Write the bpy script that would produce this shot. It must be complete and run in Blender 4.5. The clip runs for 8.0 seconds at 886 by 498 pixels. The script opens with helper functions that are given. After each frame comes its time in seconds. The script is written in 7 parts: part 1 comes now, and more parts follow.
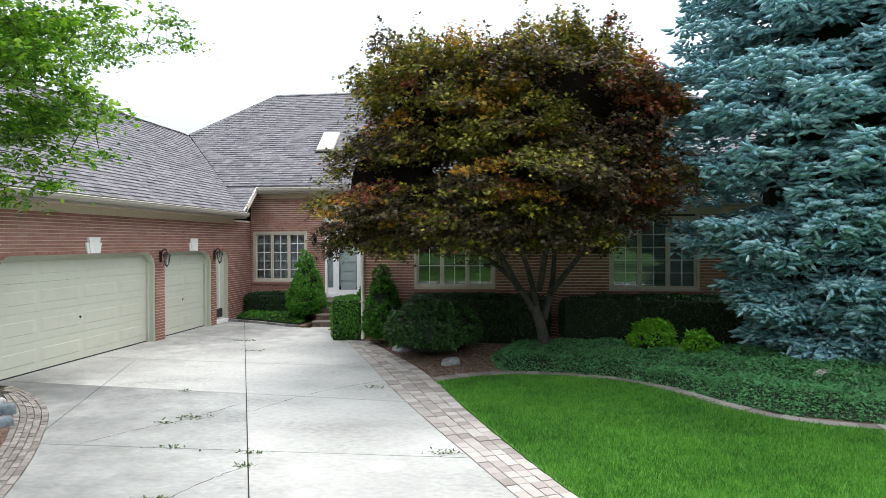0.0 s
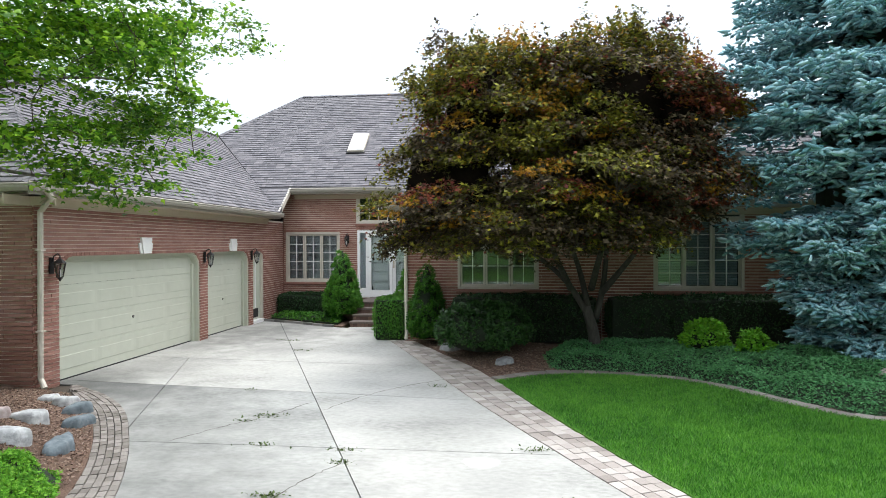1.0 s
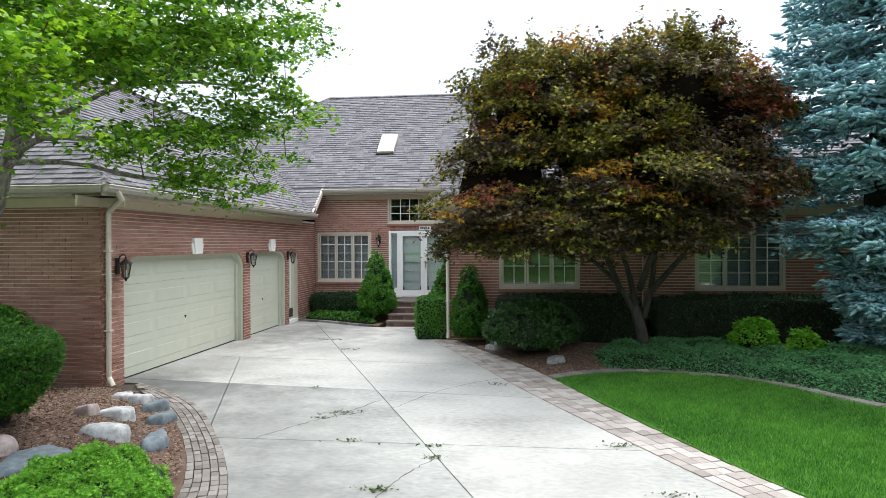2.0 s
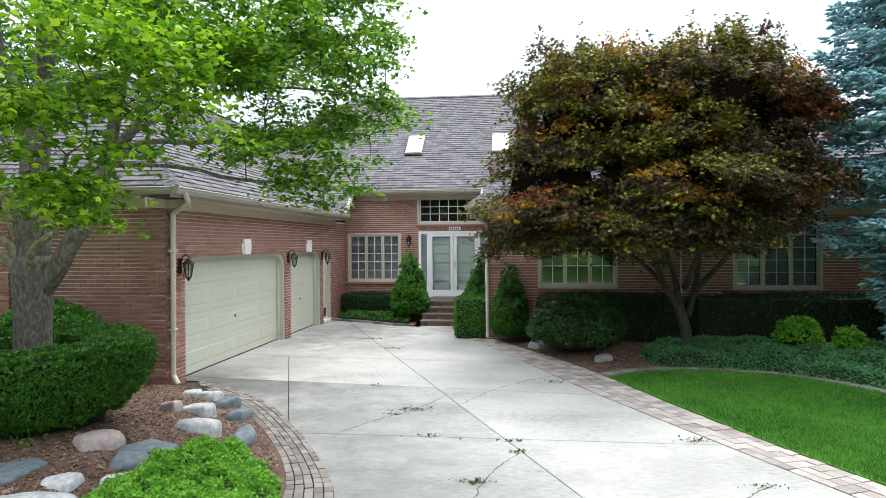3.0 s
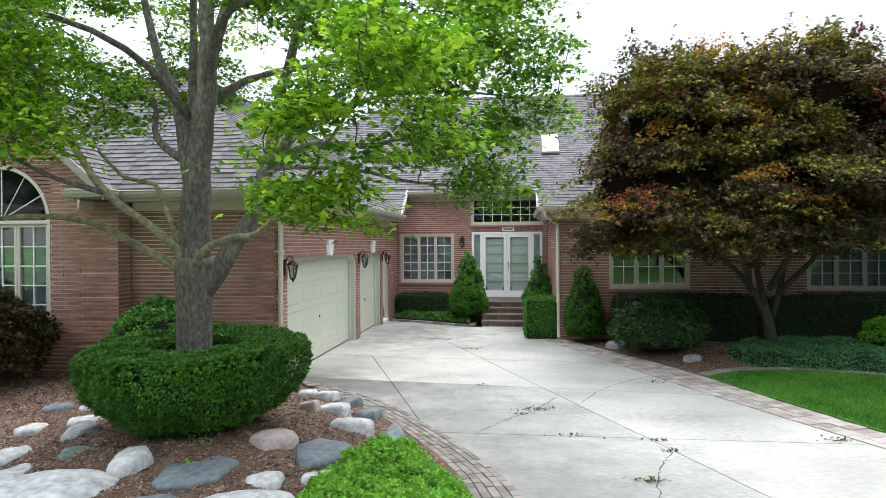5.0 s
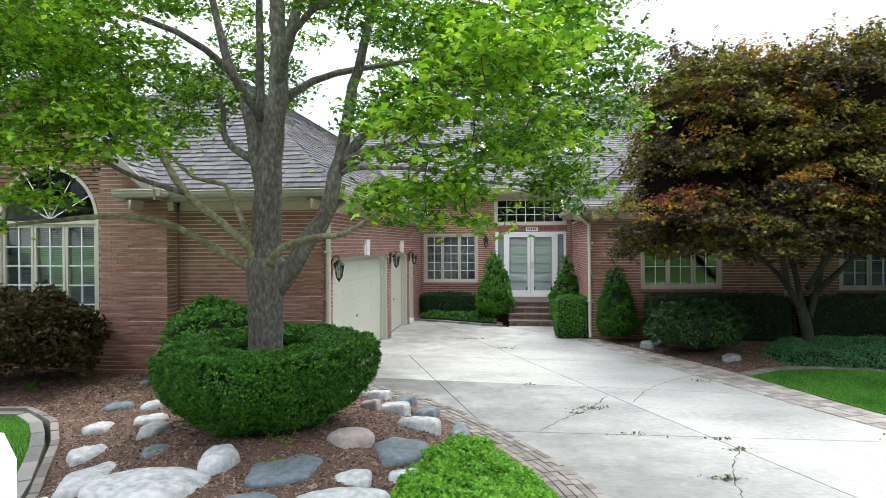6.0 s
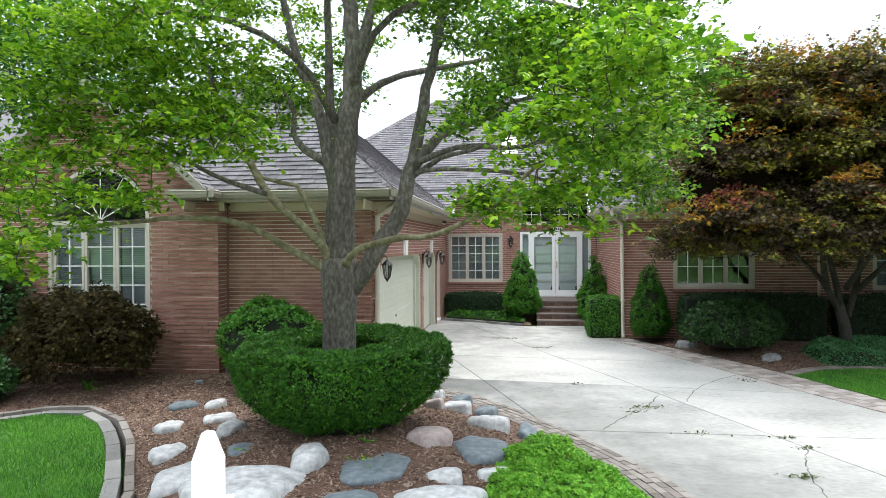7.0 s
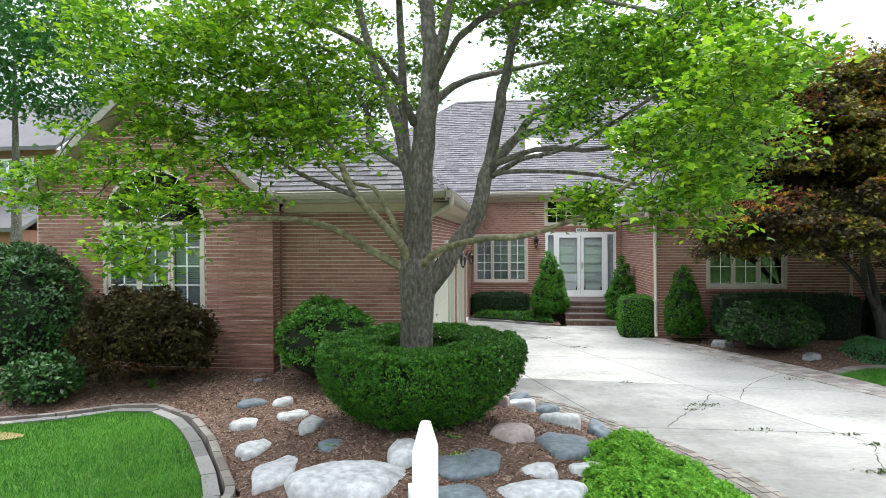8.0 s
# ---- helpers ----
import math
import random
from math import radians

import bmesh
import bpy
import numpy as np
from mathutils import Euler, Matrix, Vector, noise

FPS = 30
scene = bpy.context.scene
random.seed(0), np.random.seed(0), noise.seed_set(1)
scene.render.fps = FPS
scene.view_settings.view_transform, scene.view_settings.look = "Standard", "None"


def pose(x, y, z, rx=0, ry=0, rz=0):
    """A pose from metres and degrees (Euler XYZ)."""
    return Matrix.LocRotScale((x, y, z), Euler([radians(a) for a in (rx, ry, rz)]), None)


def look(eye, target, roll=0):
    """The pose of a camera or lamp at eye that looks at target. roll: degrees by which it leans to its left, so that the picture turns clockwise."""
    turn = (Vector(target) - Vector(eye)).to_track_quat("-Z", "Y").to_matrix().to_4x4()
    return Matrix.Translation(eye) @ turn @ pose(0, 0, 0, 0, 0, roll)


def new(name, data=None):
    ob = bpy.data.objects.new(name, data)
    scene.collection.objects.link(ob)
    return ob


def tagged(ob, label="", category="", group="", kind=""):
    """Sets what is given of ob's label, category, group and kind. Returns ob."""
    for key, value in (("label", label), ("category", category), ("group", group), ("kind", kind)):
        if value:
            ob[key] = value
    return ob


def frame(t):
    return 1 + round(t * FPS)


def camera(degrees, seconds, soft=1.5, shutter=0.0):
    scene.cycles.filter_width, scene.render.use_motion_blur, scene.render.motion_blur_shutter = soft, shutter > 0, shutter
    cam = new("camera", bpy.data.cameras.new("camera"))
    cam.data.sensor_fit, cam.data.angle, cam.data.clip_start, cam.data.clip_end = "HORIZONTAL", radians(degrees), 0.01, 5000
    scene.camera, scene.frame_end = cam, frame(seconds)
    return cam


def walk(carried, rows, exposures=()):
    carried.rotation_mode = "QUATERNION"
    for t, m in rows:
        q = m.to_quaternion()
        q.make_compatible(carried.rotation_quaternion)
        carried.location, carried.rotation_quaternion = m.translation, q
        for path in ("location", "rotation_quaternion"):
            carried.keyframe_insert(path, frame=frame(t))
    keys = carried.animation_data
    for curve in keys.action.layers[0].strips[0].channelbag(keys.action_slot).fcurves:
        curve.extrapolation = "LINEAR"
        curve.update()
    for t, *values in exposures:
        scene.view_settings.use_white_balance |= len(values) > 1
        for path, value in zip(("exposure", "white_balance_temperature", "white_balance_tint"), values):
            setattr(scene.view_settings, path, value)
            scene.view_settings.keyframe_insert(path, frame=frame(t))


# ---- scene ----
# ---- camera and its walk ----
cam = camera(69.5, 8.0, soft=0.75)
PATH = [
    (0, (-0.407, 0.228, 2.363), (-0.626, 2.216, 2.342), -0.2),
    (0.5, (-0.902, 0.115, 2.354), (-1.122, 2.103, 2.336), -0.15),
    (1, (-1.385, 0.036, 2.351), (-1.609, 2.023, 2.333), -0.2),
    (1.5, (-1.872, -0.079, 2.356), (-2.097, 1.908, 2.338), -0.2),
    (3, (-3.263, -0.553, 2.366), (-3.492, 1.433, 2.349), -0.3),
    (3.5, (-3.707, -0.643, 2.369), (-3.937, 1.344, 2.354), -0.3),
    (4, (-4.146, -0.714, 2.38), (-4.377, 1.273, 2.363), -0.35),
    (4.5, (-4.576, -0.771, 2.387), (-4.806, 1.216, 2.37), -0.3),
    (5, (-4.992, -0.835, 2.388), (-5.223, 1.152, 2.372), -0.3),
    (6.5, (-6.149, -1.043, 2.394), (-6.382, 0.944, 2.378), -0.3),
    (7, (-6.562, -1.135, 2.41), (-6.796, 0.851, 2.392), -0.3),
    (7.5, (-7.009, -1.266, 2.414), (-7.242, 0.72, 2.397), -0.3),
    (8, (-7.421, -1.38, 2.411), (-7.654, 0.606, 2.395), -0.3),
]
walk(cam, [(t, look(eye, target, roll)) for t, eye, target, roll in PATH], exposures=[(0, 0.30), (5, 0.34), (8, 0.52)])

# ---- overcast daylight ----
SUN_UP, SUN_ROUND = radians(62), radians(33)
world = bpy.data.worlds.new("overcast_sky")
scene.world = world
world.use_nodes = True
wn, wl = world.node_tree.nodes, world.node_tree.links
wn.clear()
sky = wn.new("ShaderNodeTexSky")
sky.sky_type, sky.sun_disc, sky.sun_elevation, sky.sun_rotation = "NISHITA", False, SUN_UP, SUN_ROUND
sky_bg = wn.new("ShaderNodeBackground")
sky_bg.inputs["Strength"].default_value = 0.05
cloud_bg = wn.new("ShaderNodeBackground")
cloud_bg.inputs["Color"].default_value = (0.935, 0.985, 1.045, 1)
# an overcast vault: several times as bright overhead as at the horizon
vault, height, gain = wn.new("ShaderNodeTexCoord"), wn.new("ShaderNodeSeparateXYZ"), wn.new("ShaderNodeMath")
gain.operation, gain.use_clamp = "MULTIPLY_ADD", False
gain.inputs[1].default_value, gain.inputs[2].default_value = 2.75, 0.2
lift = wn.new("ShaderNodeMath")
lift.operation = "MAXIMUM"
lift.inputs[1].default_value = 0.0
wl.new(vault.outputs["Generated"], height.inputs[0])
wl.new(height.outputs["Z"], lift.inputs[0])
wl.new(lift.outputs[0], gain.inputs[0])
wl.new(gain.outputs[0], cloud_bg.inputs["Strength"])
sky_sum = wn.new("ShaderNodeAddShader")
sky_out = wn.new("ShaderNodeOutputWorld")
wl.new(sky.outputs[0], sky_bg.inputs["Color"])
wl.new(sky_bg.outputs[0], sky_sum.inputs[0])
wl.new(cloud_bg.outputs[0], sky_sum.inputs[1])
wl.new(sky_sum.outputs[0], sky_out.inputs["Surface"])
sun_data = bpy.data.lights.new("sun", "SUN")
sun_data.energy, sun_data.angle, sun_data.color = 2.4, radians(30), (1.0, 0.975, 0.94)
sun = new("sun", sun_data)
sun.matrix_world = look((6, 19, 27), (-2, 7, 0))

# ---- materials ----
def material(name, cols, rough=0.7, fine=40.0, coarse=1.5, bump=0.3, bump_scale=60.0, metal=0.0, island=0.0,
             coarse_mix=0.35, stretch=(1, 1, 1), translucent=0.0, spec=0.5, sheen_col=None):
    """Procedural surface: colours laid out by grain and stains, shifted piece by piece, with fine relief."""
    m = bpy.data.materials.new(name)
    m.use_nodes = True
    n, l = m.node_tree.nodes, m.node_tree.links
    bsdf, out = n["Principled BSDF"], n["Material Output"]
    tc = n.new("ShaderNodeTexCoord")
    mp = n.new("ShaderNodeMapping")
    mp.inputs["Scale"].default_value = stretch
    geo = n.new("ShaderNodeNewGeometry")
    l.new(geo.outputs["Position"], mp.inputs["Vector"])
    n1, n2 = n.new("ShaderNodeTexNoise"), n.new("ShaderNodeTexNoise")
    n1.inputs["Scale"].default_value, n1.inputs["Detail"].default_value = fine, 6
    n2.inputs["Scale"].default_value, n2.inputs["Detail"].default_value = coarse, 4
    for k in (n1, n2):
        l.new(mp.outputs[0], k.inputs["Vector"])
    mixf = n.new("ShaderNodeMix")
    mixf.inputs[0].default_value = coarse_mix
    l.new(n1.outputs["Fac"], mixf.inputs[2])
    l.new(n2.outputs["Fac"], mixf.inputs[3])
    fac = mixf.outputs[0]
    if island > 0:
        oi = n.new("ShaderNodeObjectInfo")
        add = n.new("ShaderNodeMath")
        l.new(geo.outputs["Random Per Island"], add.inputs[0])
        l.new(oi.outputs["Random"], add.inputs[1])
        fr = n.new("ShaderNodeMath")
        fr.operation = "FRACT"
        l.new(add.outputs[0], fr.inputs[0])
        mi = n.new("ShaderNodeMix")
        mi.inputs[0].default_value = island
        l.new(fac, mi.inputs[2])
        l.new(fr.outputs[0], mi.inputs[3])
        fac = mi.outputs[0]
    ramp = n.new("ShaderNodeValToRGB")
    lo, hi = (0.3, 0.7) if island < 0.5 else (0.12, 0.88)
    while len(ramp.color_ramp.elements) < len(cols):
        ramp.color_ramp.elements.new(0.5)
    for i, c in enumerate(cols):
        e = ramp.color_ramp.elements[i]
        e.position = lo + (hi - lo) * i / max(1, len(cols) - 1)
        e.color = (*c, 1)
    l.new(fac, ramp.inputs[0])
    l.new(ramp.outputs[0], bsdf.inputs["Base Color"])
    bsdf.inputs["Roughness"].default_value = rough
    bsdf.inputs["Metallic"].default_value = metal
    bsdf.inputs["Specular IOR Level"].default_value = spec
    if bump > 0:
        nb = n.new("ShaderNodeTexNoise")
        nb.inputs["Scale"].default_value, nb.inputs["Detail"].default_value = bump_scale, 8
        l.new(mp.outputs[0], nb.inputs["Vector"])
        b = n.new("ShaderNodeBump")
        b.inputs["Strength"].default_value, b.inputs["Distance"].default_value = bump, 0.01
        l.new(nb.outputs["Fac"], b.inputs["Height"])
        l.new(b.outputs[0], bsdf.inputs["Normal"])
    if translucent > 0:
        tr = n.new("ShaderNodeBsdfTranslucent")
        l.new(ramp.outputs[0], tr.inputs["Color"])
        mx = n.new("ShaderNodeMixShader")
        mx.inputs[0].default_value = translucent
        l.new(bsdf.outputs[0], mx.inputs[1])
        l.new(tr.outputs[0], mx.inputs[2])
        l.new(mx.outputs[0], out.inputs["Surface"])
    return m


def glass_material(name, tint=(0.8, 0.88, 0.88), gloss=0.75):
    m = bpy.data.materials.new(name)
    m.use_nodes = True
    n, l = m.node_tree.nodes, m.node_tree.links
    n.clear()
    out, mx = n.new("ShaderNodeOutputMaterial"), n.new("ShaderNodeMixShader")
    tr, gl = n.new("ShaderNodeBsdfTransparent"), n.new("ShaderNodeBsdfGlossy")
    tr.inputs["Color"].default_value = (*tint, 1)
    gl.inputs["Roughness"].default_value = 0.015
    fr = n.new("ShaderNodeFresnel")
    fr.inputs["IOR"].default_value = 1.55
    mul = n.new("ShaderNodeMath")
    mul.operation = "MULTIPLY_ADD"
    mul.inputs[1].default_value, mul.inputs[2].default_value = gloss, 0.02
    l.new(fr.outputs[0], mul.inputs[0])
    l.new(mul.outputs[0], mx.inputs[0])
    l.new(tr.outputs[0], mx.inputs[1])
    l.new(gl.outputs[0], mx.inputs[2])
    l.new(mx.outputs[0], out.inputs["Surface"])
    return m


BRICK = material("clay_brick", [(0.195, 0.082, 0.059), (0.255, 0.115, 0.087), (0.31, 0.152, 0.118), (0.36, 0.192, 0.154)], 0.85, 55, 2.0, 0.5, 160, island=0.25)
MORTAR = material("sandy_mortar", [(0.60, 0.54, 0.46), (0.76, 0.70, 0.62)], 0.95, 70, 2, 0.6, 200)
LIMESTONE = material("white_painted_stone", [(0.74, 0.73, 0.70), (0.82, 0.81, 0.79)], 0.6, 30, 3, 0.15, 90)
SHINGLE = material("asphalt_shingle", [(0.095, 0.092, 0.102), (0.13, 0.124, 0.134), (0.165, 0.156, 0.165), (0.20, 0.188, 0.198)], 0.92, 220, 1.2, 0.7, 420, island=0.3)
ROOF_DECK = material("roof_felt", [(0.05, 0.05, 0.055), (0.08, 0.075, 0.08)], 0.95, 60, 2, 0.3)
CREAM = material("cream_painted_steel", [(0.465, 0.48, 0.395), (0.535, 0.55, 0.46)], 0.45, 6, 0.7, 0.06, 35, coarse_mix=0.6)
TRIM = material("almond_trim_paint", [(0.50, 0.455, 0.385), (0.58, 0.535, 0.46)], 0.5, 12, 1.1, 0.08, 50)
GUTTER = material("taupe_gutter_paint", [(0.30, 0.275, 0.23), (0.40, 0.37, 0.315)], 0.5, 12, 1.1, 0.08, 50)
WHITE = material("white_paint", [(0.76, 0.76, 0.745), (0.84, 0.84, 0.83)], 0.4, 14, 1.2, 0.05, 60)
GREY_PAVER = material("grey_brown_paver", [(0.12, 0.103, 0.089), (0.17, 0.15, 0.132), (0.22, 0.197, 0.176), (0.27, 0.245, 0.222)], 0.9, 60, 2, 0.5, 140, island=0.6)
STEP_BRICK = material("dark_step_brick", [(0.09, 0.055, 0.045), (0.15, 0.09, 0.07), (0.20, 0.13, 0.10)], 0.9, 60, 2, 0.5, 140, island=0.6)
SOFFIT = material("almond_soffit", [(0.44, 0.37, 0.27), (0.50, 0.43, 0.33)], 0.6, 10, 1.5, 0.05, 40)
CONCRETE = material("broomed_concrete", [(0.23, 0.228, 0.21), (0.345, 0.341, 0.316), (0.42, 0.412, 0.383), (0.47, 0.461, 0.43)], 0.88, 11, 0.55, 0.35, 240, coarse_mix=0.6, stretch=(1.0, 1.6, 1.0))

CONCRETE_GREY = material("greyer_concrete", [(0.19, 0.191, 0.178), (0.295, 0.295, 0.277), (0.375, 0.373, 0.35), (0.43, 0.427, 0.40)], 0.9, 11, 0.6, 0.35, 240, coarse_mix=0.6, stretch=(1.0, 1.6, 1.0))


def darken_spots(mat, spots, colour):
    """Lays ragged-edged darker spots (x, y, radius, strength) into a surface's colour."""
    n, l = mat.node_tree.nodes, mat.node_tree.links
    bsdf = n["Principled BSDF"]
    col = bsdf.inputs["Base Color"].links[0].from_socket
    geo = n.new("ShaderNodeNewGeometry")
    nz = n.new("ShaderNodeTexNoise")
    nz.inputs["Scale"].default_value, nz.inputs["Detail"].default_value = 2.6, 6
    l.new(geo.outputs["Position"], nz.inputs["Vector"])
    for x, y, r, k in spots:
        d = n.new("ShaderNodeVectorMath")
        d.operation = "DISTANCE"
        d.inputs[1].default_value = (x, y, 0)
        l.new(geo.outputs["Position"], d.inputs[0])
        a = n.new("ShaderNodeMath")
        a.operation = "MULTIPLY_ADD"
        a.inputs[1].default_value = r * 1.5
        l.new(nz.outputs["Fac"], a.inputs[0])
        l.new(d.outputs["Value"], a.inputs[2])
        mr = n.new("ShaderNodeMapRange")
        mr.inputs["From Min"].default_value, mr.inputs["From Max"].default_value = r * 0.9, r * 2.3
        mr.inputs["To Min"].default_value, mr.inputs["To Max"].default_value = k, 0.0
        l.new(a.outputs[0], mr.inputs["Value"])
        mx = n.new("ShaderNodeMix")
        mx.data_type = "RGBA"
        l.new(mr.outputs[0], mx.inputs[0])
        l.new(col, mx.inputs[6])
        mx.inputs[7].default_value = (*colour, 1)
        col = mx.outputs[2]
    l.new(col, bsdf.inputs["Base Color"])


darken_spots(CONCRETE, [(-8.75, 10.15, 0.8, 0.9), (-8.3, 11.4, 1.5, 0.4), (-8.5, 15.3, 1.1, 0.4), (-7.9, 16.9, 1.7, 0.8), (-7.0, 15.2, 1.2, 0.45), (-8.6, 13.9, 0.9, 0.45), (-4.9, 17.2, 0.6, 0.5), (-4.3, 5.7, 1.3, 0.42), (-1.6, 6.0, 0.9, 0.3), (-6.0, 8.8, 1.0, 0.35), (-2.9, 13.2, 0.9, 0.35), (-6.6, 13.6, 1.2, 0.35), (-2.2, 8.4, 0.9, 0.22)], (0.10, 0.102, 0.098))
darken_spots(CONCRETE_GREY, [(-8.4, 10.0, 1.3, 0.95), (-7.2, 9.5, 1.5, 0.65), (-7.6, 11.3, 1.2, 0.4), (-4.6, 5.4, 1.4, 0.6), (-5.6, 7.6, 1.3, 0.5)], (0.09, 0.092, 0.088))
SOIL = material("dark_joint_soil", [(0.035, 0.03, 0.022), (0.07, 0.055, 0.04)], 0.95, 40, 3, 0.5)
PAVER = material("clay_paver", [(0.20, 0.172, 0.152), (0.30, 0.262, 0.235), (0.38, 0.34, 0.31), (0.46, 0.425, 0.39)], 0.9, 60, 2, 0.5, 140, island=0.6)
CURB = material("grey_concrete_kerb", [(0.12, 0.116, 0.112), (0.20, 0.193, 0.185), (0.28, 0.268, 0.252)], 0.9, 40, 2, 0.5, 120, island=0.4)
MULCH = material("shredded_bark_mulch", [(0.05, 0.028, 0.018), (0.12, 0.07, 0.048), (0.21, 0.135, 0.095)], 0.95, 70, 2.2, 1.0, 90)
CHIP = material("bark_chips", [(0.045, 0.026, 0.018), (0.12, 0.068, 0.046), (0.22, 0.14, 0.10), (0.33, 0.25, 0.20)], 0.95, 80, 3, 0.6, 200, island=0.75)
TURF = material("mown_turf", [(0.03, 0.10, 0.006), (0.055, 0.17, 0.010), (0.09, 0.22, 0.02)], 0.9, 45, 0.8, 0.8, 150)
BLADE = material("grass_blades", [(0.02, 0.10, 0.008), (0.065, 0.24, 0.018), (0.17, 0.41, 0.045)], 0.6, 5, 0.7, 0, coarse_mix=0.6, island=0.3, translucent=0.3)
GLASS = glass_material("window_glass", (0.9, 0.94, 0.94))
IRON = material("black_iron", [(0.012, 0.012, 0.013), (0.025, 0.024, 0.023)], 0.45, 30, 4, 0.15, 120, metal=0.6)
LAMP_GLASS = glass_material("lantern_glass", (0.74, 0.75, 0.74), 0.6)
BLIND = material("white_blind", [(0.32, 0.345, 0.37), (0.42, 0.445, 0.47)], 0.6, 12, 2, 0)
# dark wall colour that stands in for the dimness of unlit rooms
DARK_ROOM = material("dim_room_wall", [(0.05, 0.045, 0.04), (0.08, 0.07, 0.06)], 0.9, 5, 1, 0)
BARK = material("grey_maple_bark", [(0.035, 0.031, 0.026), (0.115, 0.104, 0.089), (0.26, 0.24, 0.212)], 0.95, 30, 3.0, 1.0, 60, stretch=(1, 1, 0.5))
LICHEN_BARK = material("lichen_covered_bark", [(0.07, 0.06, 0.04), (0.19, 0.17, 0.10), (0.36, 0.34, 0.23)], 0.95, 16, 5, 1.0, 34)
DARK_BARK = material("dark_bark", [(0.035, 0.026, 0.02), (0.09, 0.07, 0.055)], 0.95, 25, 3, 0.8, 50, stretch=(1, 1, 0.3))
LEAF_MAPLE = material("maple_leaf", [(0.016, 0.07, 0.006), (0.06, 0.175, 0.010), (0.155, 0.325, 0.018), (0.34, 0.53, 0.035)], 0.45, 3, 0.7, 0, island=0.62, translucent=0.42, spec=0.35)
# brighter copy of the maple leaf, with light shining through put into its colour
LEAF_MAPLE_LIT = material("backlit_maple_leaf", [(0.020, 0.082, 0.006), (0.082, 0.215, 0.008), (0.20, 0.38, 0.013), (0.41, 0.59, 0.033)], 0.45, 3, 0.7, 0, island=0.62, translucent=0.45, spec=0.35)
LEAF_YEW = material("yew_needles", [(0.007, 0.042, 0.005), (0.032, 0.132, 0.009), (0.125, 0.325, 0.02)], 0.6, 8, 1.5, 0, island=0.55, translucent=0.15, spec=0.3)
LEAF_BOX = material("boxwood_leaf", [(0.02, 0.09, 0.010), (0.06, 0.21, 0.018), (0.15, 0.35, 0.035)], 0.55, 8, 1.5, 0, island=0.55, translucent=0.2, spec=0.3)
LEAF_DARK = material("dark_shrub_leaf", [(0.007, 0.028, 0.010), (0.018, 0.058, 0.016), (0.05, 0.12, 0.035)], 0.5, 8, 1.5, 0, island=0.6, translucent=0.15, spec=0.3)
LEAF_MID = material("glossy_shrub_leaf", [(0.009, 0.04, 0.010), (0.028, 0.09, 0.018), (0.085, 0.20, 0.045)], 0.4, 8, 1.5, 0, island=0.6, translucent=0.15, spec=0.4)
LEAF_LIME = material("golden_juniper", [(0.045, 0.18, 0.016), (0.15, 0.39, 0.032), (0.31, 0.58, 0.065)], 0.6, 8, 1.2, 0, island=0.55, translucent=0.25, spec=0.25)
LEAF_COVER = material("blue_green_ground_cover", [(0.04, 0.15, 0.055), (0.085, 0.26, 0.095), (0.15, 0.36, 0.14)], 0.55, 8, 1.2, 0, island=0.6, translucent=0.2, spec=0.3)
LEAF_GOLD = material("yellow_green_shrub_leaf", [(0.06, 0.22, 0.012), (0.13, 0.37, 0.02), (0.23, 0.50, 0.04)], 0.5, 8, 1.5, 0, island=0.6, translucent=0.3, spec=0.3)
LEAF_OLIVE = material("olive_maple_leaf", [(0.024, 0.030, 0.006), (0.105, 0.108, 0.014), (0.34, 0.31, 0.03)], 0.6, 4, 0.8, 0, island=0.6, translucent=0.3, spec=0.2)
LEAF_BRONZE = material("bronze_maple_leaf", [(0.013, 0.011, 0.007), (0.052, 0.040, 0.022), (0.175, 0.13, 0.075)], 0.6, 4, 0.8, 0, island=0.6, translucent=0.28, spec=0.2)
LEAF_LACE = material("dark_laceleaf", [(0.012, 0.010, 0.004), (0.036, 0.029, 0.009), (0.09, 0.07, 0.02)], 0.7, 4, 0.8, 0, island=0.6, translucent=0.25, spec=0.15)
LEAF_RED = material("red_maple_leaf", [(0.06, 0.014, 0.012), (0.20, 0.05, 0.036), (0.40, 0.13, 0.07)], 0.6, 4, 0.8, 0, island=0.6, translucent=0.4, spec=0.2)
LEAF_ORANGE = material("orange_maple_leaf", [(0.15, 0.065, 0.009), (0.36, 0.18, 0.018), (0.52, 0.32, 0.03)], 0.6, 4, 0.8, 0, island=0.6, translucent=0.45, spec=0.2)
NEEDLE_BLUE = material("blue_spruce_needles", [(0.085, 0.225, 0.26), (0.225, 0.42, 0.47), (0.43, 0.64, 0.69)], 0.65, 6, 1.0, 0, island=0.4, translucent=0.1, spec=0.25)
# near-black colours that put the shade inside foliage into solid cores
CORE = material("inner_shade_fill", [(0.006, 0.012, 0.005), (0.014, 0.024, 0.010)], 0.95, 20, 4, 0)
CORE_RED = material("brown_shade_fill", [(0.008, 0.006, 0.005), (0.016, 0.011, 0.008)], 1.0, 20, 4, 0, spec=0.05)
ROCK_WHITE = material("pale_fieldstone", [(0.26, 0.265, 0.27), (0.43, 0.437, 0.442), (0.62, 0.625, 0.63)], 0.85, 14, 3.5, 0.7, 40)
ROCK_BLUE = material("blue_grey_slate", [(0.075, 0.095, 0.11), (0.13, 0.16, 0.18), (0.20, 0.23, 0.25)], 0.8, 14, 3.5, 0.7, 40)
ROCK_GREY = material("weathered_grey_stone", [(0.12, 0.125, 0.13), (0.22, 0.225, 0.23), (0.34, 0.345, 0.35)], 0.85, 14, 3.5, 0.7, 40)
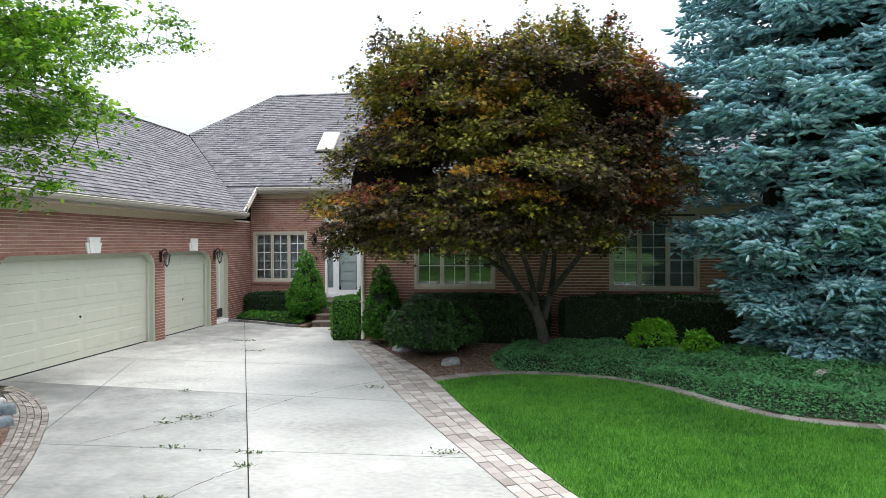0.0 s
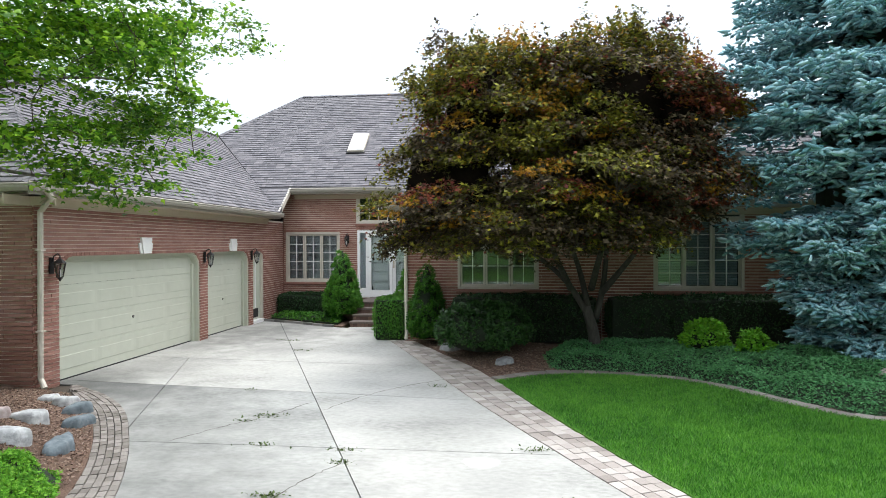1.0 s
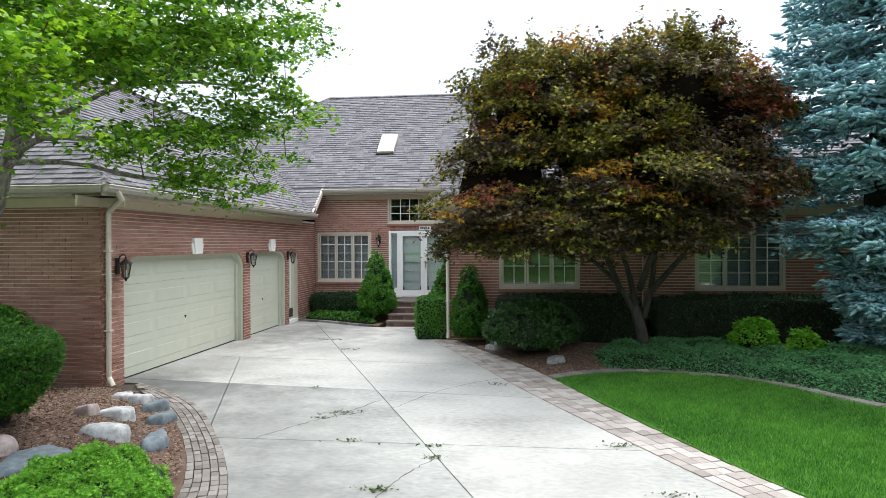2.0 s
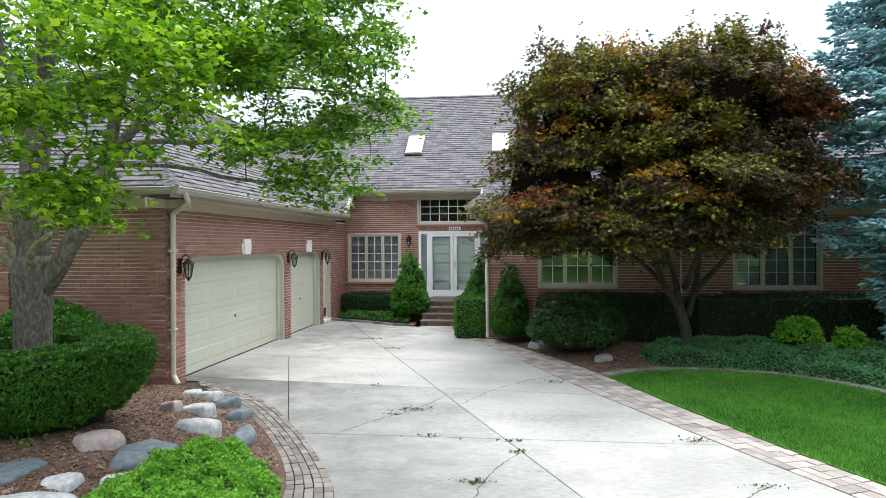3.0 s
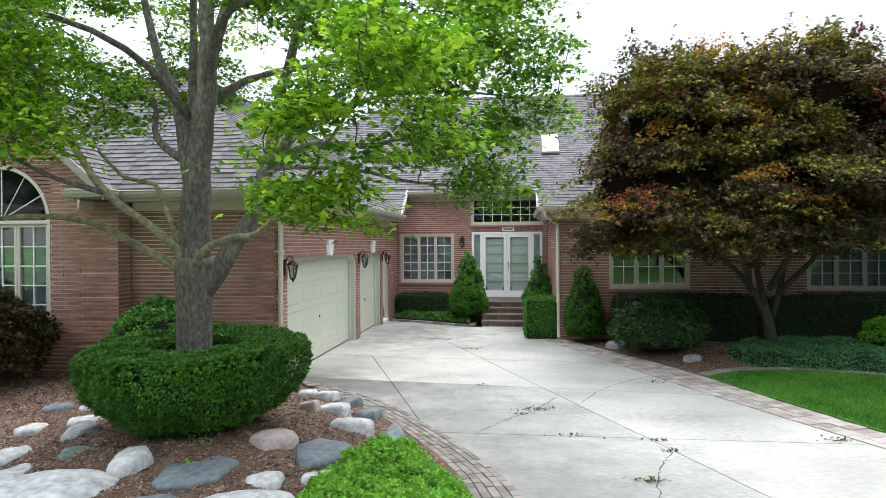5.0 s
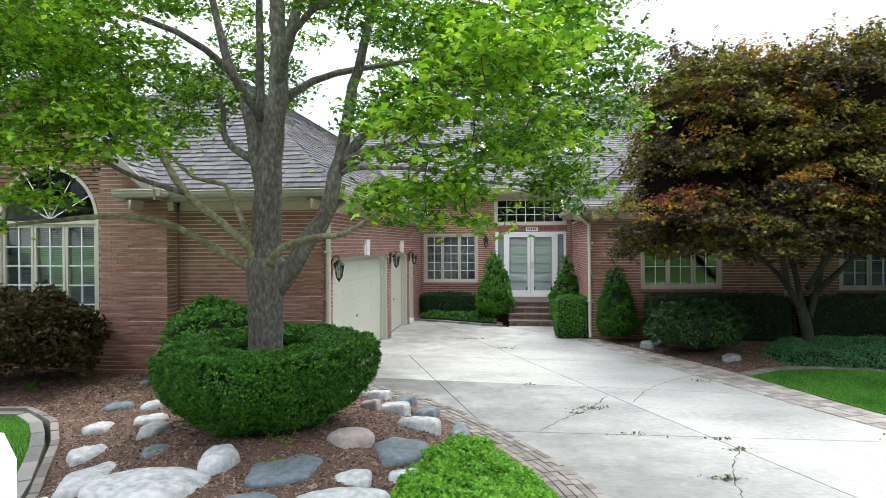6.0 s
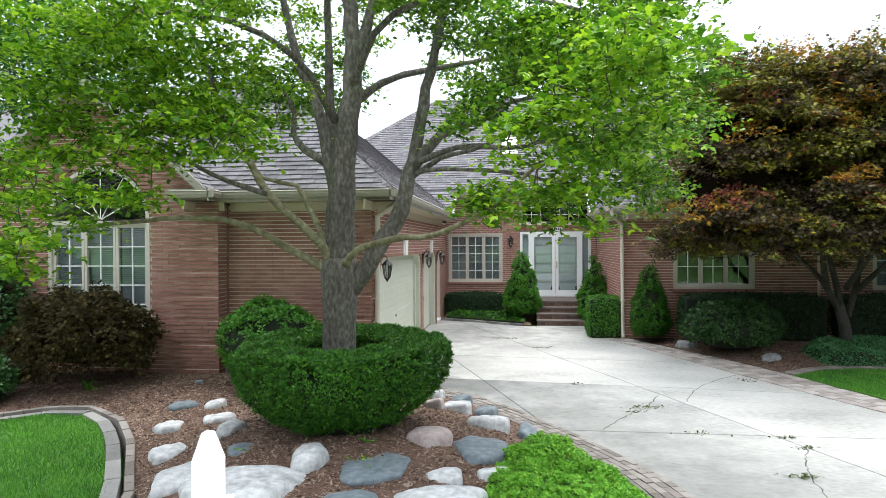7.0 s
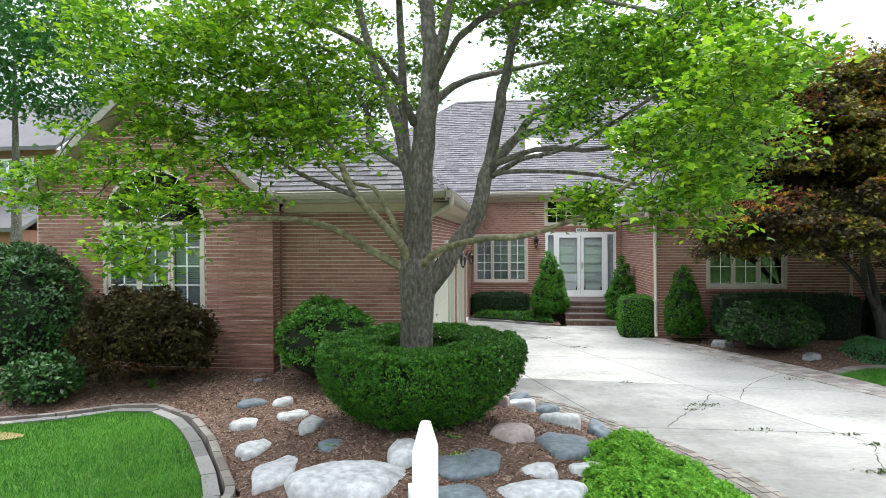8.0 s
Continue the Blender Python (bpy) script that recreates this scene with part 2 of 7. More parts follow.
ROCK_PINK = material("pink_granite", [(0.26, 0.20, 0.19), (0.38, 0.31, 0.30), (0.48, 0.42, 0.40)], 0.85, 18, 3.5, 0.6, 60)
BLACK = material("black_rubber", [(0.012, 0.012, 0.012), (0.02, 0.02, 0.02)], 0.7, 20, 3, 0)
BRASS = material("aged_brass", [(0.30, 0.21, 0.09), (0.40, 0.29, 0.13)], 0.35, 30, 4, 0.05, metal=1.0)


# ---- builders ----
rng = np.random.default_rng(7)


def thing(name, at=(0, 0, 0), label="", category="", group="", kind=""):
    ob = new(name)
    ob.location = at
    ob.empty_display_size = 0.1
    return tagged(ob, label, category, group, kind)


def adopt(ob, parent, label=""):
    if parent is not None:
        ob.parent = parent
    if label:
        ob["label"] = label
    return ob


def part(name, bm, mat, parent=None, label="", smooth=False):
    """One bmesh becomes one mesh object under its thing."""
    me = bpy.data.meshes.new(name)
    bmesh.ops.recalc_face_normals(bm, faces=bm.faces)
    bm.to_mesh(me)
    bm.free()
    me.materials.append(mat)
    if smooth:
        me.shade_smooth()
    return adopt(new(name, me), parent, label)


def raw(name, verts, faces, mat, parent=None, label="", smooth=False):
    me = bpy.data.meshes.new(name)
    me.from_pydata([tuple(v) for v in verts], [], faces)
    me.materials.append(mat)
    if smooth:
        me.shade_smooth()
    me.update()
    return adopt(new(name, me), parent, label)


def arrays(name, verts, loops, size, mat, parent=None, label=""):
    """Fast mesh of equal-sided faces: verts (n, 3), loops flat, size corners a face."""
    me = bpy.data.meshes.new(name)
    me.vertices.add(len(verts))
    me.vertices.foreach_set("co", np.ascontiguousarray(verts, dtype=np.float32).ravel())
    me.loops.add(len(loops))
    me.loops.foreach_set("vertex_index", np.ascontiguousarray(loops, dtype=np.int32))
    nf = len(loops) // size
    me.polygons.add(nf)
    me.polygons.foreach_set("loop_start", np.arange(0, nf * size, size, dtype=np.int32))
    me.update(calc_edges=True)
    me.materials.append(mat)
    return adopt(new(name, me), parent, label)


def unit(v):
    return v / np.maximum(np.linalg.norm(v, axis=-1, keepdims=True), 1e-9)


def scatter(name, tmpl, tris, pos, nrm, size, mat, parent=None, label="", along=None, jitter=0.5):
    """Copies of a small leaf shape (x across, y along, z up) at many places, joined into one part."""
    k = len(pos)
    nz = unit(np.asarray(nrm, float) + rng.normal(0, jitter, (k, 3)))
    ref = rng.normal(0, 1, (k, 3)) if along is None else np.asarray(along, float) + rng.normal(0, 0.25, (k, 3))
    ny = unit(ref - nz * np.sum(ref * nz, axis=1, keepdims=True))
    nx = np.cross(ny, nz)
    t = np.asarray(tmpl, float)
    s = np.broadcast_to(np.asarray(size, float).reshape(-1, 1, 1), (k, 1, 1))
    v = pos[:, None, :] + s * (t[None, :, 0:1] * nx[:, None, :] + t[None, :, 1:2] * ny[:, None, :] + t[None, :, 2:3] * nz[:, None, :])
    f = (np.asarray(tris)[None] + (np.arange(k) * len(t))[:, None, None]).reshape(-1)
    return arrays(name, v.reshape(-1, 3), f, len(tris[0]), mat, parent, label)


LOBED = [(0, 0, 0), (0.28, 0.12, 0.03), (0.5, 0.42, -0.06), (0.2, 0.5, 0.04), (0, 1.0, -0.1), (-0.2, 0.5, 0.04), (-0.5, 0.42, -0.06), (-0.28, 0.12, 0.03)]
LOBED_T = [(0, 1, 3), (1, 2, 3), (0, 3, 5), (3, 4, 5), (0, 5, 7), (5, 6, 7)]
OVAL = [(0, 0, 0), (0.3, 0.45, 0.06), (0, 1, -0.05), (-0.3, 0.45, 0.06)]
OVAL_T = [(0, 1, 2), (0, 2, 3)]
FINE = [(0, 0, 0), (0.12, 0.5, 0.0), (0, 1, -0.1), (-0.12, 0.5, 0.0), (0.45, 0.7, -0.05), (-0.45, 0.7, -0.05)]
FINE_T = [(0, 1, 3), (1, 2, 3), (0, 4, 1), (0, 3, 5)]
SPRIG = [(0, 0, 0), (0.16, 0.35, 0.05), (0.05, 1, 0.0), (-0.16, 0.35, 0.05), (0.5, 0.6, 0.12), (-0.5, 0.6, 0.12)]
SPRIG_T = [(0, 1, 2), (0, 2, 3), (0, 4, 1), (0, 3, 5)]


def tube(geo, pts, radii, sides=7):
    """Adds a tapered limb to geo = (verts, faces)."""
    verts, faces = geo
    pts = [Vector(p) for p in pts]
    base = len(verts)
    for i, p in enumerate(pts):
        d = (pts[min(i + 1, len(pts) - 1)] - pts[max(i - 1, 0)]).normalized()
        a = d.cross(Vector((0.31, 0.87, 0.38))).normalized()
        b = d.cross(a)
        for k in range(sides):
            an = 2 * math.pi * k / sides
            verts.append(p + radii[i] * (math.cos(an) * a + math.sin(an) * b))
    for i in range(len(pts) - 1):
        for k in range(sides):
            k2 = (k + 1) % sides
            faces.append((base + i * sides + k, base + i * sides + k2, base + (i + 1) * sides + k2, base + (i + 1) * sides + k))
    faces.append(tuple(base + (len(pts) - 1) * sides + k for k in range(sides)))
    faces.append(tuple(base + k for k in reversed(range(sides))))


def curve_points(pts, n):
    """n places along a smooth line through pts (Catmull-Rom)."""
    p = [Vector((*q, 0)[:3]) for q in pts]
    p = [2 * p[0] - p[1]] + p + [2 * p[-1] - p[-2]]
    out = []
    for i in range(n):
        s = i / (n - 1) * (len(p) - 3)
        k = min(int(s), len(p) - 4)
        u = s - k
        a, b, c, d = p[k:k + 4]
        out.append(0.5 * (2 * b + (c - a) * u + (2 * a - 5 * b + 4 * c - d) * u * u + (3 * b - a - 3 * c + d) * u ** 3))
    return out


PATCH_CEMENT = material("pale_cement", [(0.40, 0.40, 0.38), (0.49, 0.485, 0.46)], 0.9, 30, 4, 0.3, 160)


def box(bm, x0, x1, y0, y1, z0, z1, bevel=0.0):
    m = Matrix.Translation(((x0 + x1) / 2, (y0 + y1) / 2, (z0 + z1) / 2)) @ Matrix.Diagonal((abs(x1 - x0), abs(y1 - y0), abs(z1 - z0), 1))
    vs = bmesh.ops.create_cube(bm, size=1, matrix=m)["verts"]
    if bevel > 0:
        es = list({e for v in vs for e in v.link_edges})
        bmesh.ops.bevel(bm, geom=es, offset=bevel, segments=2, affect="EDGES", profile=0.6)
    return bm


class Face:
    """A wall's own axes: u along it, d out of it, z up."""

    def __init__(self, origin, u, n):
        self.o, self.u, self.n = Vector(origin), Vector(u), Vector(n)

    def at(self, u, d, z):
        return self.o + u * self.u + d * self.n + Vector((0, 0, z))

    def box(self, bm, u0, u1, d0, d1, z0, z1, bevel=0.0):
        a, b = self.at(u0, d0, z0), self.at(u1, d1, z1)
        return box(bm, min(a.x, b.x), max(a.x, b.x), min(a.y, b.y), max(a.y, b.y), z0, z1, bevel)


COURSE, BRICK_L, JOINT = 0.0677, 0.203, 0.0145


def opening_span(op, z):
    """The stretch that an opening (u0, u1, z0, z1, corner radius) takes at height z, or None."""
    u0, u1, z0, z1, r = op
    if z < z0 or z > z1:
        return None
    if r > 0 and z > z1 - r:
        k = r - math.sqrt(max(0, r * r - (z - z1 + r) ** 2))
        return u0 + k, u1 - k
    return u0, u1


def brick_wall(name, face, length, z0, z1, openings=(), thick=0.25, label="", gable=None, keep=None, quoins=()):
    """A mortar-faced wall with its openings, and courses of real bricks on it. gable: (u middle, half width, slope).
    keep: a test by which bricks become objects of their own, later. quoins: (u0, u1) of raised corner blocks."""
    us = sorted({0.012, length - 0.012, *(o[0] for o in openings), *(o[1] for o in openings)})
    zs = sorted({z0, z1, *(o[2] for o in openings), *(min(o[3], z1) for o in openings)})

    def solid(i, j):
        if i < 0 or j < 0 or i >= len(us) - 1 or j >= len(zs) - 1:
            return False
        cu, cz = (us[i] + us[i + 1]) / 2, (zs[j] + zs[j + 1]) / 2
        return not any(o[0] < cu < o[1] and o[2] < cz < o[3] for o in openings)

    verts, faces = [], []

    def quad(*p):
        faces.append(tuple(range(len(verts), len(verts) + len(p))))
        verts.extend(face.at(*q) for q in p)

    f, b = -0.010, -thick
    for i in range(len(us) - 1):
        for j in range(len(zs) - 1):
            if not solid(i, j):
                continue
            a, c, lo, hi = us[i], us[i + 1], zs[j], zs[j + 1]
            quad((a, f, lo), (c, f, lo), (c, f, hi), (a, f, hi))
            quad((a, b, lo), (a, b, hi), (c, b, hi), (c, b, lo))
            if not solid(i - 1, j):
                quad((a, f, lo), (a, f, hi), (a, b, hi), (a, b, lo))
            if not solid(i + 1, j):
                quad((c, f, lo), (c, b, lo), (c, b, hi), (c, f, hi))
            if not solid(i, j - 1):
                quad((a, f, lo), (a, b, lo), (c, b, lo), (c, f, lo))
            if not solid(i, j + 1):
                quad((a, f, hi), (c, f, hi), (c, b, hi), (a, b, hi))
    for u0, u1, oz0, oz1, r in openings:
        if r <= 0:
            continue
        for side, cu in ((0, u0 + r), (1, u1 - r)):
            arc = [(cu + (r * math.cos(t) if side else -r * math.cos(t)), oz1 - r + r * math.sin(t)) for t in np.linspace(0, math.pi / 2, 9)]
            corner = (u1, oz1) if side else (u0, oz1)
            for (ua, za), (ub, zb) in zip(arc, arc[1:]):
                quad((ua, f, za), (ub, f, zb), (corner[0], f, corner[1]))
                quad((ua, f, za), (ub, f, zb), (ub, b, zb), (ua, b, za))
    if gable:
        gu, gh, gs = gable
        fan = [o for o in openings if o[3] > z1]
        top = z1 + gh * gs
        if fan:
            fo = fan[0]
            arc = [(fo[0], z1)] + [((fo[0] + fo[1]) / 2 - (fo[1] - fo[0]) / 2 * math.cos(t), fo[3] - fo[4] + fo[4] * math.sin(t)) for t in np.linspace(0, math.pi, 13)
                                   if fo[3] - fo[4] + fo[4] * math.sin(t) > z1] + [(fo[1], z1)]
            outline = [(gu - gh, z1)] + arc + [(gu + gh, z1)]
            mid = len(outline) // 2
            for d in (f, b):
                pts = [(u, d, z) for u, z in outline]
                for k in range(len(pts) - 1):
                    quad(pts[k], pts[k + 1], (gu, d, top))
        else:
            quad((gu - gh, f, z1), (gu + gh, f, z1), (gu, f, top))
            quad((gu - gh, b, z1), (gu + gh, b, z1), (gu, b, top))
    wall = raw(name, verts, faces, MORTAR)
    tagged(wall, label, "wall", kind="structure")
    bv, bf, kept = [], [], []
    rows = int((z1 + (gable[1] * gable[2] if gable else 0) - z0) / COURSE)
    rnd = random.Random(name)
    for k in range(rows):
        zc = z0 + (k + 0.5) * COURSE
        u = -BRICK_L * (0.5 if k % 2 else 0) - JOINT
        ulo, uhi = 0.0, length
        if zc > z1:
            half = gable[1] - (zc - z1) / gable[2]
            ulo, uhi = gable[0] - half, gable[0] + half
        while u < length:
            a, c = u + 0.0035, u + BRICK_L
            u += BRICK_L
            a, c = max(a, ulo), min(c, uhi)
            spans = [(a, c)]
            for o in openings:
                s = opening_span(o, zc)
                if s:
                    nxt = []
                    for p, q in spans:
                        if q <= s[0] or p >= s[1]:
                            nxt.append((p, q))
                        else:
                            if p < s[0]:
                                nxt.append((p, s[0]))
                            if q > s[1]:
                                nxt.append((s[1], q))
                    spans = nxt
            for p, q in spans:
                if q - p < 0.025:
                    continue
                proud = rnd.uniform(-0.002, 0.002)
                lo, hi = zc - COURSE / 2 + JOINT / 2, zc + COURSE / 2 - JOINT / 2
                for qa, qb in quoins:
                    if p >= qa - 0.02 and q <= qb + 0.02:
                        proud += -0.006 if k % 6 == 0 else 0.018
                if keep and keep(face.at((p + q) / 2, 0, zc)) and q - p > 0.15:
                    kept.append((face.at((p + q) / 2, proud, zc), q - p))
                    continue
                base = len(bv)
                for d in (-0.02, proud):
                    bv.extend((face.at(p, d, lo), face.at(q, d, lo), face.at(q, d, hi), face.at(p, d, hi)))
                bf.extend(tuple(base + m for m in g) for g in ((4, 5, 6, 7), (0, 1, 5, 4), (1, 2, 6, 5), (2, 3, 7, 6), (3, 0, 4, 7)))
    work = raw("brickwork", bv, bf, BRICK, wall)
    work["kind"] = "stuff"
    wall["kind"] = "structure"
    return wall, kept


def roof_plane(name, poly, up, parent, label="", thick=0.12, seed=1):
    """poly: corners in space, all in one plane; up: level direction in plan towards the ridge. A deck with overlapping shingle tabs."""
    P = [Vector(p) for p in poly]
    upv = Vector((up[0], up[1], 0)).normalized()
    n = (P[1] - P[0]).cross(P[2] - P[0]).normalized()
    if n.z < 0:
        n = -n
    e = Vector((-upv.y, upv.x, 0))
    s = n.cross(e).normalized()
    if s.z < 0:
        s = -s
    k = len(P)
    raw("deck", [p - n * 0.004 for p in P] + [p - Vector((0, 0, thick)) for p in P],
        [tuple(range(k)), tuple(range(2 * k - 1, k - 1, -1))] + [(i, (i + 1) % k, k + (i + 1) % k, k + i) for i in range(k)], ROOF_DECK, parent)
    q = [((p - P[0]).dot(e), (p - P[0]).dot(s)) for p in P]
    rnd = random.Random(seed)

    def span(v):
        xs = []
        for (a, b), (c, d) in zip(q, q[1:] + q[:1]):
            if (b <= v < d) or (d <= v < b):
                xs.append(a + (c - a) * (v - b) / (d - b))
        xs.sort()
        return xs

    vmin, vmax = min(b for _, b in q), max(b for _, b in q)
    bv, bf, row = [], [], 0
    v = vmin
    while v < vmax - 0.03:
        lo, hi = v, min(v + 0.165, vmax - 0.002)
        sl, sh = span(lo + 0.004), span(min(hi, vmax - 0.004))
        for m in range(0, min(len(sl), len(sh)) - 1, 2):
            la, lb, ha, hb = sl[m], sl[m + 1], sh[m], sh[m + 1]
            u = min(la, ha) - rnd.random() * 0.3
            while u < max(lb, hb):
                w = rnd.choice((0.13, 0.18, 0.24, 0.31))
                c = [min(max(u, la), lb), min(max(u + w - 0.006, la), lb), min(max(u + w - 0.006, ha), hb), min(max(u, ha), hb)]
                u += w
                if c[1] - c[0] < 0.01 and c[2] - c[3] < 0.01:
                    continue
                t = rnd.choice((0.017, 0.020, 0.024, 0.028))
                drop = rnd.uniform(-0.004, 0.004)
                base = len(bv)
                for uu, vv, h in ((c[0], lo + drop, t), (c[1], lo + drop, t), (c[2], hi, 0.003), (c[3], hi, 0.003), (c[0], lo + drop, -0.002), (c[1], lo + drop, -0.002)):
                    bv.append(P[0] + e * uu + s * vv + n * h)
                bf.append((base, base + 1, base + 2, base + 3))
                bf.append((base + 4, base + 5, base + 1, base))
        v += 0.143
        row += 1
    ob = raw("shingles", bv, bf, SHINGLE, parent)
    ob["kind"] = "stuff"
    return ob


def ridge_caps(parent, a, b, width=0.13):
    a, b = Vector(a), Vector(b)
    d = (b - a).normalized()
    side = d.cross(Vector((0, 0, 1))).normalized()
    upn = side.cross(d)
    bv, bf = [], []
    n = int((b - a).length / 0.15)
    for i in range(n):
        p0, p1 = a + d * 0.15 * i, a + d * (0.15 * i + 0.2)
        base = len(bv)
        for p, h in ((p0, 0.03), (p1, 0.014)):
            bv.extend((p - side * width - upn * (0.075 - h), p + upn * h, p + side * width - upn * (0.075 - h)))
        bf.extend(((base, base + 1, base + 4, base + 3), (base + 1, base + 2, base + 5, base + 4)))
    raw("ridge_caps", bv, bf, SHINGLE, parent)["kind"] = "stuff"


def inside(poly, x, y):
    r, n = False, len(poly)
    for i in range(n):
        (x1, y1), (x2, y2) = poly[i][:2], poly[(i + 1) % n][:2]
        if (y1 > y) != (y2 > y) and x < (x2 - x1) * (y - y1) / (y2 - y1) + x1:
            r = not r
    return r


def edge_distance(poly, x, y, closed=True):
    best, n = 1e9, len(poly)
    for i in range(n if closed else n - 1):
        (x1, y1), (x2, y2) = poly[i][:2], poly[(i + 1) % n][:2]
        dx, dy = x2 - x1, y2 - y1
        t = max(0, min(1, ((x - x1) * dx + (y - y1) * dy) / max(1e-9, dx * dx + dy * dy)))
        best = min(best, math.hypot(x - x1 - t * dx, y - y1 - t * dy))
    return best


def patch(name, poly, height, step, mat, parent=None, label="", skirt=0.25):
    """Ground inside an outline, at height(x, y), with edges that go down."""
    from mathutils.geometry import delaunay_2d_cdt
    ring = []
    for i in range(len(poly)):
        a, b = Vector(poly[i][:2]), Vector(poly[(i + 1) % len(poly)][:2])
        k = max(1, int((b - a).length / step))
        ring += [a + (b - a) * j / k for j in range(k)]
    pts, nr = list(ring), len(ring)
    xs, ys = [p.x for p in ring], [p.y for p in ring]
    for gx in np.arange(min(xs), max(xs), step):
        for gy in np.arange(min(ys), max(ys), step):
            x, y = gx + random.uniform(-0.2, 0.2) * step, gy + random.uniform(-0.2, 0.2) * step
            if inside(poly, x, y) and edge_distance(poly, x, y) > step * 0.4:
                pts.append(Vector((x, y)))
    v2, _, tri, *_ = delaunay_2d_cdt(pts, [(i, (i + 1) % nr) for i in range(nr)], [list(range(nr))], 1, 1e-5)
    verts = [(p.x, p.y, height(p.x, p.y)) for p in v2]
    faces = [tuple(f) for f in tri]
    base = len(verts)
    for p in ring:
        verts.append((p.x, p.y, height(p.x, p.y)))
        verts.append((p.x, p.y, height(p.x, p.y) - skirt))
    for i in range(nr):
        j = (i + 1) % nr
        faces.append((base + 2 * i, base + 2 * i + 1, base + 2 * j + 1, base + 2 * j))
    return raw(name, verts, faces, mat, parent, label, smooth=True)


def fill_points(poly, count):
    xs, ys = [p[0] for p in poly], [p[1] for p in poly]
    out = []
    while len(out) < count:
        c = rng.uniform((min(xs), min(ys)), (max(xs), max(ys)), (4096, 2))
        ok = np.zeros(len(c), bool)
        n = len(poly)
        for i in range(n):
            (x1, y1), (x2, y2) = poly[i][:2], poly[(i + 1) % n][:2]
            if y1 != y2:
                ok ^= ((y1 > c[:, 1]) != (y2 > c[:, 1])) & (c[:, 0] < (x2 - x1) * (c[:, 1] - y1) / (y2 - y1) + x1)
        out.extend(c[ok])
    return np.array(out[:count])

# ---- the house: walls ----
EAVE = 3.3
GX, GF, GABLE_Y, ENTRY_Y, WING_Y = -9.0, 9.4, 9.05, 20.44, 15.24
side = Face((GX, GF, 0), (0, 1, 0), (1, 0, 0))
DOORS = [(0.57, 5.40, -0.2, 2.15, 0.36), (5.80, 8.27, -0.2, 2.15, 0.36), (8.57, 9.36, -0.2, 2.12, 0.22)]
wall_a, _ = brick_wall("wall_garage_side", side, ENTRY_Y - GF, -0.15, 3.08, DOORS, label="pinkish red brick garage wall with arched door openings", quoins=[(0, 0.42)])
front = Face((-11.55, GF, 0), (1, 0, 0), (0, -1, 0))


def near_stretch(p):
    return -11.2 < p.x < -9.5 and 1.1 < p.z < 2.85


wall_b, KEPT = brick_wall("wall_garage_front", front, 2.55, -0.1, 3.08, [], label="pinkish red brick garage end wall behind clipped yew", keep=near_stretch, quoins=[(2.08, 2.55)])
gable_face = Face((-15.88, GABLE_Y, 0), (1, 0, 0), (0, -1, 0))
LEFT_WIN = (1.24, 3.11, 0.95, 3.75, 0.93)
wall_c, _ = brick_wall("wall_gable", gable_face, 4.33, -0.1, 3.2, [LEFT_WIN], label="red brick gable wall with an arched window", gable=(2.13, 2.165, 0.84), quoins=[(3.53, 4.33)])
ret = Face((-11.55, GABLE_Y, 0), (0, 1, 0), (1, 0, 0))
brick_wall("wall_gable_return", ret, GF - GABLE_Y, -0.1, 3.2, [], label="short red brick return of the gable wall")
entry = Face((GX, ENTRY_Y, 0), (1, 0, 0), (0, -1, 0))
W1, DOOR, W3 = (0.09, 1.91, 1.09, 2.73, 0), (2.5, 4.83, 0.6, 2.80, 0), (2.47, 4.84, 3.0, 3.94, 0)
brick_wall("wall_entry", entry, 5.0, -0.1, 4.1, [W1, DOOR, W3], label="pinkish brick entrance wall in a recess between two wings")
wing_side = Face((-4.0, WING_Y, 0), (0, 1, 0), (-1, 0, 0))
brick_wall("wall_wing_side", wing_side, ENTRY_Y - WING_Y, -0.1, 3.08, [], label="pale red brick side wall beside the entrance", quoins=[(0, 0.4)])
wing = Face((-4.0, WING_Y, 0), (1, 0, 0), (0, -1, 0))
W4 = (1.25, 3.17, 1.26, 2.78, 0)
brick_wall("wall_wing_front", wing, 12.0, -0.1, 3.08, [W4, (5.4, 8.2, 1.0, 3.0, 0)], label="shaded red brick front wall under a red maple", quoins=[(0, 0.4)])
bay = Face((0.6, 15.03, 0), (1, 0, 0), (0, -1, 0))
W5 = (1.15, 3.13, 1.25, 3.92, 0.99)
brick_wall("wall_bay", bay, 3.9, -0.1, 3.2, [W5], label="shaded brick gable wall with a fan window", gable=(1.95, 1.95, 0.8))
bm = bmesh.new()
box(bm, -16.1, -15.9, 9.3, 30, -0.1, 3.3)
part("wall_far_side", bm, MORTAR)
bm = bmesh.new()
box(bm, -16.1, 8.0, 30, 30.2, -0.1, 3.3)
part("wall_back", bm, MORTAR)
bm = bmesh.new()
box(bm, 7.8, 8.0, 15.5, 30, -0.1, 3.3)
part("wall_wing_end", bm, MORTAR)
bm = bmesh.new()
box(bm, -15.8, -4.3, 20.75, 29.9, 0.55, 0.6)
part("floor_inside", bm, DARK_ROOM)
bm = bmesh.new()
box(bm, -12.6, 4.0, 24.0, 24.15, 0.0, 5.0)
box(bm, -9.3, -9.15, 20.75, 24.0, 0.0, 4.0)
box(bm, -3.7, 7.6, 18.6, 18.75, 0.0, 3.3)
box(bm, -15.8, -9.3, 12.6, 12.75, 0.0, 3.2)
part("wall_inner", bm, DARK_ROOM)
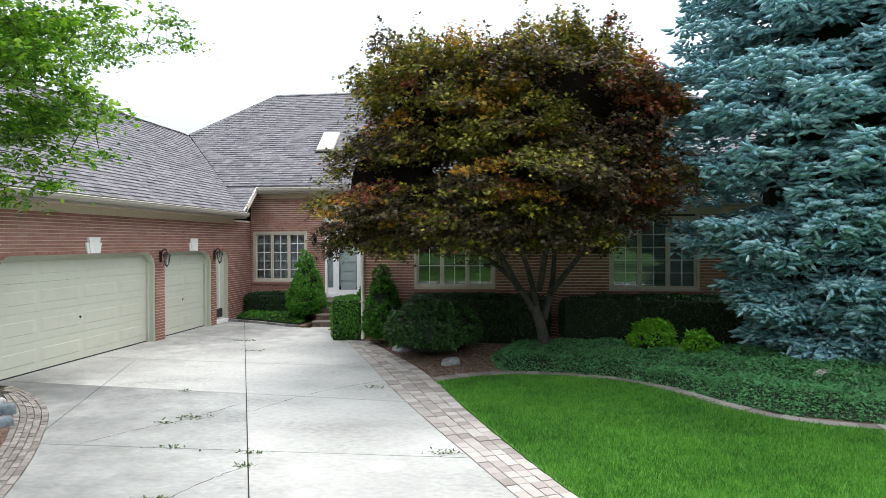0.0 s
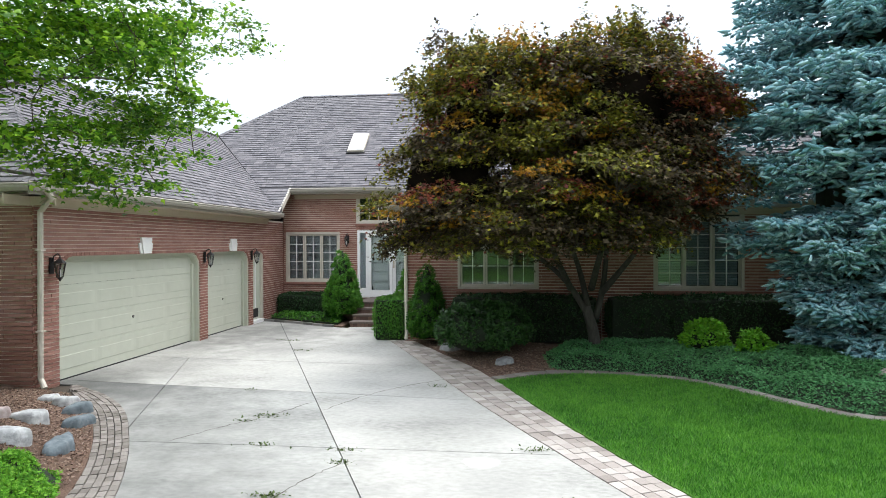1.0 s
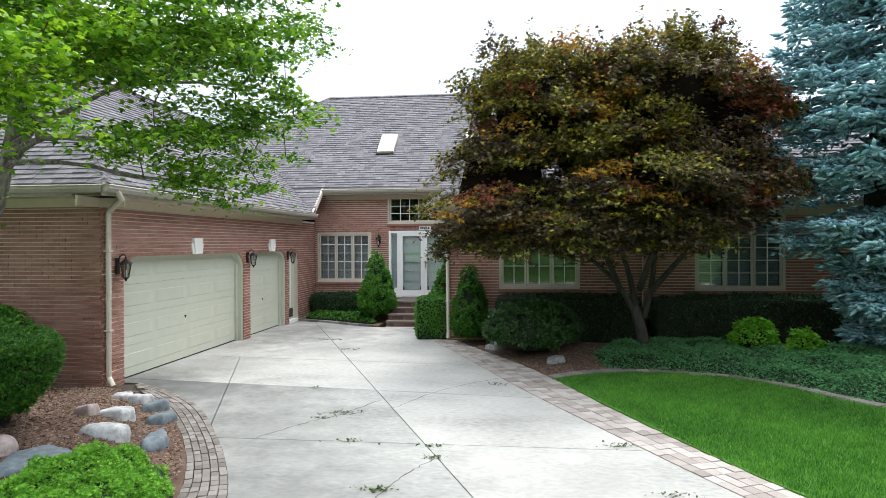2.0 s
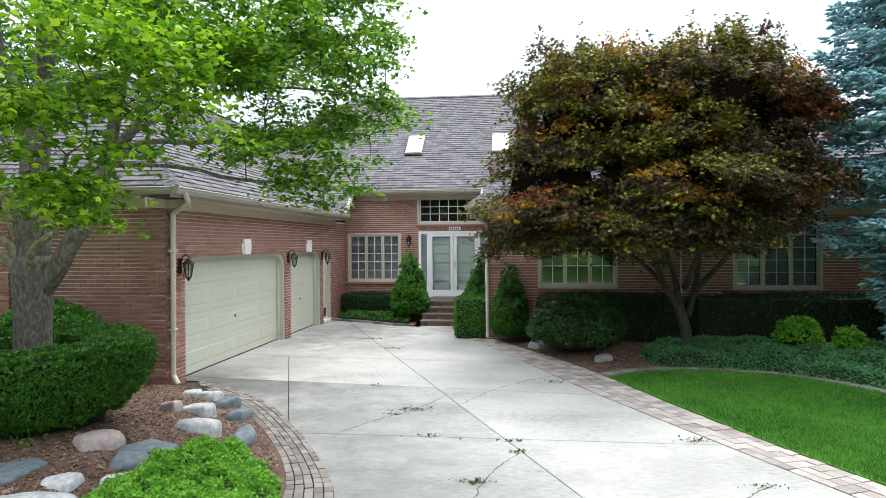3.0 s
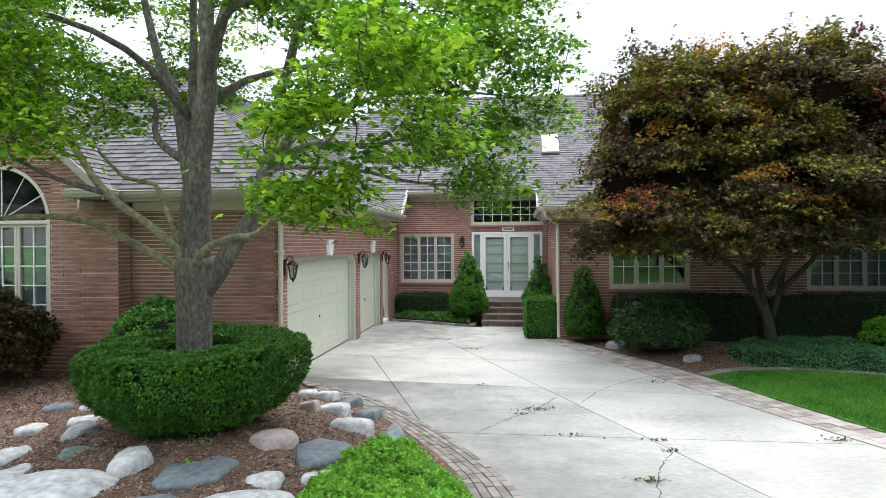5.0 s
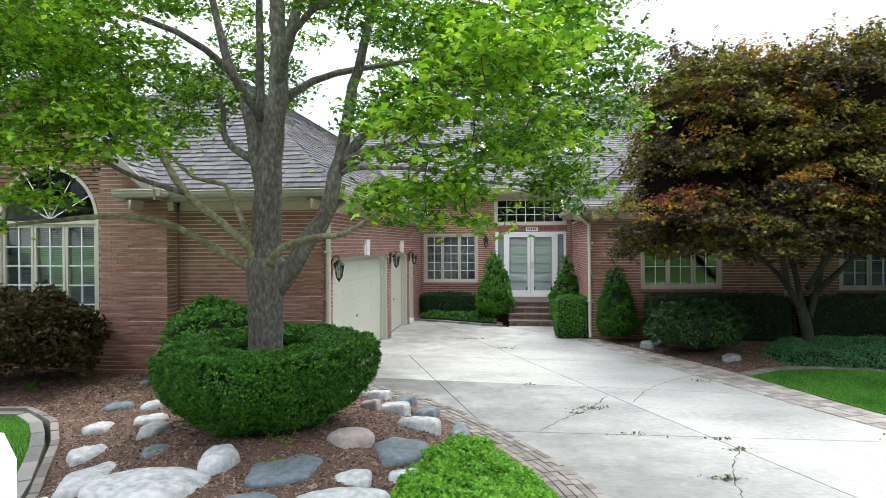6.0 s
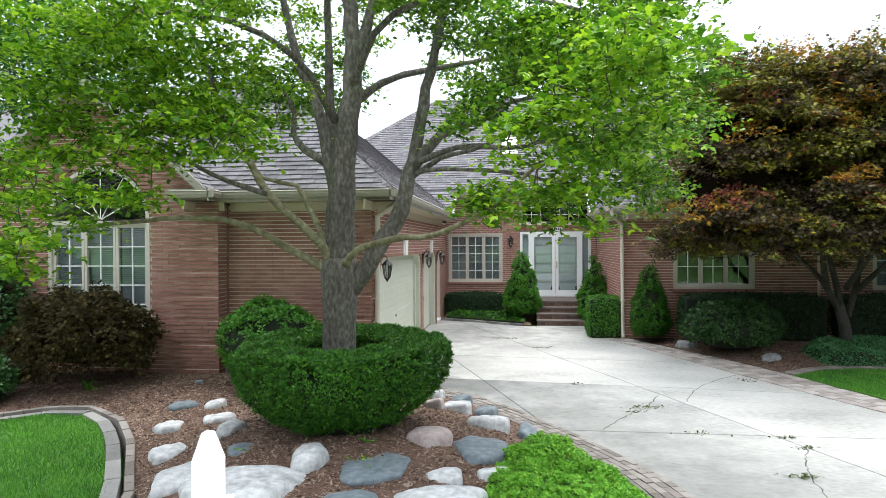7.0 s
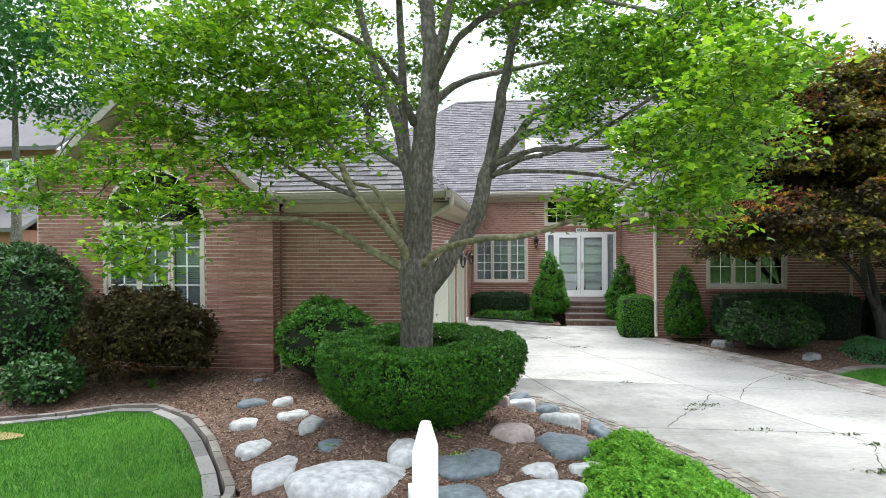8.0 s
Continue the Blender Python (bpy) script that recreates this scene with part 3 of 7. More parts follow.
for nm in ("wall_far_side", "wall_back", "wall_wing_end", "floor_inside", "wall_inner"):
    tagged(bpy.data.objects[nm], "plain unlit inner or rear surface of the house", "floor" if "floor" in nm else "wall", kind="structure")

# ---- roofs, all of one pitch ----
S = 0.8
RZ = EAVE + S * 6.28


def roof_root(name, label):
    return thing(name, label=label, category="roof", kind="structure")


main = roof_root("roof_main", "grey asphalt shingle main roof with two skylights")
A, B, C = (-8.56, 18.95, EAVE), (-12.41, 22.80, EAVE + S * 3.85), (-9.9, 25.23, RZ)
E0, F0 = (-4.4, 18.95, EAVE), (1.88, 25.23, RZ)
ey = 20.0
roof_plane("main", [A, (-8.6, ey, EAVE + S * 1.05), (-4.36, ey, EAVE + S * 1.05), E0, F0, C, (-12.35, 22.80, EAVE + S * 3.85)], (0, 1), main, seed=3)
roof_plane("main_end", [C, (-12.35, 22.78, EAVE + S * 3.85), (-16.2, 18.95, EAVE), (-16.2, 31.5, EAVE)], (1, 0), main, seed=4)
roof_plane("main_rear", [C, (6.0, 25.23, RZ), (8.4, 31.5, EAVE), (-16.2, 31.5, EAVE)], (0, -1), main, seed=5)
ridge_caps(main, C, (1.9, 25.23, RZ))
ridge_caps(main, (-12.35, 22.78, EAVE + S * 3.85), C)
garage = roof_root("roof_garage", "grey asphalt shingle hip roof over the garage")
gr = -12.41
GZ = EAVE + S * 3.85
roof_plane("side", [(-8.56, 8.9, EAVE), A, B, (gr, 12.75, GZ)], (-1, 0), garage, seed=6)
roof_plane("front", [(-8.56, 8.9, EAVE), (gr, 12.75, GZ), (-13.75, 11.32, EAVE + S * 2.42), (-11.55, 8.9, EAVE)], (0, 1), garage, seed=7)
roof_plane("rear", [(-16.26, 8.9, EAVE), (gr, 12.75, GZ), B, (-16.26, 18.95, EAVE)], (1, 0), garage, seed=8)
ridge_caps(garage, (gr, 12.75, GZ), B)
ridge_caps(garage, (-8.56, 8.9, EAVE), (gr, 12.75, GZ))


RAKE_GREY = material("weathered_grey_trim", [(0.24, 0.225, 0.195), (0.36, 0.335, 0.295)], 0.6, 12, 1.1, 0.08, 50)


def gable_roof(name, label, cx, half, y0, y1, seed, pitch=S):
    g = roof_root(name, label)
    top = EAVE + pitch * half
    for sgn in (1, -1):
        roof_plane("slope", [(cx + sgn * half, y0, EAVE), (cx + sgn * half, y0 + 0.25, EAVE), (cx, y1, top), (cx, y0, top)], (-sgn, 0), g, seed=seed + sgn)
        geo = ([], [])
        for off, z0, z1 in ((-0.02, 0.02, -0.2),):
            p, q = Vector((cx + sgn * half, y0, EAVE)), Vector((cx, y0, top))
            v = [p + Vector((0, -0.03, 0.01)), q + Vector((0, -0.03, 0.01)), q + Vector((0, -0.03, -0.15)), p + Vector((0, -0.03, -0.15))]
            v += [k + Vector((0, 0.06, 0)) for k in v]
            raw("rake_board", v, [(0, 1, 2, 3), (7, 6, 5, 4), (0, 4, 5, 1), (1, 5, 6, 2), (2, 6, 7, 3), (3, 7, 4, 0)], RAKE_GREY, g, "weathered grey rake board")
            v = [p + Vector((0, 0.0, -0.13)), q + Vector((0, 0.0, -0.13)), q + Vector((0, 0.5, -0.13)), p + Vector((0, 0.5, -0.13))]
            raw("soffit", v, [(0, 1, 2, 3)], SOFFIT, g)
    ridge_caps(g, (cx, y0, top), (cx, y1, top))
    return g


gable_roof("roof_gable", "grey shingle gable roof over the front window", -13.75, 2.2, 8.65, 11.32, 20, 0.88)
gable_roof("roof_bay", "grey shingle gable roof over the fan window", 2.55, 2.35, 14.6, 16.9, 24)
wr = roof_root("roof_wing", "grey asphalt shingle hip roof over the wing")
apex = (1.98, 20.93, EAVE + S * 6.38)
roof_plane("front", [(-4.4, 14.55, EAVE), (8.36, 14.55, EAVE), apex], (0, 1), wr, seed=9)
roof_plane("side", [(-4.4, 14.55, EAVE), E0, (1.9, 25.2, RZ + 0.05), apex], (1, 0), wr, seed=10)
roof_plane("end", [(8.36, 14.55, EAVE), (8.36, 31.5, EAVE), (1.98, 25.2, RZ + 0.06), apex], (-1, 0), wr, seed=11)
ridge_caps(wr, (-4.4, 14.55, EAVE), apex)


def eave_run(name, p, q, out, label, end=True):
    """Gutter, fascia and soffit along an eave from p to q; out: level direction away from the wall."""
    p, q, o = Vector(p), Vector(q), Vector((*out, 0))
    root = thing(name, label=label, category="gutter", kind="structure")
    prof = [(-0.02, 0.0), (0.105, 0.0), (0.115, -0.012), (0.10, -0.03), (0.10, -0.06), (0.07, -0.115), (-0.02, -0.115)]
    v = [a + o * x + Vector((0, 0, z)) for a in (p, q) for x, z in prof]
    k = len(prof)
    fs = [(i, (i + 1) % k, k + (i + 1) % k, k + i) for i in range(k)] + [tuple(range(k)), tuple(range(2 * k - 1, k - 1, -1))]
    raw("gutter_trough", v, fs, GUTTER, root)
    v = []
    for a in (p, q):
        for x, z in ((-0.02, 0.03), (0.0, 0.03), (0.0, -0.17), (-0.02, -0.17)):
            v.append(a + o * (x - 0.002) + Vector((0, 0, z)))
    raw("fascia", v, [(0, 1, 5, 4), (1, 2, 6, 5), (2, 3, 7, 6), (3, 0, 4, 7), (0, 3, 2, 1), (4, 5, 6, 7)], GUTTER, root)
    v = []
    for a in (p, q):
        for x, z in ((-0.02, -0.15), (-0.50, -0.15), (-0.50, -0.17), (-0.02, -0.17)):
            v.append(a + o * x + Vector((0, 0, z)))
    raw("soffit", v, [(0, 1, 5, 4), (1, 2, 6, 5), (2, 3, 7, 6), (3, 0, 4, 7)], SOFFIT, root)
    v = []
    for a in (p, q):
        for x, z in ((-0.40, -0.16), (-0.445, -0.16), (-0.445, -0.31), (-0.425, -0.31)):
            v.append(a + o * x + Vector((0, 0, z)))
    raw("frieze_board", v, [(0, 1, 5, 4), (1, 2, 6, 5), (2, 3, 7, 6), (3, 0, 4, 7), (0, 3, 2, 1), (4, 5, 6, 7)], SOFFIT, root)
    return root


zg = EAVE - 0.02
eave_run("gutter_garage", (-8.56, 8.79, zg), (-8.56, 19.1, zg), (1, 0), "almond aluminium gutter along the garage roof")
eave_run("gutter_garage_front", (-11.46, 8.9, zg), (-8.555, 8.9, zg), (0, -1), "almond aluminium gutter over the garage end wall")
eave_run("gutter_gable", (-12.2, 8.65, zg), (-11.45, 8.65, zg), (0, -1), "short almond gutter returning beside the gable")
eave_run("gutter_return", (-11.46, 8.54, zg), (-11.46, 8.9, zg), (1, 0), "almond gutter return at the gable corner")
eave_run("gutter_entry", (-8.6, ey, zg + S * 1.05), (-4.36, ey, zg + S * 1.05), (0, -1), "almond gutter over the entrance wall")
eave_run("gutter_wing", (-4.4, 14.55, zg), (8.3, 14.55, zg), (0, -1), "almond aluminium gutter along the wing")
eave_run("gutter_wing_side", (-4.4, 14.55, zg), (-4.4, 19.0, zg), (-1, 0), "almond gutter along the side of the wing")
for x, sg in ((-8.6, -1), (-4.36, 1)):
    g = thing("rake_trim", label="almond rake board stepping down beside the raised entrance eave", category="trim", kind="structure")
    p, q = Vector((x, ey, EAVE + S * 1.05)), Vector((x, 18.95, EAVE))
    v = [p + Vector((-0.03, 0, 0.02)), q + Vector((-0.03, 0, 0.02)), q + Vector((-0.03, 0, -0.16)), p + Vector((-0.03, 0, -0.16))]
    v += [k + Vector((0.06, 0, 0)) for k in v]
    raw("board", v, [(0, 1, 2, 3), (7, 6, 5, 4), (0, 4, 5, 1), (1, 5, 6, 2), (2, 6, 7, 3), (3, 7, 4, 0)], TRIM, g)
# soffit that closes the raised eave and the ends beside it
bm = bmesh.new()
box(bm, -9.0, -4.0, 20.0, 20.5, 4.02, 4.06)
tagged(part("soffit_entry", bm, SOFFIT), "almond soffit over the entrance wall", "soffit", kind="structure")


def skylight(x, y):
    z = EAVE + S * (y - 18.95)
    root = thing("skylight", (x, y, z), "white skylight set in the grey shingle roof", "skylight", group="roof skylights")
    ang = math.atan(S)
    tilt = Matrix.Rotation(ang, 4, "X")
    for nm, mt, dims in (("curb", TRIM, (-0.29, 0.29, -0.60, 0.60, 0.0, 0.10)), ("pane", LIMESTONE, (-0.26, 0.26, -0.57, 0.57, 0.085, 0.115))):
        bm = bmesh.new()
        box(bm, *dims, 0.012)
        bmesh.ops.transform(bm, matrix=tilt, verts=bm.verts)
        part(nm, bm, mt, root)
    bm = bmesh.new()
    box(bm, -0.33, 0.33, -0.68, -0.605, 0.0, 0.045, 0.01)
    bmesh.ops.transform(bm, matrix=tilt, verts=bm.verts)
    part("flashing", bm, IRON, root, "dark metal flashing")


skylight(-6.86, 22.16)
skylight(-3.82, 22.17)


# ---- windows ----
def window(name, face, op, sashes, grid, label, blinds=False, sill=True, casing=TRIM):
    """op as in the wall; sashes: number side by side; grid: panes across and up in a sash; a rounded top becomes a fan light."""
    u0, u1, z0, z1, r = op
    root = thing(name, label=label, category="window", kind="structure")
    zr = z1 - r if r > 0.5 else z1
    c = 0.06
    bm = bmesh.new()
    face.box(bm, u0, u1, -0.12, 0.012, z0, z0 + c)
    face.box(bm, u0, u1, -0.12, 0.012, zr - c, zr)
    face.box(bm, u0, u0 + c, -0.12, 0.0125, z0 + c, zr - c)
    face.box(bm, u1 - c, u1, -0.12, 0.0125, z0 + c, zr - c)
    part("window_frame", bm, casing, root)
    w = (u1 - u0 - 2 * c) / sashes
    for i in range(sashes):
        a, b = u0 + c + i * w, u0 + c + (i + 1) * w
        lo, hi = z0 + c, zr - c
        s = part("sash", face.box(bmesh.new(), a + 0.004, a + 0.05, -0.09, -0.03, lo, hi), casing, root)
        bm = bmesh.new()
        face.box(bm, b - 0.05, b - 0.004, -0.09, -0.03, lo, hi)
        face.box(bm, a + 0.05, b - 0.05, -0.09, -0.03, lo, lo + 0.055)
        face.box(bm, a + 0.05, b - 0.05, -0.09, -0.03, hi - 0.055, hi)
        part("sash_rails", bm, casing, s)
        ia, ib, il, ih = a + 0.05, b - 0.05, lo + 0.055, hi - 0.055
        for k in range(1, grid[0]):
            u = ia + (ib - ia) * k / grid[0]
            part("muntin", face.box(bmesh.new(), u - 0.009, u + 0.009, -0.064, -0.044, il, ih), WHITE, s)
        for k in range(1, grid[1]):
            z = il + (ih - il) * k / grid[1]
            part("muntin", face.box(bmesh.new(), ia, ib, -0.0645, -0.0445, z - 0.009, z + 0.009), WHITE, s)
        pane = part("pane", face.box(bmesh.new(), ia, ib, -0.072, -0.068, il, ih), GLASS, s)
        pane.visible_shadow = False
        if blinds:
            bm = bmesh.new()
            z = il + 0.01
            while z < ih:
                p = [face.at(ia, -0.12, z), face.at(ib, -0.12, z), face.at(ib, -0.145, z + 0.03), face.at(ia, -0.145, z + 0.03)]
                bm.faces.new([bm.verts.new(q) for q in p])
                z += 0.036
            part("blind", bm, BLIND, s, "white horizontal slat blind")
    if r > 0.5:
        cu = (u0 + u1) / 2
        v, f = [], []
        for rad0, rad1, d0, d1 in ((r - 0.06, r, -0.12, 0.012),):
            ts = np.linspace(0, math.pi, 25)
            for t in ts:
                for rad in (rad0, rad1):
                    for d in (d0, d1):
                        v.append(face.at(cu - rad * math.cos(t), d, zr + rad * math.sin(t)))
            for i in range(24):
                q = 4 * i
                f += [(q + 1, q + 3, q + 7, q + 5), (q, q + 1, q + 5, q + 4), (q + 2, q + 6, q + 7, q + 3)]
        fan = raw("fan_frame", v, f, casing, root)
        for t in np.linspace(0, math.pi, 7)[1:-1]:
            a, b = face.at(cu, -0.055, zr + 0.02), face.at(cu - (r - 0.06) * math.cos(t), -0.055, zr + (r - 0.06) * math.sin(t))
            geo = ([], [])
            tube(geo, [a, b], [0.010, 0.010], 4)
            raw("fan_spoke", *geo, WHITE, fan)
        ts = np.linspace(0, math.pi, 19)
        raw("fan_pane", [face.at(cu - (r - 0.05) * math.cos(t), -0.07, zr + (r - 0.05) * math.sin(t)) for t in ts], [tuple(reversed(range(19)))], GLASS, fan).visible_shadow = False
    if sill:
        bm = face.box(bmesh.new(), u0 - 0.03, u1 + 0.03, -0.1, 0.045, z0 - 0.075, z0 - 0.005, 0.008)
        part("window_sill", bm, BRICK, root, "brick sill")
    return root


window("window_1", entry, W1, 3, (2, 5), "almond casement window with white grids and blinds", blinds=True)
window("window_2", entry, W3, 1, (7, 3), "wide transom window above the entrance doors")
window("window_3", wing, W4, 3, (2, 3), "three-part window in shade reflecting the lawn")
window("window_4", bay, W5, 3, (2, 5), "shaded fan-topped window with closed blinds", blinds=True)
window("window_5", gable_face, LEFT_WIN, 3, (2, 5), "arched white casement window with blinds", blinds=True)

# ---- garage doors ----
def garage_door(name, op, panels, label):
    u0, u1, z0, z1, r = op
    root = thing(name, label=label, category="garage door", kind="structure")
    h = (z1 + 0.02) / 4
    for i in range(4):
        lo = 0.025 + i * h
        bm = bmesh.new()
        side.box(bm, u0 - 0.05, u1 + 0.05, -0.22, -0.18, lo, lo + h - 0.004, 0.004)
        pn = part("door_panel", bm, CREAM, root)
        w = (u1 - u0) / panels
        for k in range(panels):
            bm = bmesh.new()
            a, b, c, d = u0 + k * w + 0.02, u0 + (k + 1) * w - 0.02, lo + 0.15, lo + h - 0.15
            # a low field: crisp along its length, fading gently at its ends
            low = [bm.verts.new(side.at(p, -0.181, q)) for p, q in ((a, c), (b, c), (b, d), (a, d))]
            top = [bm.verts.new(side.at(p, -0.174, q)) for p, q in ((a + 0.12, c + 0.008), (b - 0.12, c + 0.008), (b - 0.12, d - 0.008), (a + 0.12, d - 0.008))]
            bm.faces.new(top)
            for e in range(4):
                bm.faces.new((low[e], low[(e + 1) % 4], top[(e + 1) % 4], top[e]))
            part("raised_field", bm, CREAM, pn)
    bm = bmesh.new()
    side.box(bm, u0 - 0.02, u1 + 0.02, -0.215, -0.185, -0.01, 0.025)
    part("bottom_seal", bm, BLACK, root, "black rubber seal")
    bm = bmesh.new()
    um = (u0 + u1) / 2 - 0.1
    side.box(bm, um, um + 0.07, -0.176, -0.155, 0.875, 0.89, 0.004)
    side.box(bm, um + 0.027, um + 0.043, -0.176, -0.16, 0.84, 0.90, 0.004)
    part("handle", bm, IRON, root, "small dark T-handle")
    # the lining runs up one jamb, round the arched corners and down the other
    line = [(u0, -0.01)] + [(u0 + r - r * math.cos(t), z1 - r + r * math.sin(t)) for t in np.linspace(0, math.pi / 2, 9)]
    line += [(u1 - r + r * math.sin(t), z1 - r + r * math.cos(t)) for t in np.linspace(0, math.pi / 2, 9)] + [(u1, -0.01)]
    um, v, f = (u0 + u1) / 2, [], []
    for u, z in line:
        k = 0.035 * (1 if u < um else -1)
        for d in (-0.18, -0.045):
            v += [side.at(u, d, z), side.at(u + k, d, z - (0.035 if z > 1 else 0))]
    for i in range(len(line) - 1):
        q = 4 * i
        f += [(q + 1, q + 3, q + 7, q + 5), (q + 2, q + 6, q + 7, q + 3), (q, q + 4, q + 6, q + 2), (q, q + 1, q + 5, q + 4)]
    raw("jamb_lining", v, f, CREAM, root)
    for a, b in ((u0 + 0.03, u0 + 0.07), (u1 - 0.13, u1 - 0.03)):
        part("door_stop", side.box(bmesh.new(), a, b, -0.179, -0.13, -0.01, z1 - r * 0.75, 0.004), CREAM, root)


garage_door("door_1", DOORS[0], 4, "wide cream sectional garage door, closed")
garage_door("door_2", DOORS[1], 2, "single cream sectional garage door, closed")
u0, u1, z0, z1, r = DOORS[2]
pd = thing("door_3", label="narrow cream service door with a small dark pet flap", category="door", kind="structure")
part("door_leaf", side.box(bmesh.new(), u0 + 0.04, u1 - 0.04, -0.16, -0.11, 0.1, 2.1, 0.004), CREAM, pd)
part("door_flap", side.box(bmesh.new(), u0 + 0.2, u1 - 0.2, -0.112, -0.1, 0.16, 0.42, 0.004), BLACK, pd, "dark pet flap")
part("door_stop", side.box(bmesh.new(), u0 + 0.36, u0 + 0.40, -0.112, -0.09, 0.45, 2.06, 0.004), WHITE, pd)
part("door_jamb", side.box(bmesh.new(), u1 - 0.045, u1, -0.2, -0.02, 0.1, 2.1, 0.004), TRIM, pd)
part("threshold", side.box(bmesh.new(), u0, u1, -0.2, 0.02, -0.02, 0.09, 0.006), WHITE, pd, "white painted sill")

# keystones
for uc, z in ((3.09, 2.16), (7.22, 2.16)):
    ks = thing("keystone", (GX, GF + uc, z), "white painted stone keystone over a garage door", "keystone", group="garage keystones")
    v = []
    for d in (-0.02, 0.05):
        v += [(d, -0.125, 0), (d, 0.125, 0), (d, 0.185, 0.33), (d, -0.185, 0.33)]
    raw("middle_block", v, [(4, 5, 6, 7), (0, 1, 5, 4), (1, 2, 6, 5), (2, 3, 7, 6), (3, 0, 4, 7)], LIMESTONE, ks)
    for sg in (-1, 1):
        v = []
        for d in (-0.02, 0.03):
            v += [(d, sg * 0.128, 0), (d, sg * 0.20, 0), (d, sg * 0.25, 0.22), (d, sg * 0.168, 0.22)]
        raw("side_block", v, [(4, 5, 6, 7), (0, 1, 5, 4), (1, 2, 6, 5), (2, 3, 7, 6), (3, 0, 4, 7)], LIMESTONE, ks)
# soldier courses over openings
sold = thing("soldier_courses", label="upright brick courses over the garage and entrance openings", category="brickwork", kind="structure")
bv, bf = [], []


def soldier(face, a, b, z, h=0.2):
    n = int((b - a) / COURSE)
    for i in range(n):
        u = a + i * (b - a) / n
        base = len(bv)
        for d in (-0.01, 0.006):
            bv.extend((face.at(u + 0.004, d, z), face.at(u + (b - a) / n - 0.004, d, z), face.at(u + (b - a) / n - 0.004, d, z + h), face.at(u + 0.004, d, z + h)))
        bf.extend(tuple(base + m for m in g) for g in ((4, 5, 6, 7), (0, 1, 5, 4), (1, 2, 6, 5), (2, 3, 7, 6), (3, 0, 4, 7)))


soldier(entry, 2.47, 4.86, 2.805, 0.19)
soldier(entry, 0.05, 1.95, 2.735, 0.07)
for o in DOORS:
    u0, u1, z0, z1, r = o
    soldier(side, u0 + r, u1 - r, z1 + 0.003, 0.06)
    for cu, sg in ((u0 + r, -1), (u1 - r, 1)):
        n = max(4, int(r * 1.57 / COURSE))
        for i in range(n):
            t0, t1 = math.pi / 2 * (i + 0.05) / n, math.pi / 2 * (i + 0.95) / n
            base = len(bv)
            for d in (-0.02, 0.006):
                for rad, t in ((r, t0), (r, t1), (r + 0.062, t1), (r + 0.062, t0)):
                    bv.append(side.at(cu + sg * rad * math.cos(t), d, z1 - r + rad * math.sin(t)))
            bf.extend(tuple(base + m for m in g) for g in ((4, 5, 6, 7), (0, 1, 5, 4), (1, 2, 6, 5), (2, 3, 7, 6), (3, 0, 4, 7)))
raw("brickwork", bv, bf, BRICK, sold)["kind"] = "stuff"

# ---- entrance ----
DOOR_PAINT = material("pale_grey_door_paint", [(0.50, 0.51, 0.50), (0.58, 0.59, 0.575)], 0.5, 14, 1.2, 0.05, 60)
TREAD = material("brown_stone_tread", [(0.10, 0.075, 0.066), (0.17, 0.135, 0.12)], 0.8, 20, 2.5, 0.3, 90)
ent = thing("door_4", label="white double entrance doors behind full-view storm doors with sidelights", category="door", kind="structure")
bm = bmesh.new()
for a, b in ((2.5, 2.58), (2.78, 2.86), (4.47, 4.55), (4.75, 4.83)):
    entry.box(bm, a, b, -0.14, 0.0, 0.62, 2.78)
entry.box(bm, 2.58, 4.75, -0.14, 0.001, 2.70, 2.78)
entry.box(bm, 2.5, 4.83, -0.14, 0.03, 0.6, 0.70)
part("surround", bm, WHITE, ent)
for a, b in ((2.58, 2.78), (4.55, 4.75)):
    part("sidelight_pane", entry.box(bmesh.new(), a, b, -0.08, -0.075, 0.9, 2.62), GLASS, ent).visible_shadow = False
    part("sidelight_panel", entry.box(bmesh.new(), a, b, -0.10, -0.07, 0.70, 0.9), WHITE, ent)
    part("sidelight_curtain", entry.box(bmesh.new(), a, b, -0.135, -0.13, 0.9, 2.7), BLIND, ent)
for a, b, hinge in ((2.86, 3.66, 0), (3.67, 4.47, 1)):
    d = part("door_leaf", entry.box(bmesh.new(), a, b, -0.17, -0.125, 0.70, 2.70, 0.004), DOOR_PAINT, ent)
    for k in range(6):
        z = 0.82 + k * 0.305
        part("raised_field", entry.box(bmesh.new(), a + 0.14, b - 0.14, -0.128, -0.098, z, z + 0.225, 0.014), DOOR_PAINT, d)
    st = part("storm_door", entry.box(bmesh.new(), a, a + 0.10, -0.05, -0.01, 0.70, 2.70, 0.004), WHITE, ent)
    bm = bmesh.new()
    entry.box(bm, b - 0.10, b, -0.05, -0.01, 0.70, 2.70, 0.004)
    entry.box(bm, a + 0.10, b - 0.10, -0.05, -0.01, 0.70, 0.83, 0.004)
    entry.box(bm, a + 0.10, b - 0.10, -0.05, -0.01, 2.60, 2.70, 0.004)
    part("storm_rails", bm, WHITE, st)
    part("storm_pane", entry.box(bmesh.new(), a + 0.10, b - 0.10, -0.032, -0.028, 0.83, 2.60), GLASS, st).visible_shadow = False
    part("kick_plate", entry.box(bmesh.new(), a + 0.10, b - 0.10, -0.12, -0.11, 0.83, 0.95), IRON, d, "dark sweep showing behind the glass")
    if hinge:
        part("door_handle", entry.box(bmesh.new(), a + 0.03, a + 0.055, -0.01, 0.035, 1.55, 1.78, 0.006), BRASS, st, "slim metal pull handle")

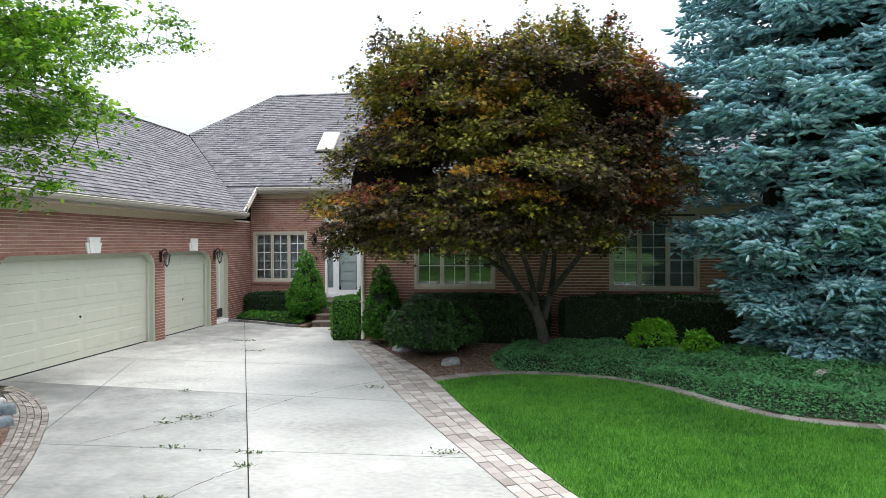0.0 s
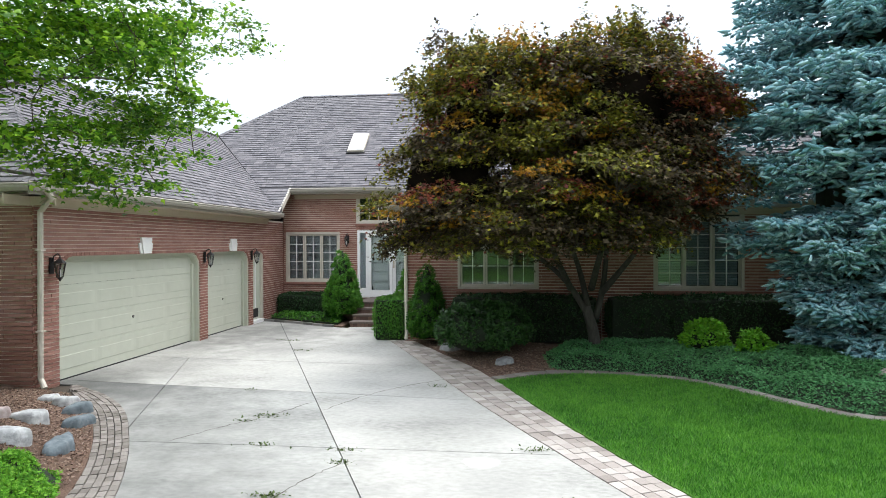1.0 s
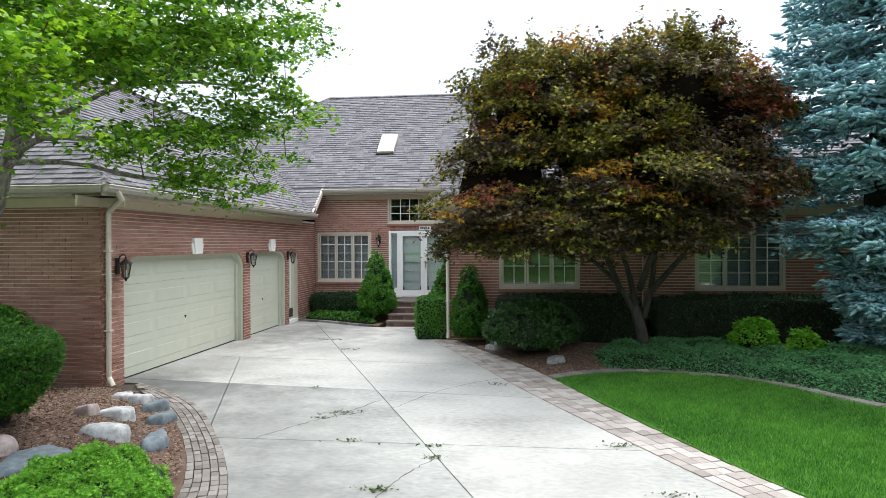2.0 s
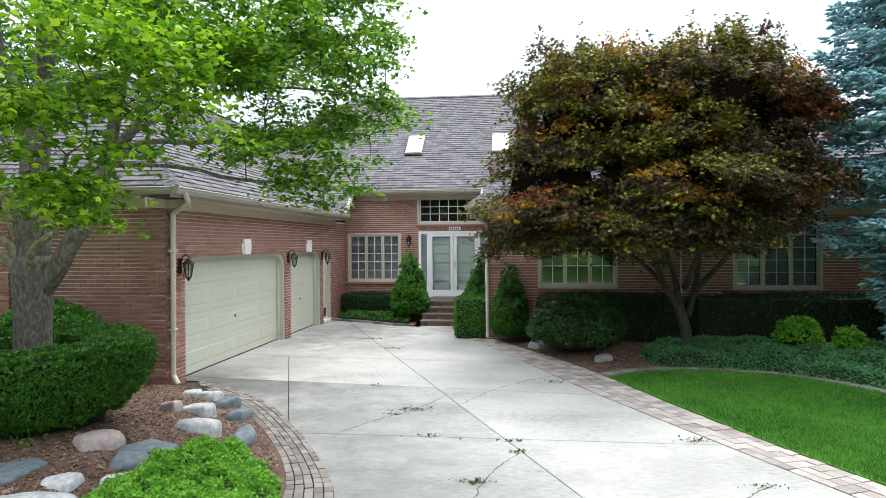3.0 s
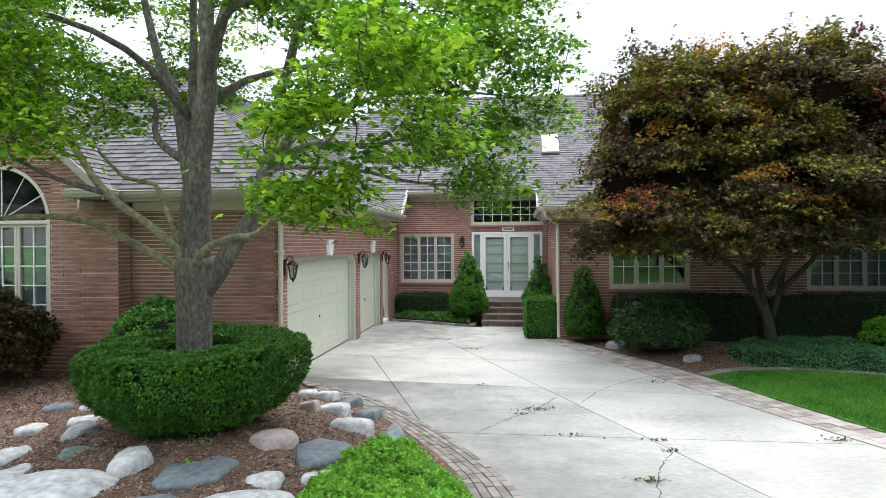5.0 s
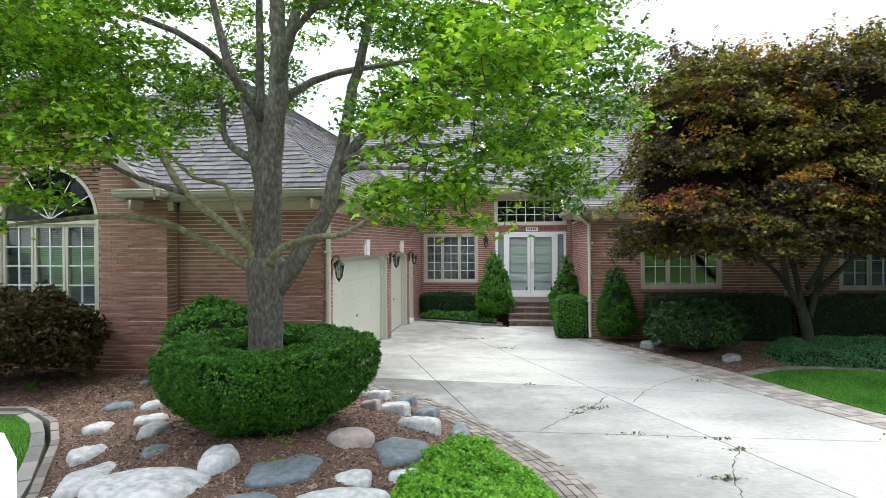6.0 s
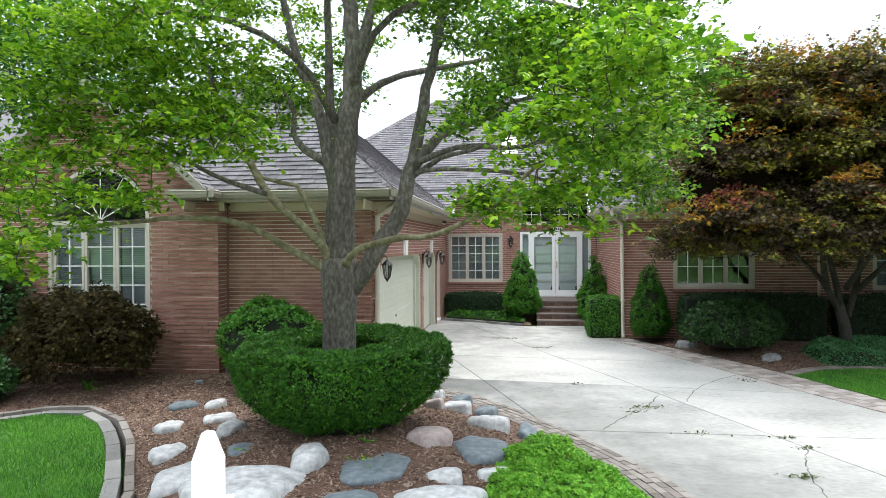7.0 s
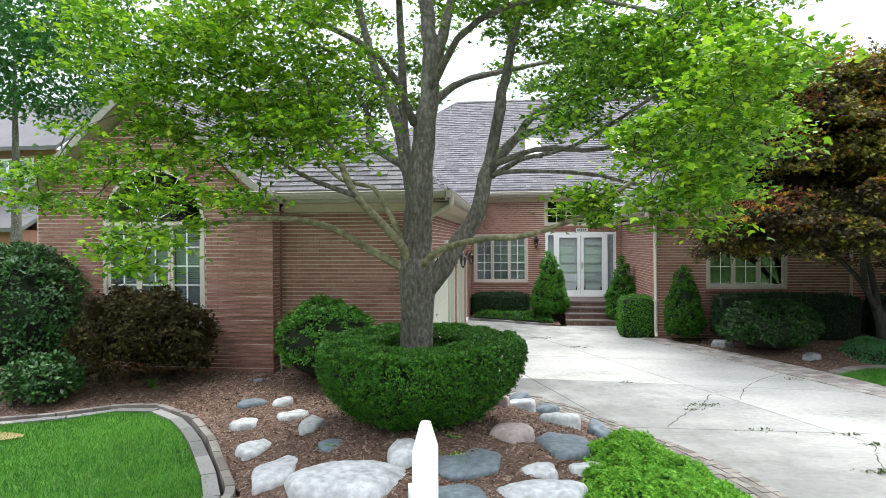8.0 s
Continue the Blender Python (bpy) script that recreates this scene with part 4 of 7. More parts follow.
# steps of brick with pale treads
steps = thing("entrance_steps", (-5.4, 18.6, 0), "brick entrance steps with a brown stone landing", "steps")
for i in range(4):
    y0 = 17.6 + 0.36 * i
    z = 0.155 * (i + 1)
    x0, x1 = (-6.02, -4.42)
    y1 = 20.40 if i == 3 else y0 + 0.40
    bm = bmesh.new()
    box(bm, x0 + 5.4, x1 + 5.4, y0 - 18.6 + 0.02, y1 - 18.6, -0.15 if i == 0 else z - 0.16, z - 0.055)
    rs = part("riser", bm, SOIL, steps)
    bv, bf = [], []
    n = 15
    for k in range(n):
        a = x0 + 5.4 + (x1 - x0) * (k + 0.04) / n
        c = x0 + 5.4 + (x1 - x0) * (k + 0.96) / n
        base = len(bv)
        for yy in (y0 - 18.6 + 0.03, y0 - 18.6 + 0.012):
            bv += [(a, yy, z - 0.15), (c, yy, z - 0.15), (c, yy, z - 0.058), (a, yy, z - 0.058)]
        bf += [tuple(base + m for m in g) for g in ((4, 5, 6, 7), (0, 1, 5, 4), (1, 2, 6, 5), (2, 3, 7, 6), (3, 0, 4, 7))]
    raw("brick_face", bv, bf, STEP_BRICK, rs)
    bm = bmesh.new()
    box(bm, x0 + 5.4 - 0.01, x1 + 5.4 + 0.01, y0 - 18.6 - 0.01, y1 - 18.6, z - 0.054, z, 0.008)
    part("tread", bm, TREAD, steps, "brown stone tread")
bm = bmesh.new()
box(bm, -6.55, -6.0, 18.7, 20.4, -0.1, 0.56)
box(bm, -4.44, -4.05, 18.7, 20.4, -0.1, 0.56)
tagged(part("landing_base", bm, STEP_BRICK), "brick base at both sides of the entrance landing", "landing", kind="structure")

# house number plate, its figures as plain bars
num = thing("number_plate", (-5.29, ENTRY_Y - 0.012, 2.86), "small white plate with dark figures over the entrance", "sign")
part("plate", box(bmesh.new(), -0.19, 0.19, -0.012, 0.0, -0.06, 0.06, 0.004), WHITE, num)
for k in range(5):
    part("figure_bar", box(bmesh.new(), -0.155 + k * 0.065, -0.112 + k * 0.065, -0.016, -0.0125, -0.035, 0.035), BLACK, num, "dark bar")


# ---- wall lanterns ----
def lantern(at, n, scale=1.0, label="black iron wall lantern with clear glass"):
    root = thing("wall_lantern", at, label, "lantern", group="wall lanterns")
    rot = Matrix.Rotation(math.atan2(n[1], n[0]), 4, "Z") @ Matrix.Diagonal((scale, scale, scale, 1))

    def add(nm, bm, mt, lb=""):
        bmesh.ops.transform(bm, matrix=rot, verts=bm.verts)
        return part(nm, bm, mt, root, lb)

    bm = bmesh.new()
    box(bm, 0, 0.025, -0.055, 0.055, -0.18, 0.12, 0.01)
    add("backplate", bm, IRON)
    geo = ([], [])
    pts = [(0.02, 0, 0.02), (0.06, 0, 0.14), (0.13, 0, 0.19), (0.18, 0, 0.15), (0.18, 0, 0.09)]
    tube(geo, [rot @ Vector(p) for p in pts], [0.012 * scale] * 5, 6)
    raw("scroll_arm", *geo, IRON, root)
    bm = bmesh.new()
    bmesh.ops.create_cone(bm, cap_ends=True, segments=6, radius1=0.12, radius2=0.02, depth=0.09, matrix=Matrix.Translation((0.18, 0, 0.06)))
    add("cap", bm, IRON)
    bm = bmesh.new()
    bmesh.ops.create_cone(bm, cap_ends=False, segments=6, radius1=0.055, radius2=0.10, depth=0.26, matrix=Matrix.Translation((0.18, 0, -0.115)))
    ob = add("lantern_glass", bm, LAMP_GLASS)
    ob.visible_shadow = False
    for k in range(6):
        a = math.pi / 3 * k
        geo = ([], [])
        tube(geo, [rot @ Vector((0.18 + 0.10 * math.cos(a), 0.10 * math.sin(a), 0.015)), rot @ Vector((0.18 + 0.055 * math.cos(a), 0.055 * math.sin(a), -0.245))], [0.008 * scale] * 2, 4)
        raw("glazing_bar", *geo, IRON, root)
    bm = bmesh.new()
    bmesh.ops.create_cone(bm, cap_ends=True, segments=6, radius1=0.02, radius2=0.06, depth=0.05, matrix=Matrix.Translation((0.18, 0, -0.265)))
    bmesh.ops.create_uvsphere(bm, u_segments=8, v_segments=6, radius=0.018, matrix=Matrix.Translation((0.18, 0, -0.30)))
    add("base_finial", bm, IRON)
    bm = bmesh.new()
    bmesh.ops.create_cone(bm, cap_ends=True, segments=8, radius1=0.016, radius2=0.016, depth=0.14, matrix=Matrix.Translation((0.18, 0, -0.17)))
    add("candle", bm, WHITE)


lantern((GX + 0.012, 9.77, 2.03), (1, 0), 0.9)
lantern((GX + 0.012, 15.0, 2.06), (1, 0), 0.9)
lantern((GX + 0.012, 17.83, 2.05), (1, 0), 0.9)
lantern((-6.81, ENTRY_Y - 0.012, 2.52), (0, -1), 0.85, "dark bronze wall lantern beside the entrance")


# ---- downspouts ----
def downspout(pts, label, mat=TRIM):
    root = thing("downspout", pts[-1], label, "downspout")
    base = Vector(pts[-1])
    geo = ([], [])
    path = []
    for a, b in zip(pts, pts[1:]):
        a, b = Vector(a) - base, Vector(b) - base
        path += [a, a + (b - a) * 0.12, b - (b - a) * 0.12]
    path.append(Vector((0, 0, 0)))
    tube(geo, path, [0.044] * len(path), 10)
    raw("pipe", *geo, mat, root)
    for z in (0.9, 2.2):
        bm = box(bmesh.new(), -0.065, 0.065, -0.055, 0.055, z - 0.015, z + 0.015, 0.004)
        for v in bm.verts:
            v.co += Vector(pts[-2]) * 1.0 - base - Vector((0, 0, Vector(pts[-2]).z - base.z))
        part("strap", bm, mat, root)


downspout([(-8.50, 9.05, 3.2), (-8.52, 9.2, 3.08), (-8.92, 9.46, 2.88), (-8.94, 9.46, 0.2), (-8.82, 9.40, 0.06)], "almond downspout at the garage corner")
downspout([(-4.34, 14.5, 3.2), (-4.32, 14.55, 3.05), (-4.0, 15.18, 2.86), (-3.98, 15.18, 0.2), (-3.98, 15.1, 0.06)], "pale downspout at the wing corner")

# ---- ground ----
ground = raw("ground", [(-400, -400, -0.09), (400, -400, -0.09), (400, 600, -0.09), (-400, 600, -0.09)], [(0, 1, 2, 3)], TURF)
tagged(ground, "level green ground reaching the horizon", "ground", kind="structure")
# out of view, added to bounce neutral light and whiten the window reflections
road = raw("road", [(-120, -9.5, -0.075), (120, -9.5, -0.075), (120, 0.35, -0.075), (-120, 0.35, -0.075)], [(0, 1, 2, 3)], CONCRETE_GREY)
tagged(road, "pale concrete street before the house", "road", kind="structure")
R_IN = [(-4.46, 15.36), (-3.3, 12.66), (-2.33, 10.31), (-1.55, 8.59), (-0.85, 7.12), (-0.35, 6.10), (0.5, 4.4), (1.5, 2.4), (2.2, 1.0)]
R_OUT = [(-3.86, 15.3), (-2.82, 13.3), (-2.2, 12.1), (-1.70, 10.9), (-1.03, 9.06), (-0.40, 7.5), (0.18, 6.19), (1.05, 4.5), (2.05, 2.5), (2.75, 1.1)]
L_IN = [(-8.75, 9.97), (-7.73, 9.32), (-6.85, 8.45), (-6.07, 7.33), (-5.55, 6.48), (-5.1, 5.6), (-4.9, 5.0), (-4.5, 3.6), (-4.2, 2.2), (-4.0, 1.0)]
L_OUT = [(-8.35, 9.38), (-7.42, 8.47), (-6.66, 7.5), (-6.18, 6.77), (-5.85, 6.2), (-5.57, 5.6), (-5.42, 5.1), (-5.05, 3.7), (-4.75, 2.3), (-4.55, 1.0)]
r_in, r_out = [tuple(p)[:2] for p in curve_points(R_IN, 60)], [tuple(p)[:2] for p in curve_points(R_OUT, 60)]
l_in, l_out = [tuple(p)[:2] for p in curve_points(L_IN, 60)], [tuple(p)[:2] for p in curve_points(L_OUT, 60)]

# driveway: concrete slabs with open joints over dark soil
DRIVE = [(-9.22, 9.97), (-9.22, 18.9), (-8.95, 18.72), (-7.86, 18.3), (-6.7, 17.62), (-6.02, 17.42), (-6.02, 17.62), (-4.42, 17.62), (-4.45, 16.4)] + r_in + [(2.5, 0.35), (-3.9, 0.35)] + l_in[::-1]
SOIL_EDGE = DRIVE + [(-8.3, 9.32), (-9.22, 9.36)]
bed_soil = raw("soil_base", [(x, y, -0.028) for x, y in SOIL_EDGE], [tuple(range(len(SOIL_EDGE)))], SOIL)
tagged(bed_soil, "dark soil in the joints of the driveway", "soil", kind="structure")


def clip(poly, p, q, sgn, gap=0.007):
    """The part of poly on one side of the line p-q."""
    d = Vector((q[0] - p[0], q[1] - p[1])).normalized()
    nx, ny = -d.y * sgn, d.x * sgn

    def h(a):
        return (a[0] - p[0]) * nx + (a[1] - p[1]) * ny - gap

    out = []
    for i in range(len(poly)):
        a, b = poly[i], poly[(i + 1) % len(poly)]
        ha, hb = h(a), h(b)
        if ha >= 0:
            out.append(a)
        if (ha >= 0) != (hb >= 0):
            t = ha / (ha - hb)
            out.append((a[0] + (b[0] - a[0]) * t, a[1] + (b[1] - a[1]) * t))
    return out


def centre(poly):
    return sum(p[0] for p in poly) / len(poly), sum(p[1] for p in poly) / len(poly)


def split(polys, p, q, test=None):
    out = []
    for s in polys:
        if test and not test(*centre(s)):
            out.append(s)
            continue
        for sg in (1, -1):
            c = clip(s, p, q, sg)
            if len(c) > 2:
                out.append(c)
    return out


slabs = split([DRIVE], (-7.64, 16.8), (-2.85, 5.89))
slabs = split(slabs, (-8.12, 12.54), (-3.06, 12.11))
slabs = split(slabs, (-7.96, 10.19), (-1.86, 9.55), lambda x, y: y < 12.3)
slabs = split(slabs, (-5.91, 7.18), (-0.8, 7.19), lambda x, y: y < 9.7)
slabs = split(slabs, (-8.04, 12.42), (-6.42, 7.98), lambda x, y: x < -5.6 and 7.5 < y < 12.0)
slabs = split(slabs, (-5.0, 3.2), (0.0, 3.2), lambda x, y: y < 7)
drive = thing("driveway", label="weathered pale concrete driveway slabs with open joints and cracks", category="driveway", kind="structure")
for s in slabs:
    k = len(s)
    bm = bmesh.new()
    f = bm.faces.new([bm.verts.new((x, y, 0.0)) for x, y in s])
    f.normal_update()
    if f.normal.z < 0:
        f.normal_flip()
    bmesh.ops.triangulate(bm, faces=[f])
    edges = [e for e in bm.edges if e.is_boundary]
    low = bmesh.ops.extrude_edge_only(bm, edges=edges)["geom"]
    for v in low:
        if isinstance(v, bmesh.types.BMVert):
            v.co.z = -0.12
    cx, cy = centre(s)
    # the slabs between the long joint and the planting bed are greyer
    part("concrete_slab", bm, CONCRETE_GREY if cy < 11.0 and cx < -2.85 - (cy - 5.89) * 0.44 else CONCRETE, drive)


def crack(pts, width, seed):
    rnd = random.Random(seed)
    p = curve_points(pts, 26)
    v, f = [], []
    for i, c in enumerate(p):
        d = (p[min(i + 1, 25)] - p[max(i - 1, 0)]).normalized()
        nrm = Vector((-d.y, d.x, 0))
        c = c + nrm * rnd.uniform(-0.02, 0.02)
        w = width * rnd.uniform(0.5, 1.4) * (0.3 if i in (0, 25) else 1)
        v += [(c + nrm * w)[:2] + (0.002,), (c - nrm * w)[:2] + (0.002,)]
        if i:
            f.append((2 * i - 2, 2 * i - 1, 2 * i + 1, 2 * i))
    raw("crack", v, f, SOIL, drive, "dark soil-filled crack")


crack([(-5.5, 7.22), (-5.09, 7.93), (-4.73, 8.42), (-4.39, 9.18)], 0.008, 1)
crack([(-4.09, 8.77), (-3.5, 10.0), (-2.53, 11.05)], 0.006, 2)
crack([(-3.7, 5.2), (-3.58, 5.81), (-3.43, 6.28), (-3.23, 6.69)], 0.006, 3)
crack([(-1.3, 5.3), (-1.15, 5.6), (-0.75, 6.0)], 0.006, 4)

v = [(-1.75 + 0.2 * math.cos(a) * (1 + 0.1 * math.sin(3 * a)), 6.85 + 0.17 * math.sin(a), 0.002) for a in np.linspace(0, 2 * math.pi, 25)[:-1]]
raw("cement_patch", v, [tuple(range(24))], PATCH_CEMENT, drive, "pale round cement patch")

# paver bands: rows of pavers between two lines; the near stretch as pieces
SET_BASE = material("sand_joint", [(0.02, 0.018, 0.014), (0.05, 0.045, 0.035)], 0.95, 60, 3, 0.4)


def unit_paver(name, mat):
    bm = bmesh.new()
    box(bm, -0.5, 0.5, -0.5, 0.5, -0.5, 0.5, 0.035)
    me = bpy.data.meshes.new(name)
    bm.to_mesh(me)
    bm.free()
    me.materials.append(mat)
    return me


PAVER_MESH, GREY_MESH = unit_paver("paver", PAVER), unit_paver("paver", GREY_PAVER)
PAVER_SPOTS = {}


def band(name, a, b, rows, z, label, near, mat, length=0.172):
    """Pavers between the lines a and b, row by row."""
    root = thing(name, label=label, category="paving", kind="structure")
    k = len(a)
    raw("bed", [(x, y, z - 0.022) for x, y in a] + [(x, y, z - 0.022) for x, y in b], [(i, i + 1, k + i + 1, k + i) for i in range(k - 1)], SET_BASE, root)
    pa = [Vector(p) for p in a]
    pb = [Vector(p) for p in b]
    spots, bv, bf = [], [], []
    rnd = random.Random(name)

    def foot(c):
        """The place on line b nearest to c."""
        best = None
        for p, q in zip(pb, pb[1:]):
            d = q - p
            t = max(0.0, min(1.0, (c - p).dot(d) / d.length_squared))
            w = p + d * t
            if best is None or (w - c).length < (best - c).length:
                best = w
        return best

    run = [0.0]
    for p, q in zip(pa, pa[1:]):
        run.append(run[-1] + (q - p).length)
    n = int(run[-1] / length)

    def across(j):
        s = min(max(j * run[-1] / n, 0.0), run[-1])
        i = max(m for m in range(k - 1) if run[m] <= s)
        c = pa[i].lerp(pa[i + 1], (s - run[i]) / (run[i + 1] - run[i]))
        return c, foot(c)

    cuts = [across(j) for j in range(n + 1)]
    for (a0, b0), (a1, b1) in zip(cuts, cuts[1:]):
        for r in range(rows):
            f = (r + 0.5) / rows
            p0, p1 = a0.lerp(b0, f), a1.lerp(b1, f)
            tan = p1 - p0
            if tan.length < 0.06:
                continue
            w = ((b0 - a0).length + (b1 - a1).length) / 2 / rows
            spots.append(((p0 + p1) / 2 + Vector((rnd.uniform(-0.003, 0.003), rnd.uniform(-0.003, 0.003))), math.atan2(tan.y, tan.x) + rnd.uniform(-0.02, 0.02),
                          tan.length - 0.010, w - 0.010, z + rnd.uniform(-0.005, 0.004)))
    spots.sort(key=lambda q: near(q[0]))
    PAVER_SPOTS[name] = (root, spots[:300])
    for c, an, l, w, zz in spots[300:]:
        ca, sa = math.cos(an), math.sin(an)
        base = len(bv)
        for h, g in ((-0.05, 0.5), (-0.008, 0.5), (0.0, 0.46)):
            for u, v in ((-g, -g), (g, -g), (g, g), (-g, g)):
                bv.append((c.x + ca * u * l - sa * v * w, c.y + sa * u * l + ca * v * w, zz + h))
        for t in (0, 4):
            bf += [tuple(base + t + m for m in q) for q in ((0, 1, 5, 4), (1, 2, 6, 5), (2, 3, 7, 6), (3, 0, 4, 7))]
        bf.append((base + 8, base + 9, base + 10, base + 11))
    if bv:
        raw("far_pavers", bv, bf, mat, root)["kind"] = "stuff"


band("paver_band_lawn", r_in, r_out, 4, 0.012, "weathered reddish paver band along the lawn", lambda c: abs(c.y - 7.0), PAVER)
band("paver_band_bed", l_in, l_out, 5, 0.012, "weathered grey-brown paver band round the planting bed", lambda c: abs(c.y - 6.3), GREY_PAVER, 0.135)

# ---- planting beds and lawns ----
def smooth(t):
    t = max(0.0, min(1.0, t))
    return t * t * (3 - 2 * t)


BED_L = l_out[2:] + [(-4.6, 0.6), (-9.6, 0.6), (-9.9, 2.0), (-9.95, 4.2), (-10.38, 4.75), (-11.05, 5.8), (-11.76, 6.72), (-12.58, 7.3), (-13.16, 7.1), (-13.68, 6.64), (-14.6, 6.2), (-17.5, 5.6), (-17.5, 9.2), (-15.88, 9.2), (-15.88, 9.1), (-11.5, 9.1), (-11.5, 9.42), (-8.9, 9.42)]


KERB_BED = [(-17.4, 5.50), (-14.54, 6.06), (-13.6, 6.53), (-13.08, 6.99), (-12.5, 7.13), (-11.66, 6.55), (-11.0, 5.72), (-10.44, 4.83), (-10.03, 4.19), (-9.94, 3.0), (-9.84, 0.6)]


def bed_left(x, y):
    edge = smooth(edge_distance(l_out, x, y, False) / 1.0)
    mound = 0.34 * math.exp(-((x + 8.5) ** 2 / 5.0 + (y - 5.5) ** 2 / 5.5))
    wall = 0.18 * smooth((-9.6 - x) / 1.5)
    z = 0.01 + edge * (0.06 + max(mound, wall)) + 0.012 * math.sin(7 * x + 3 * y) * math.cos(5 * y)
    near_kerb = 1 - smooth((edge_distance(KERB_BED, x, y, False) - 0.1) / 0.8)
    return z + (0.128 - z) * near_kerb


tagged(patch("planting_bed", BED_L, bed_left, 0.16, MULCH), "mounded bark mulch bed with boulders", "planting bed", kind="structure")
LAWN_L = [(-9.95, 0.6), (-10.1, 3.0), (-10.22, 4.2), (-10.63, 4.87), (-11.08, 5.56), (-11.66, 6.3), (-12.42, 6.85), (-12.95, 6.77), (-13.42, 6.3), (-14.4, 5.85), (-17.4, 5.3), (-17.4, 0.6)]


def lawn_left(x, y):
    return 0.115 + 0.008 * math.sin(3 * x) * math.cos(2.3 * y)


tagged(patch("lawn_side", LAWN_L, lawn_left, 0.3, TURF), "small green lawn behind a curved kerb", "lawn", kind="structure")
CURB_R = [(-1.73, 10.92), (-0.9, 11.5), (0.1, 11.6), (1.39, 11.17), (2.12, 10.43), (2.66, 9.55), (3.2, 8.95), (4.2, 8.66), (6.0, 8.5), (9.0, 8.4)]
curb_r = [tuple(p)[:2] for p in curve_points(CURB_R, 70)]
LAWN_R = [(x, y) for x, y in r_out if y < 10.8] + [(9.0, 0.8)] + [(x, y - 0.1) for x, y in curb_r[::-1]]


def lawn_right(x, y):
    return 0.02 + 0.012 * math.sin(1.3 * x) * math.cos(1.1 * y)


tagged(patch("lawn_front", LAWN_R, lawn_right, 0.35, TURF), "bright green mown front lawn", "lawn", kind="structure")
BED_R = [(-3.86, 15.3)] + [(x, y) for x, y in r_out if y > 10.85][1:] + curb_r + [(9.0, 15.2)]


def bed_right(x, y):
    return 0.02 + 0.24 * smooth(edge_distance(BED_R, x, y) / 2.2) + 0.012 * math.sin(6 * x + 2 * y) * math.cos(5 * y)


tagged(patch("planting_bed_wing", BED_R, bed_right, 0.2, MULCH), "bark mulch bed under the maple and spruce", "planting bed", kind="structure")
BED_E = [(-8.95, 18.75), (-7.86, 18.32), (-6.7, 17.64), (-6.2, 17.44), (-6.2, 20.42), (-8.98, 20.42)]
tagged(patch("planting_bed_entry", BED_E, lambda x, y: 0.04 + 0.1 * smooth(edge_distance(BED_E, x, y) / 0.8), 0.2, MULCH), "narrow bed beside the entrance steps", "planting bed", kind="structure")
BED_S = [(-4.4, 17.6), (-4.43, 16.4), (-4.46, 15.4), (-4.0, 15.3), (-4.0, 20.4), (-4.4, 20.4)]
tagged(patch("planting_bed_steps", BED_S, lambda x, y: 0.05, 0.2, MULCH), "small bed between steps and wing", "planting bed", kind="structure")


def kerb(name, line, width, z0, z1, label, mat=CURB, length=0.32):
    """A kerb of short blocks along a line."""
    root = thing(name, label=label, category="kerb", kind="structure")
    p = [Vector(q) for q in line]
    run, acc = [0.0], 0.0
    for a, b in zip(p, p[1:]):
        acc += (b - a).length
        run.append(acc)
    n = int(acc / length)

    def at(s):
        for i in range(len(p) - 1):
            if s <= run[i + 1]:
                return p[i] + (p[i + 1] - p[i]) * ((s - run[i]) / max(1e-9, run[i + 1] - run[i]))
        return p[-1]

    for i in range(n):
        a, b = at(i * length + 0.006), at((i + 1) * length - 0.006)
        d = (b - a).normalized()
        nn = Vector((-d.y, d.x)) * width / 2
        h = random.uniform(-0.006, 0.006)
        bm = bmesh.new()
        lo = [bm.verts.new((*q, z0)) for q in (a - nn, b - nn, b + nn, a + nn)]
        hi = [bm.verts.new((*q, z1 + h)) for q in (a - nn * 0.86, b - nn * 0.86, b + nn * 0.86, a + nn * 0.86)]
        bm.faces.new(hi)
        for k in range(4):
            bm.faces.new((lo[k], lo[(k + 1) % 4], hi[(k + 1) % 4], hi[k]))
        part("kerb_block", bm, mat, root)


kerb("kerb_bed", KERB_BED, 0.10, -0.1, 0.165, "grey-brown paver kerb curving round the side lawn", GREY_PAVER, length=0.22)
kerb("kerb_strip", [(-17.4, 5.33), (-14.45, 5.9), (-13.46, 6.37), (-12.98, 6.82), (-12.48, 6.95), (-11.78, 6.43), (-11.15, 5.62), (-10.58, 4.78), (-10.18, 4.14), (-10.1, 3.0), (-10.0, 0.6)], 0.165, -0.1, 0.145, "pale worn mowing strip inside the kerb", CURB, length=0.6)
kerb("kerb_lawn", [(x, y + 0.03) for x, y in curb_r], 0.27, -0.1, 0.05, "weathered flush grey-brown kerb between lawn and ground cover", GREY_PAVER, 0.22)
kerb("kerb_entry", [(-8.97, 18.74), (-7.86, 18.31), (-6.7, 17.63), (-6.18, 17.43)], 0.1, -0.1, 0.06, "thin stone edging of the entrance bed", CURB, 0.4)

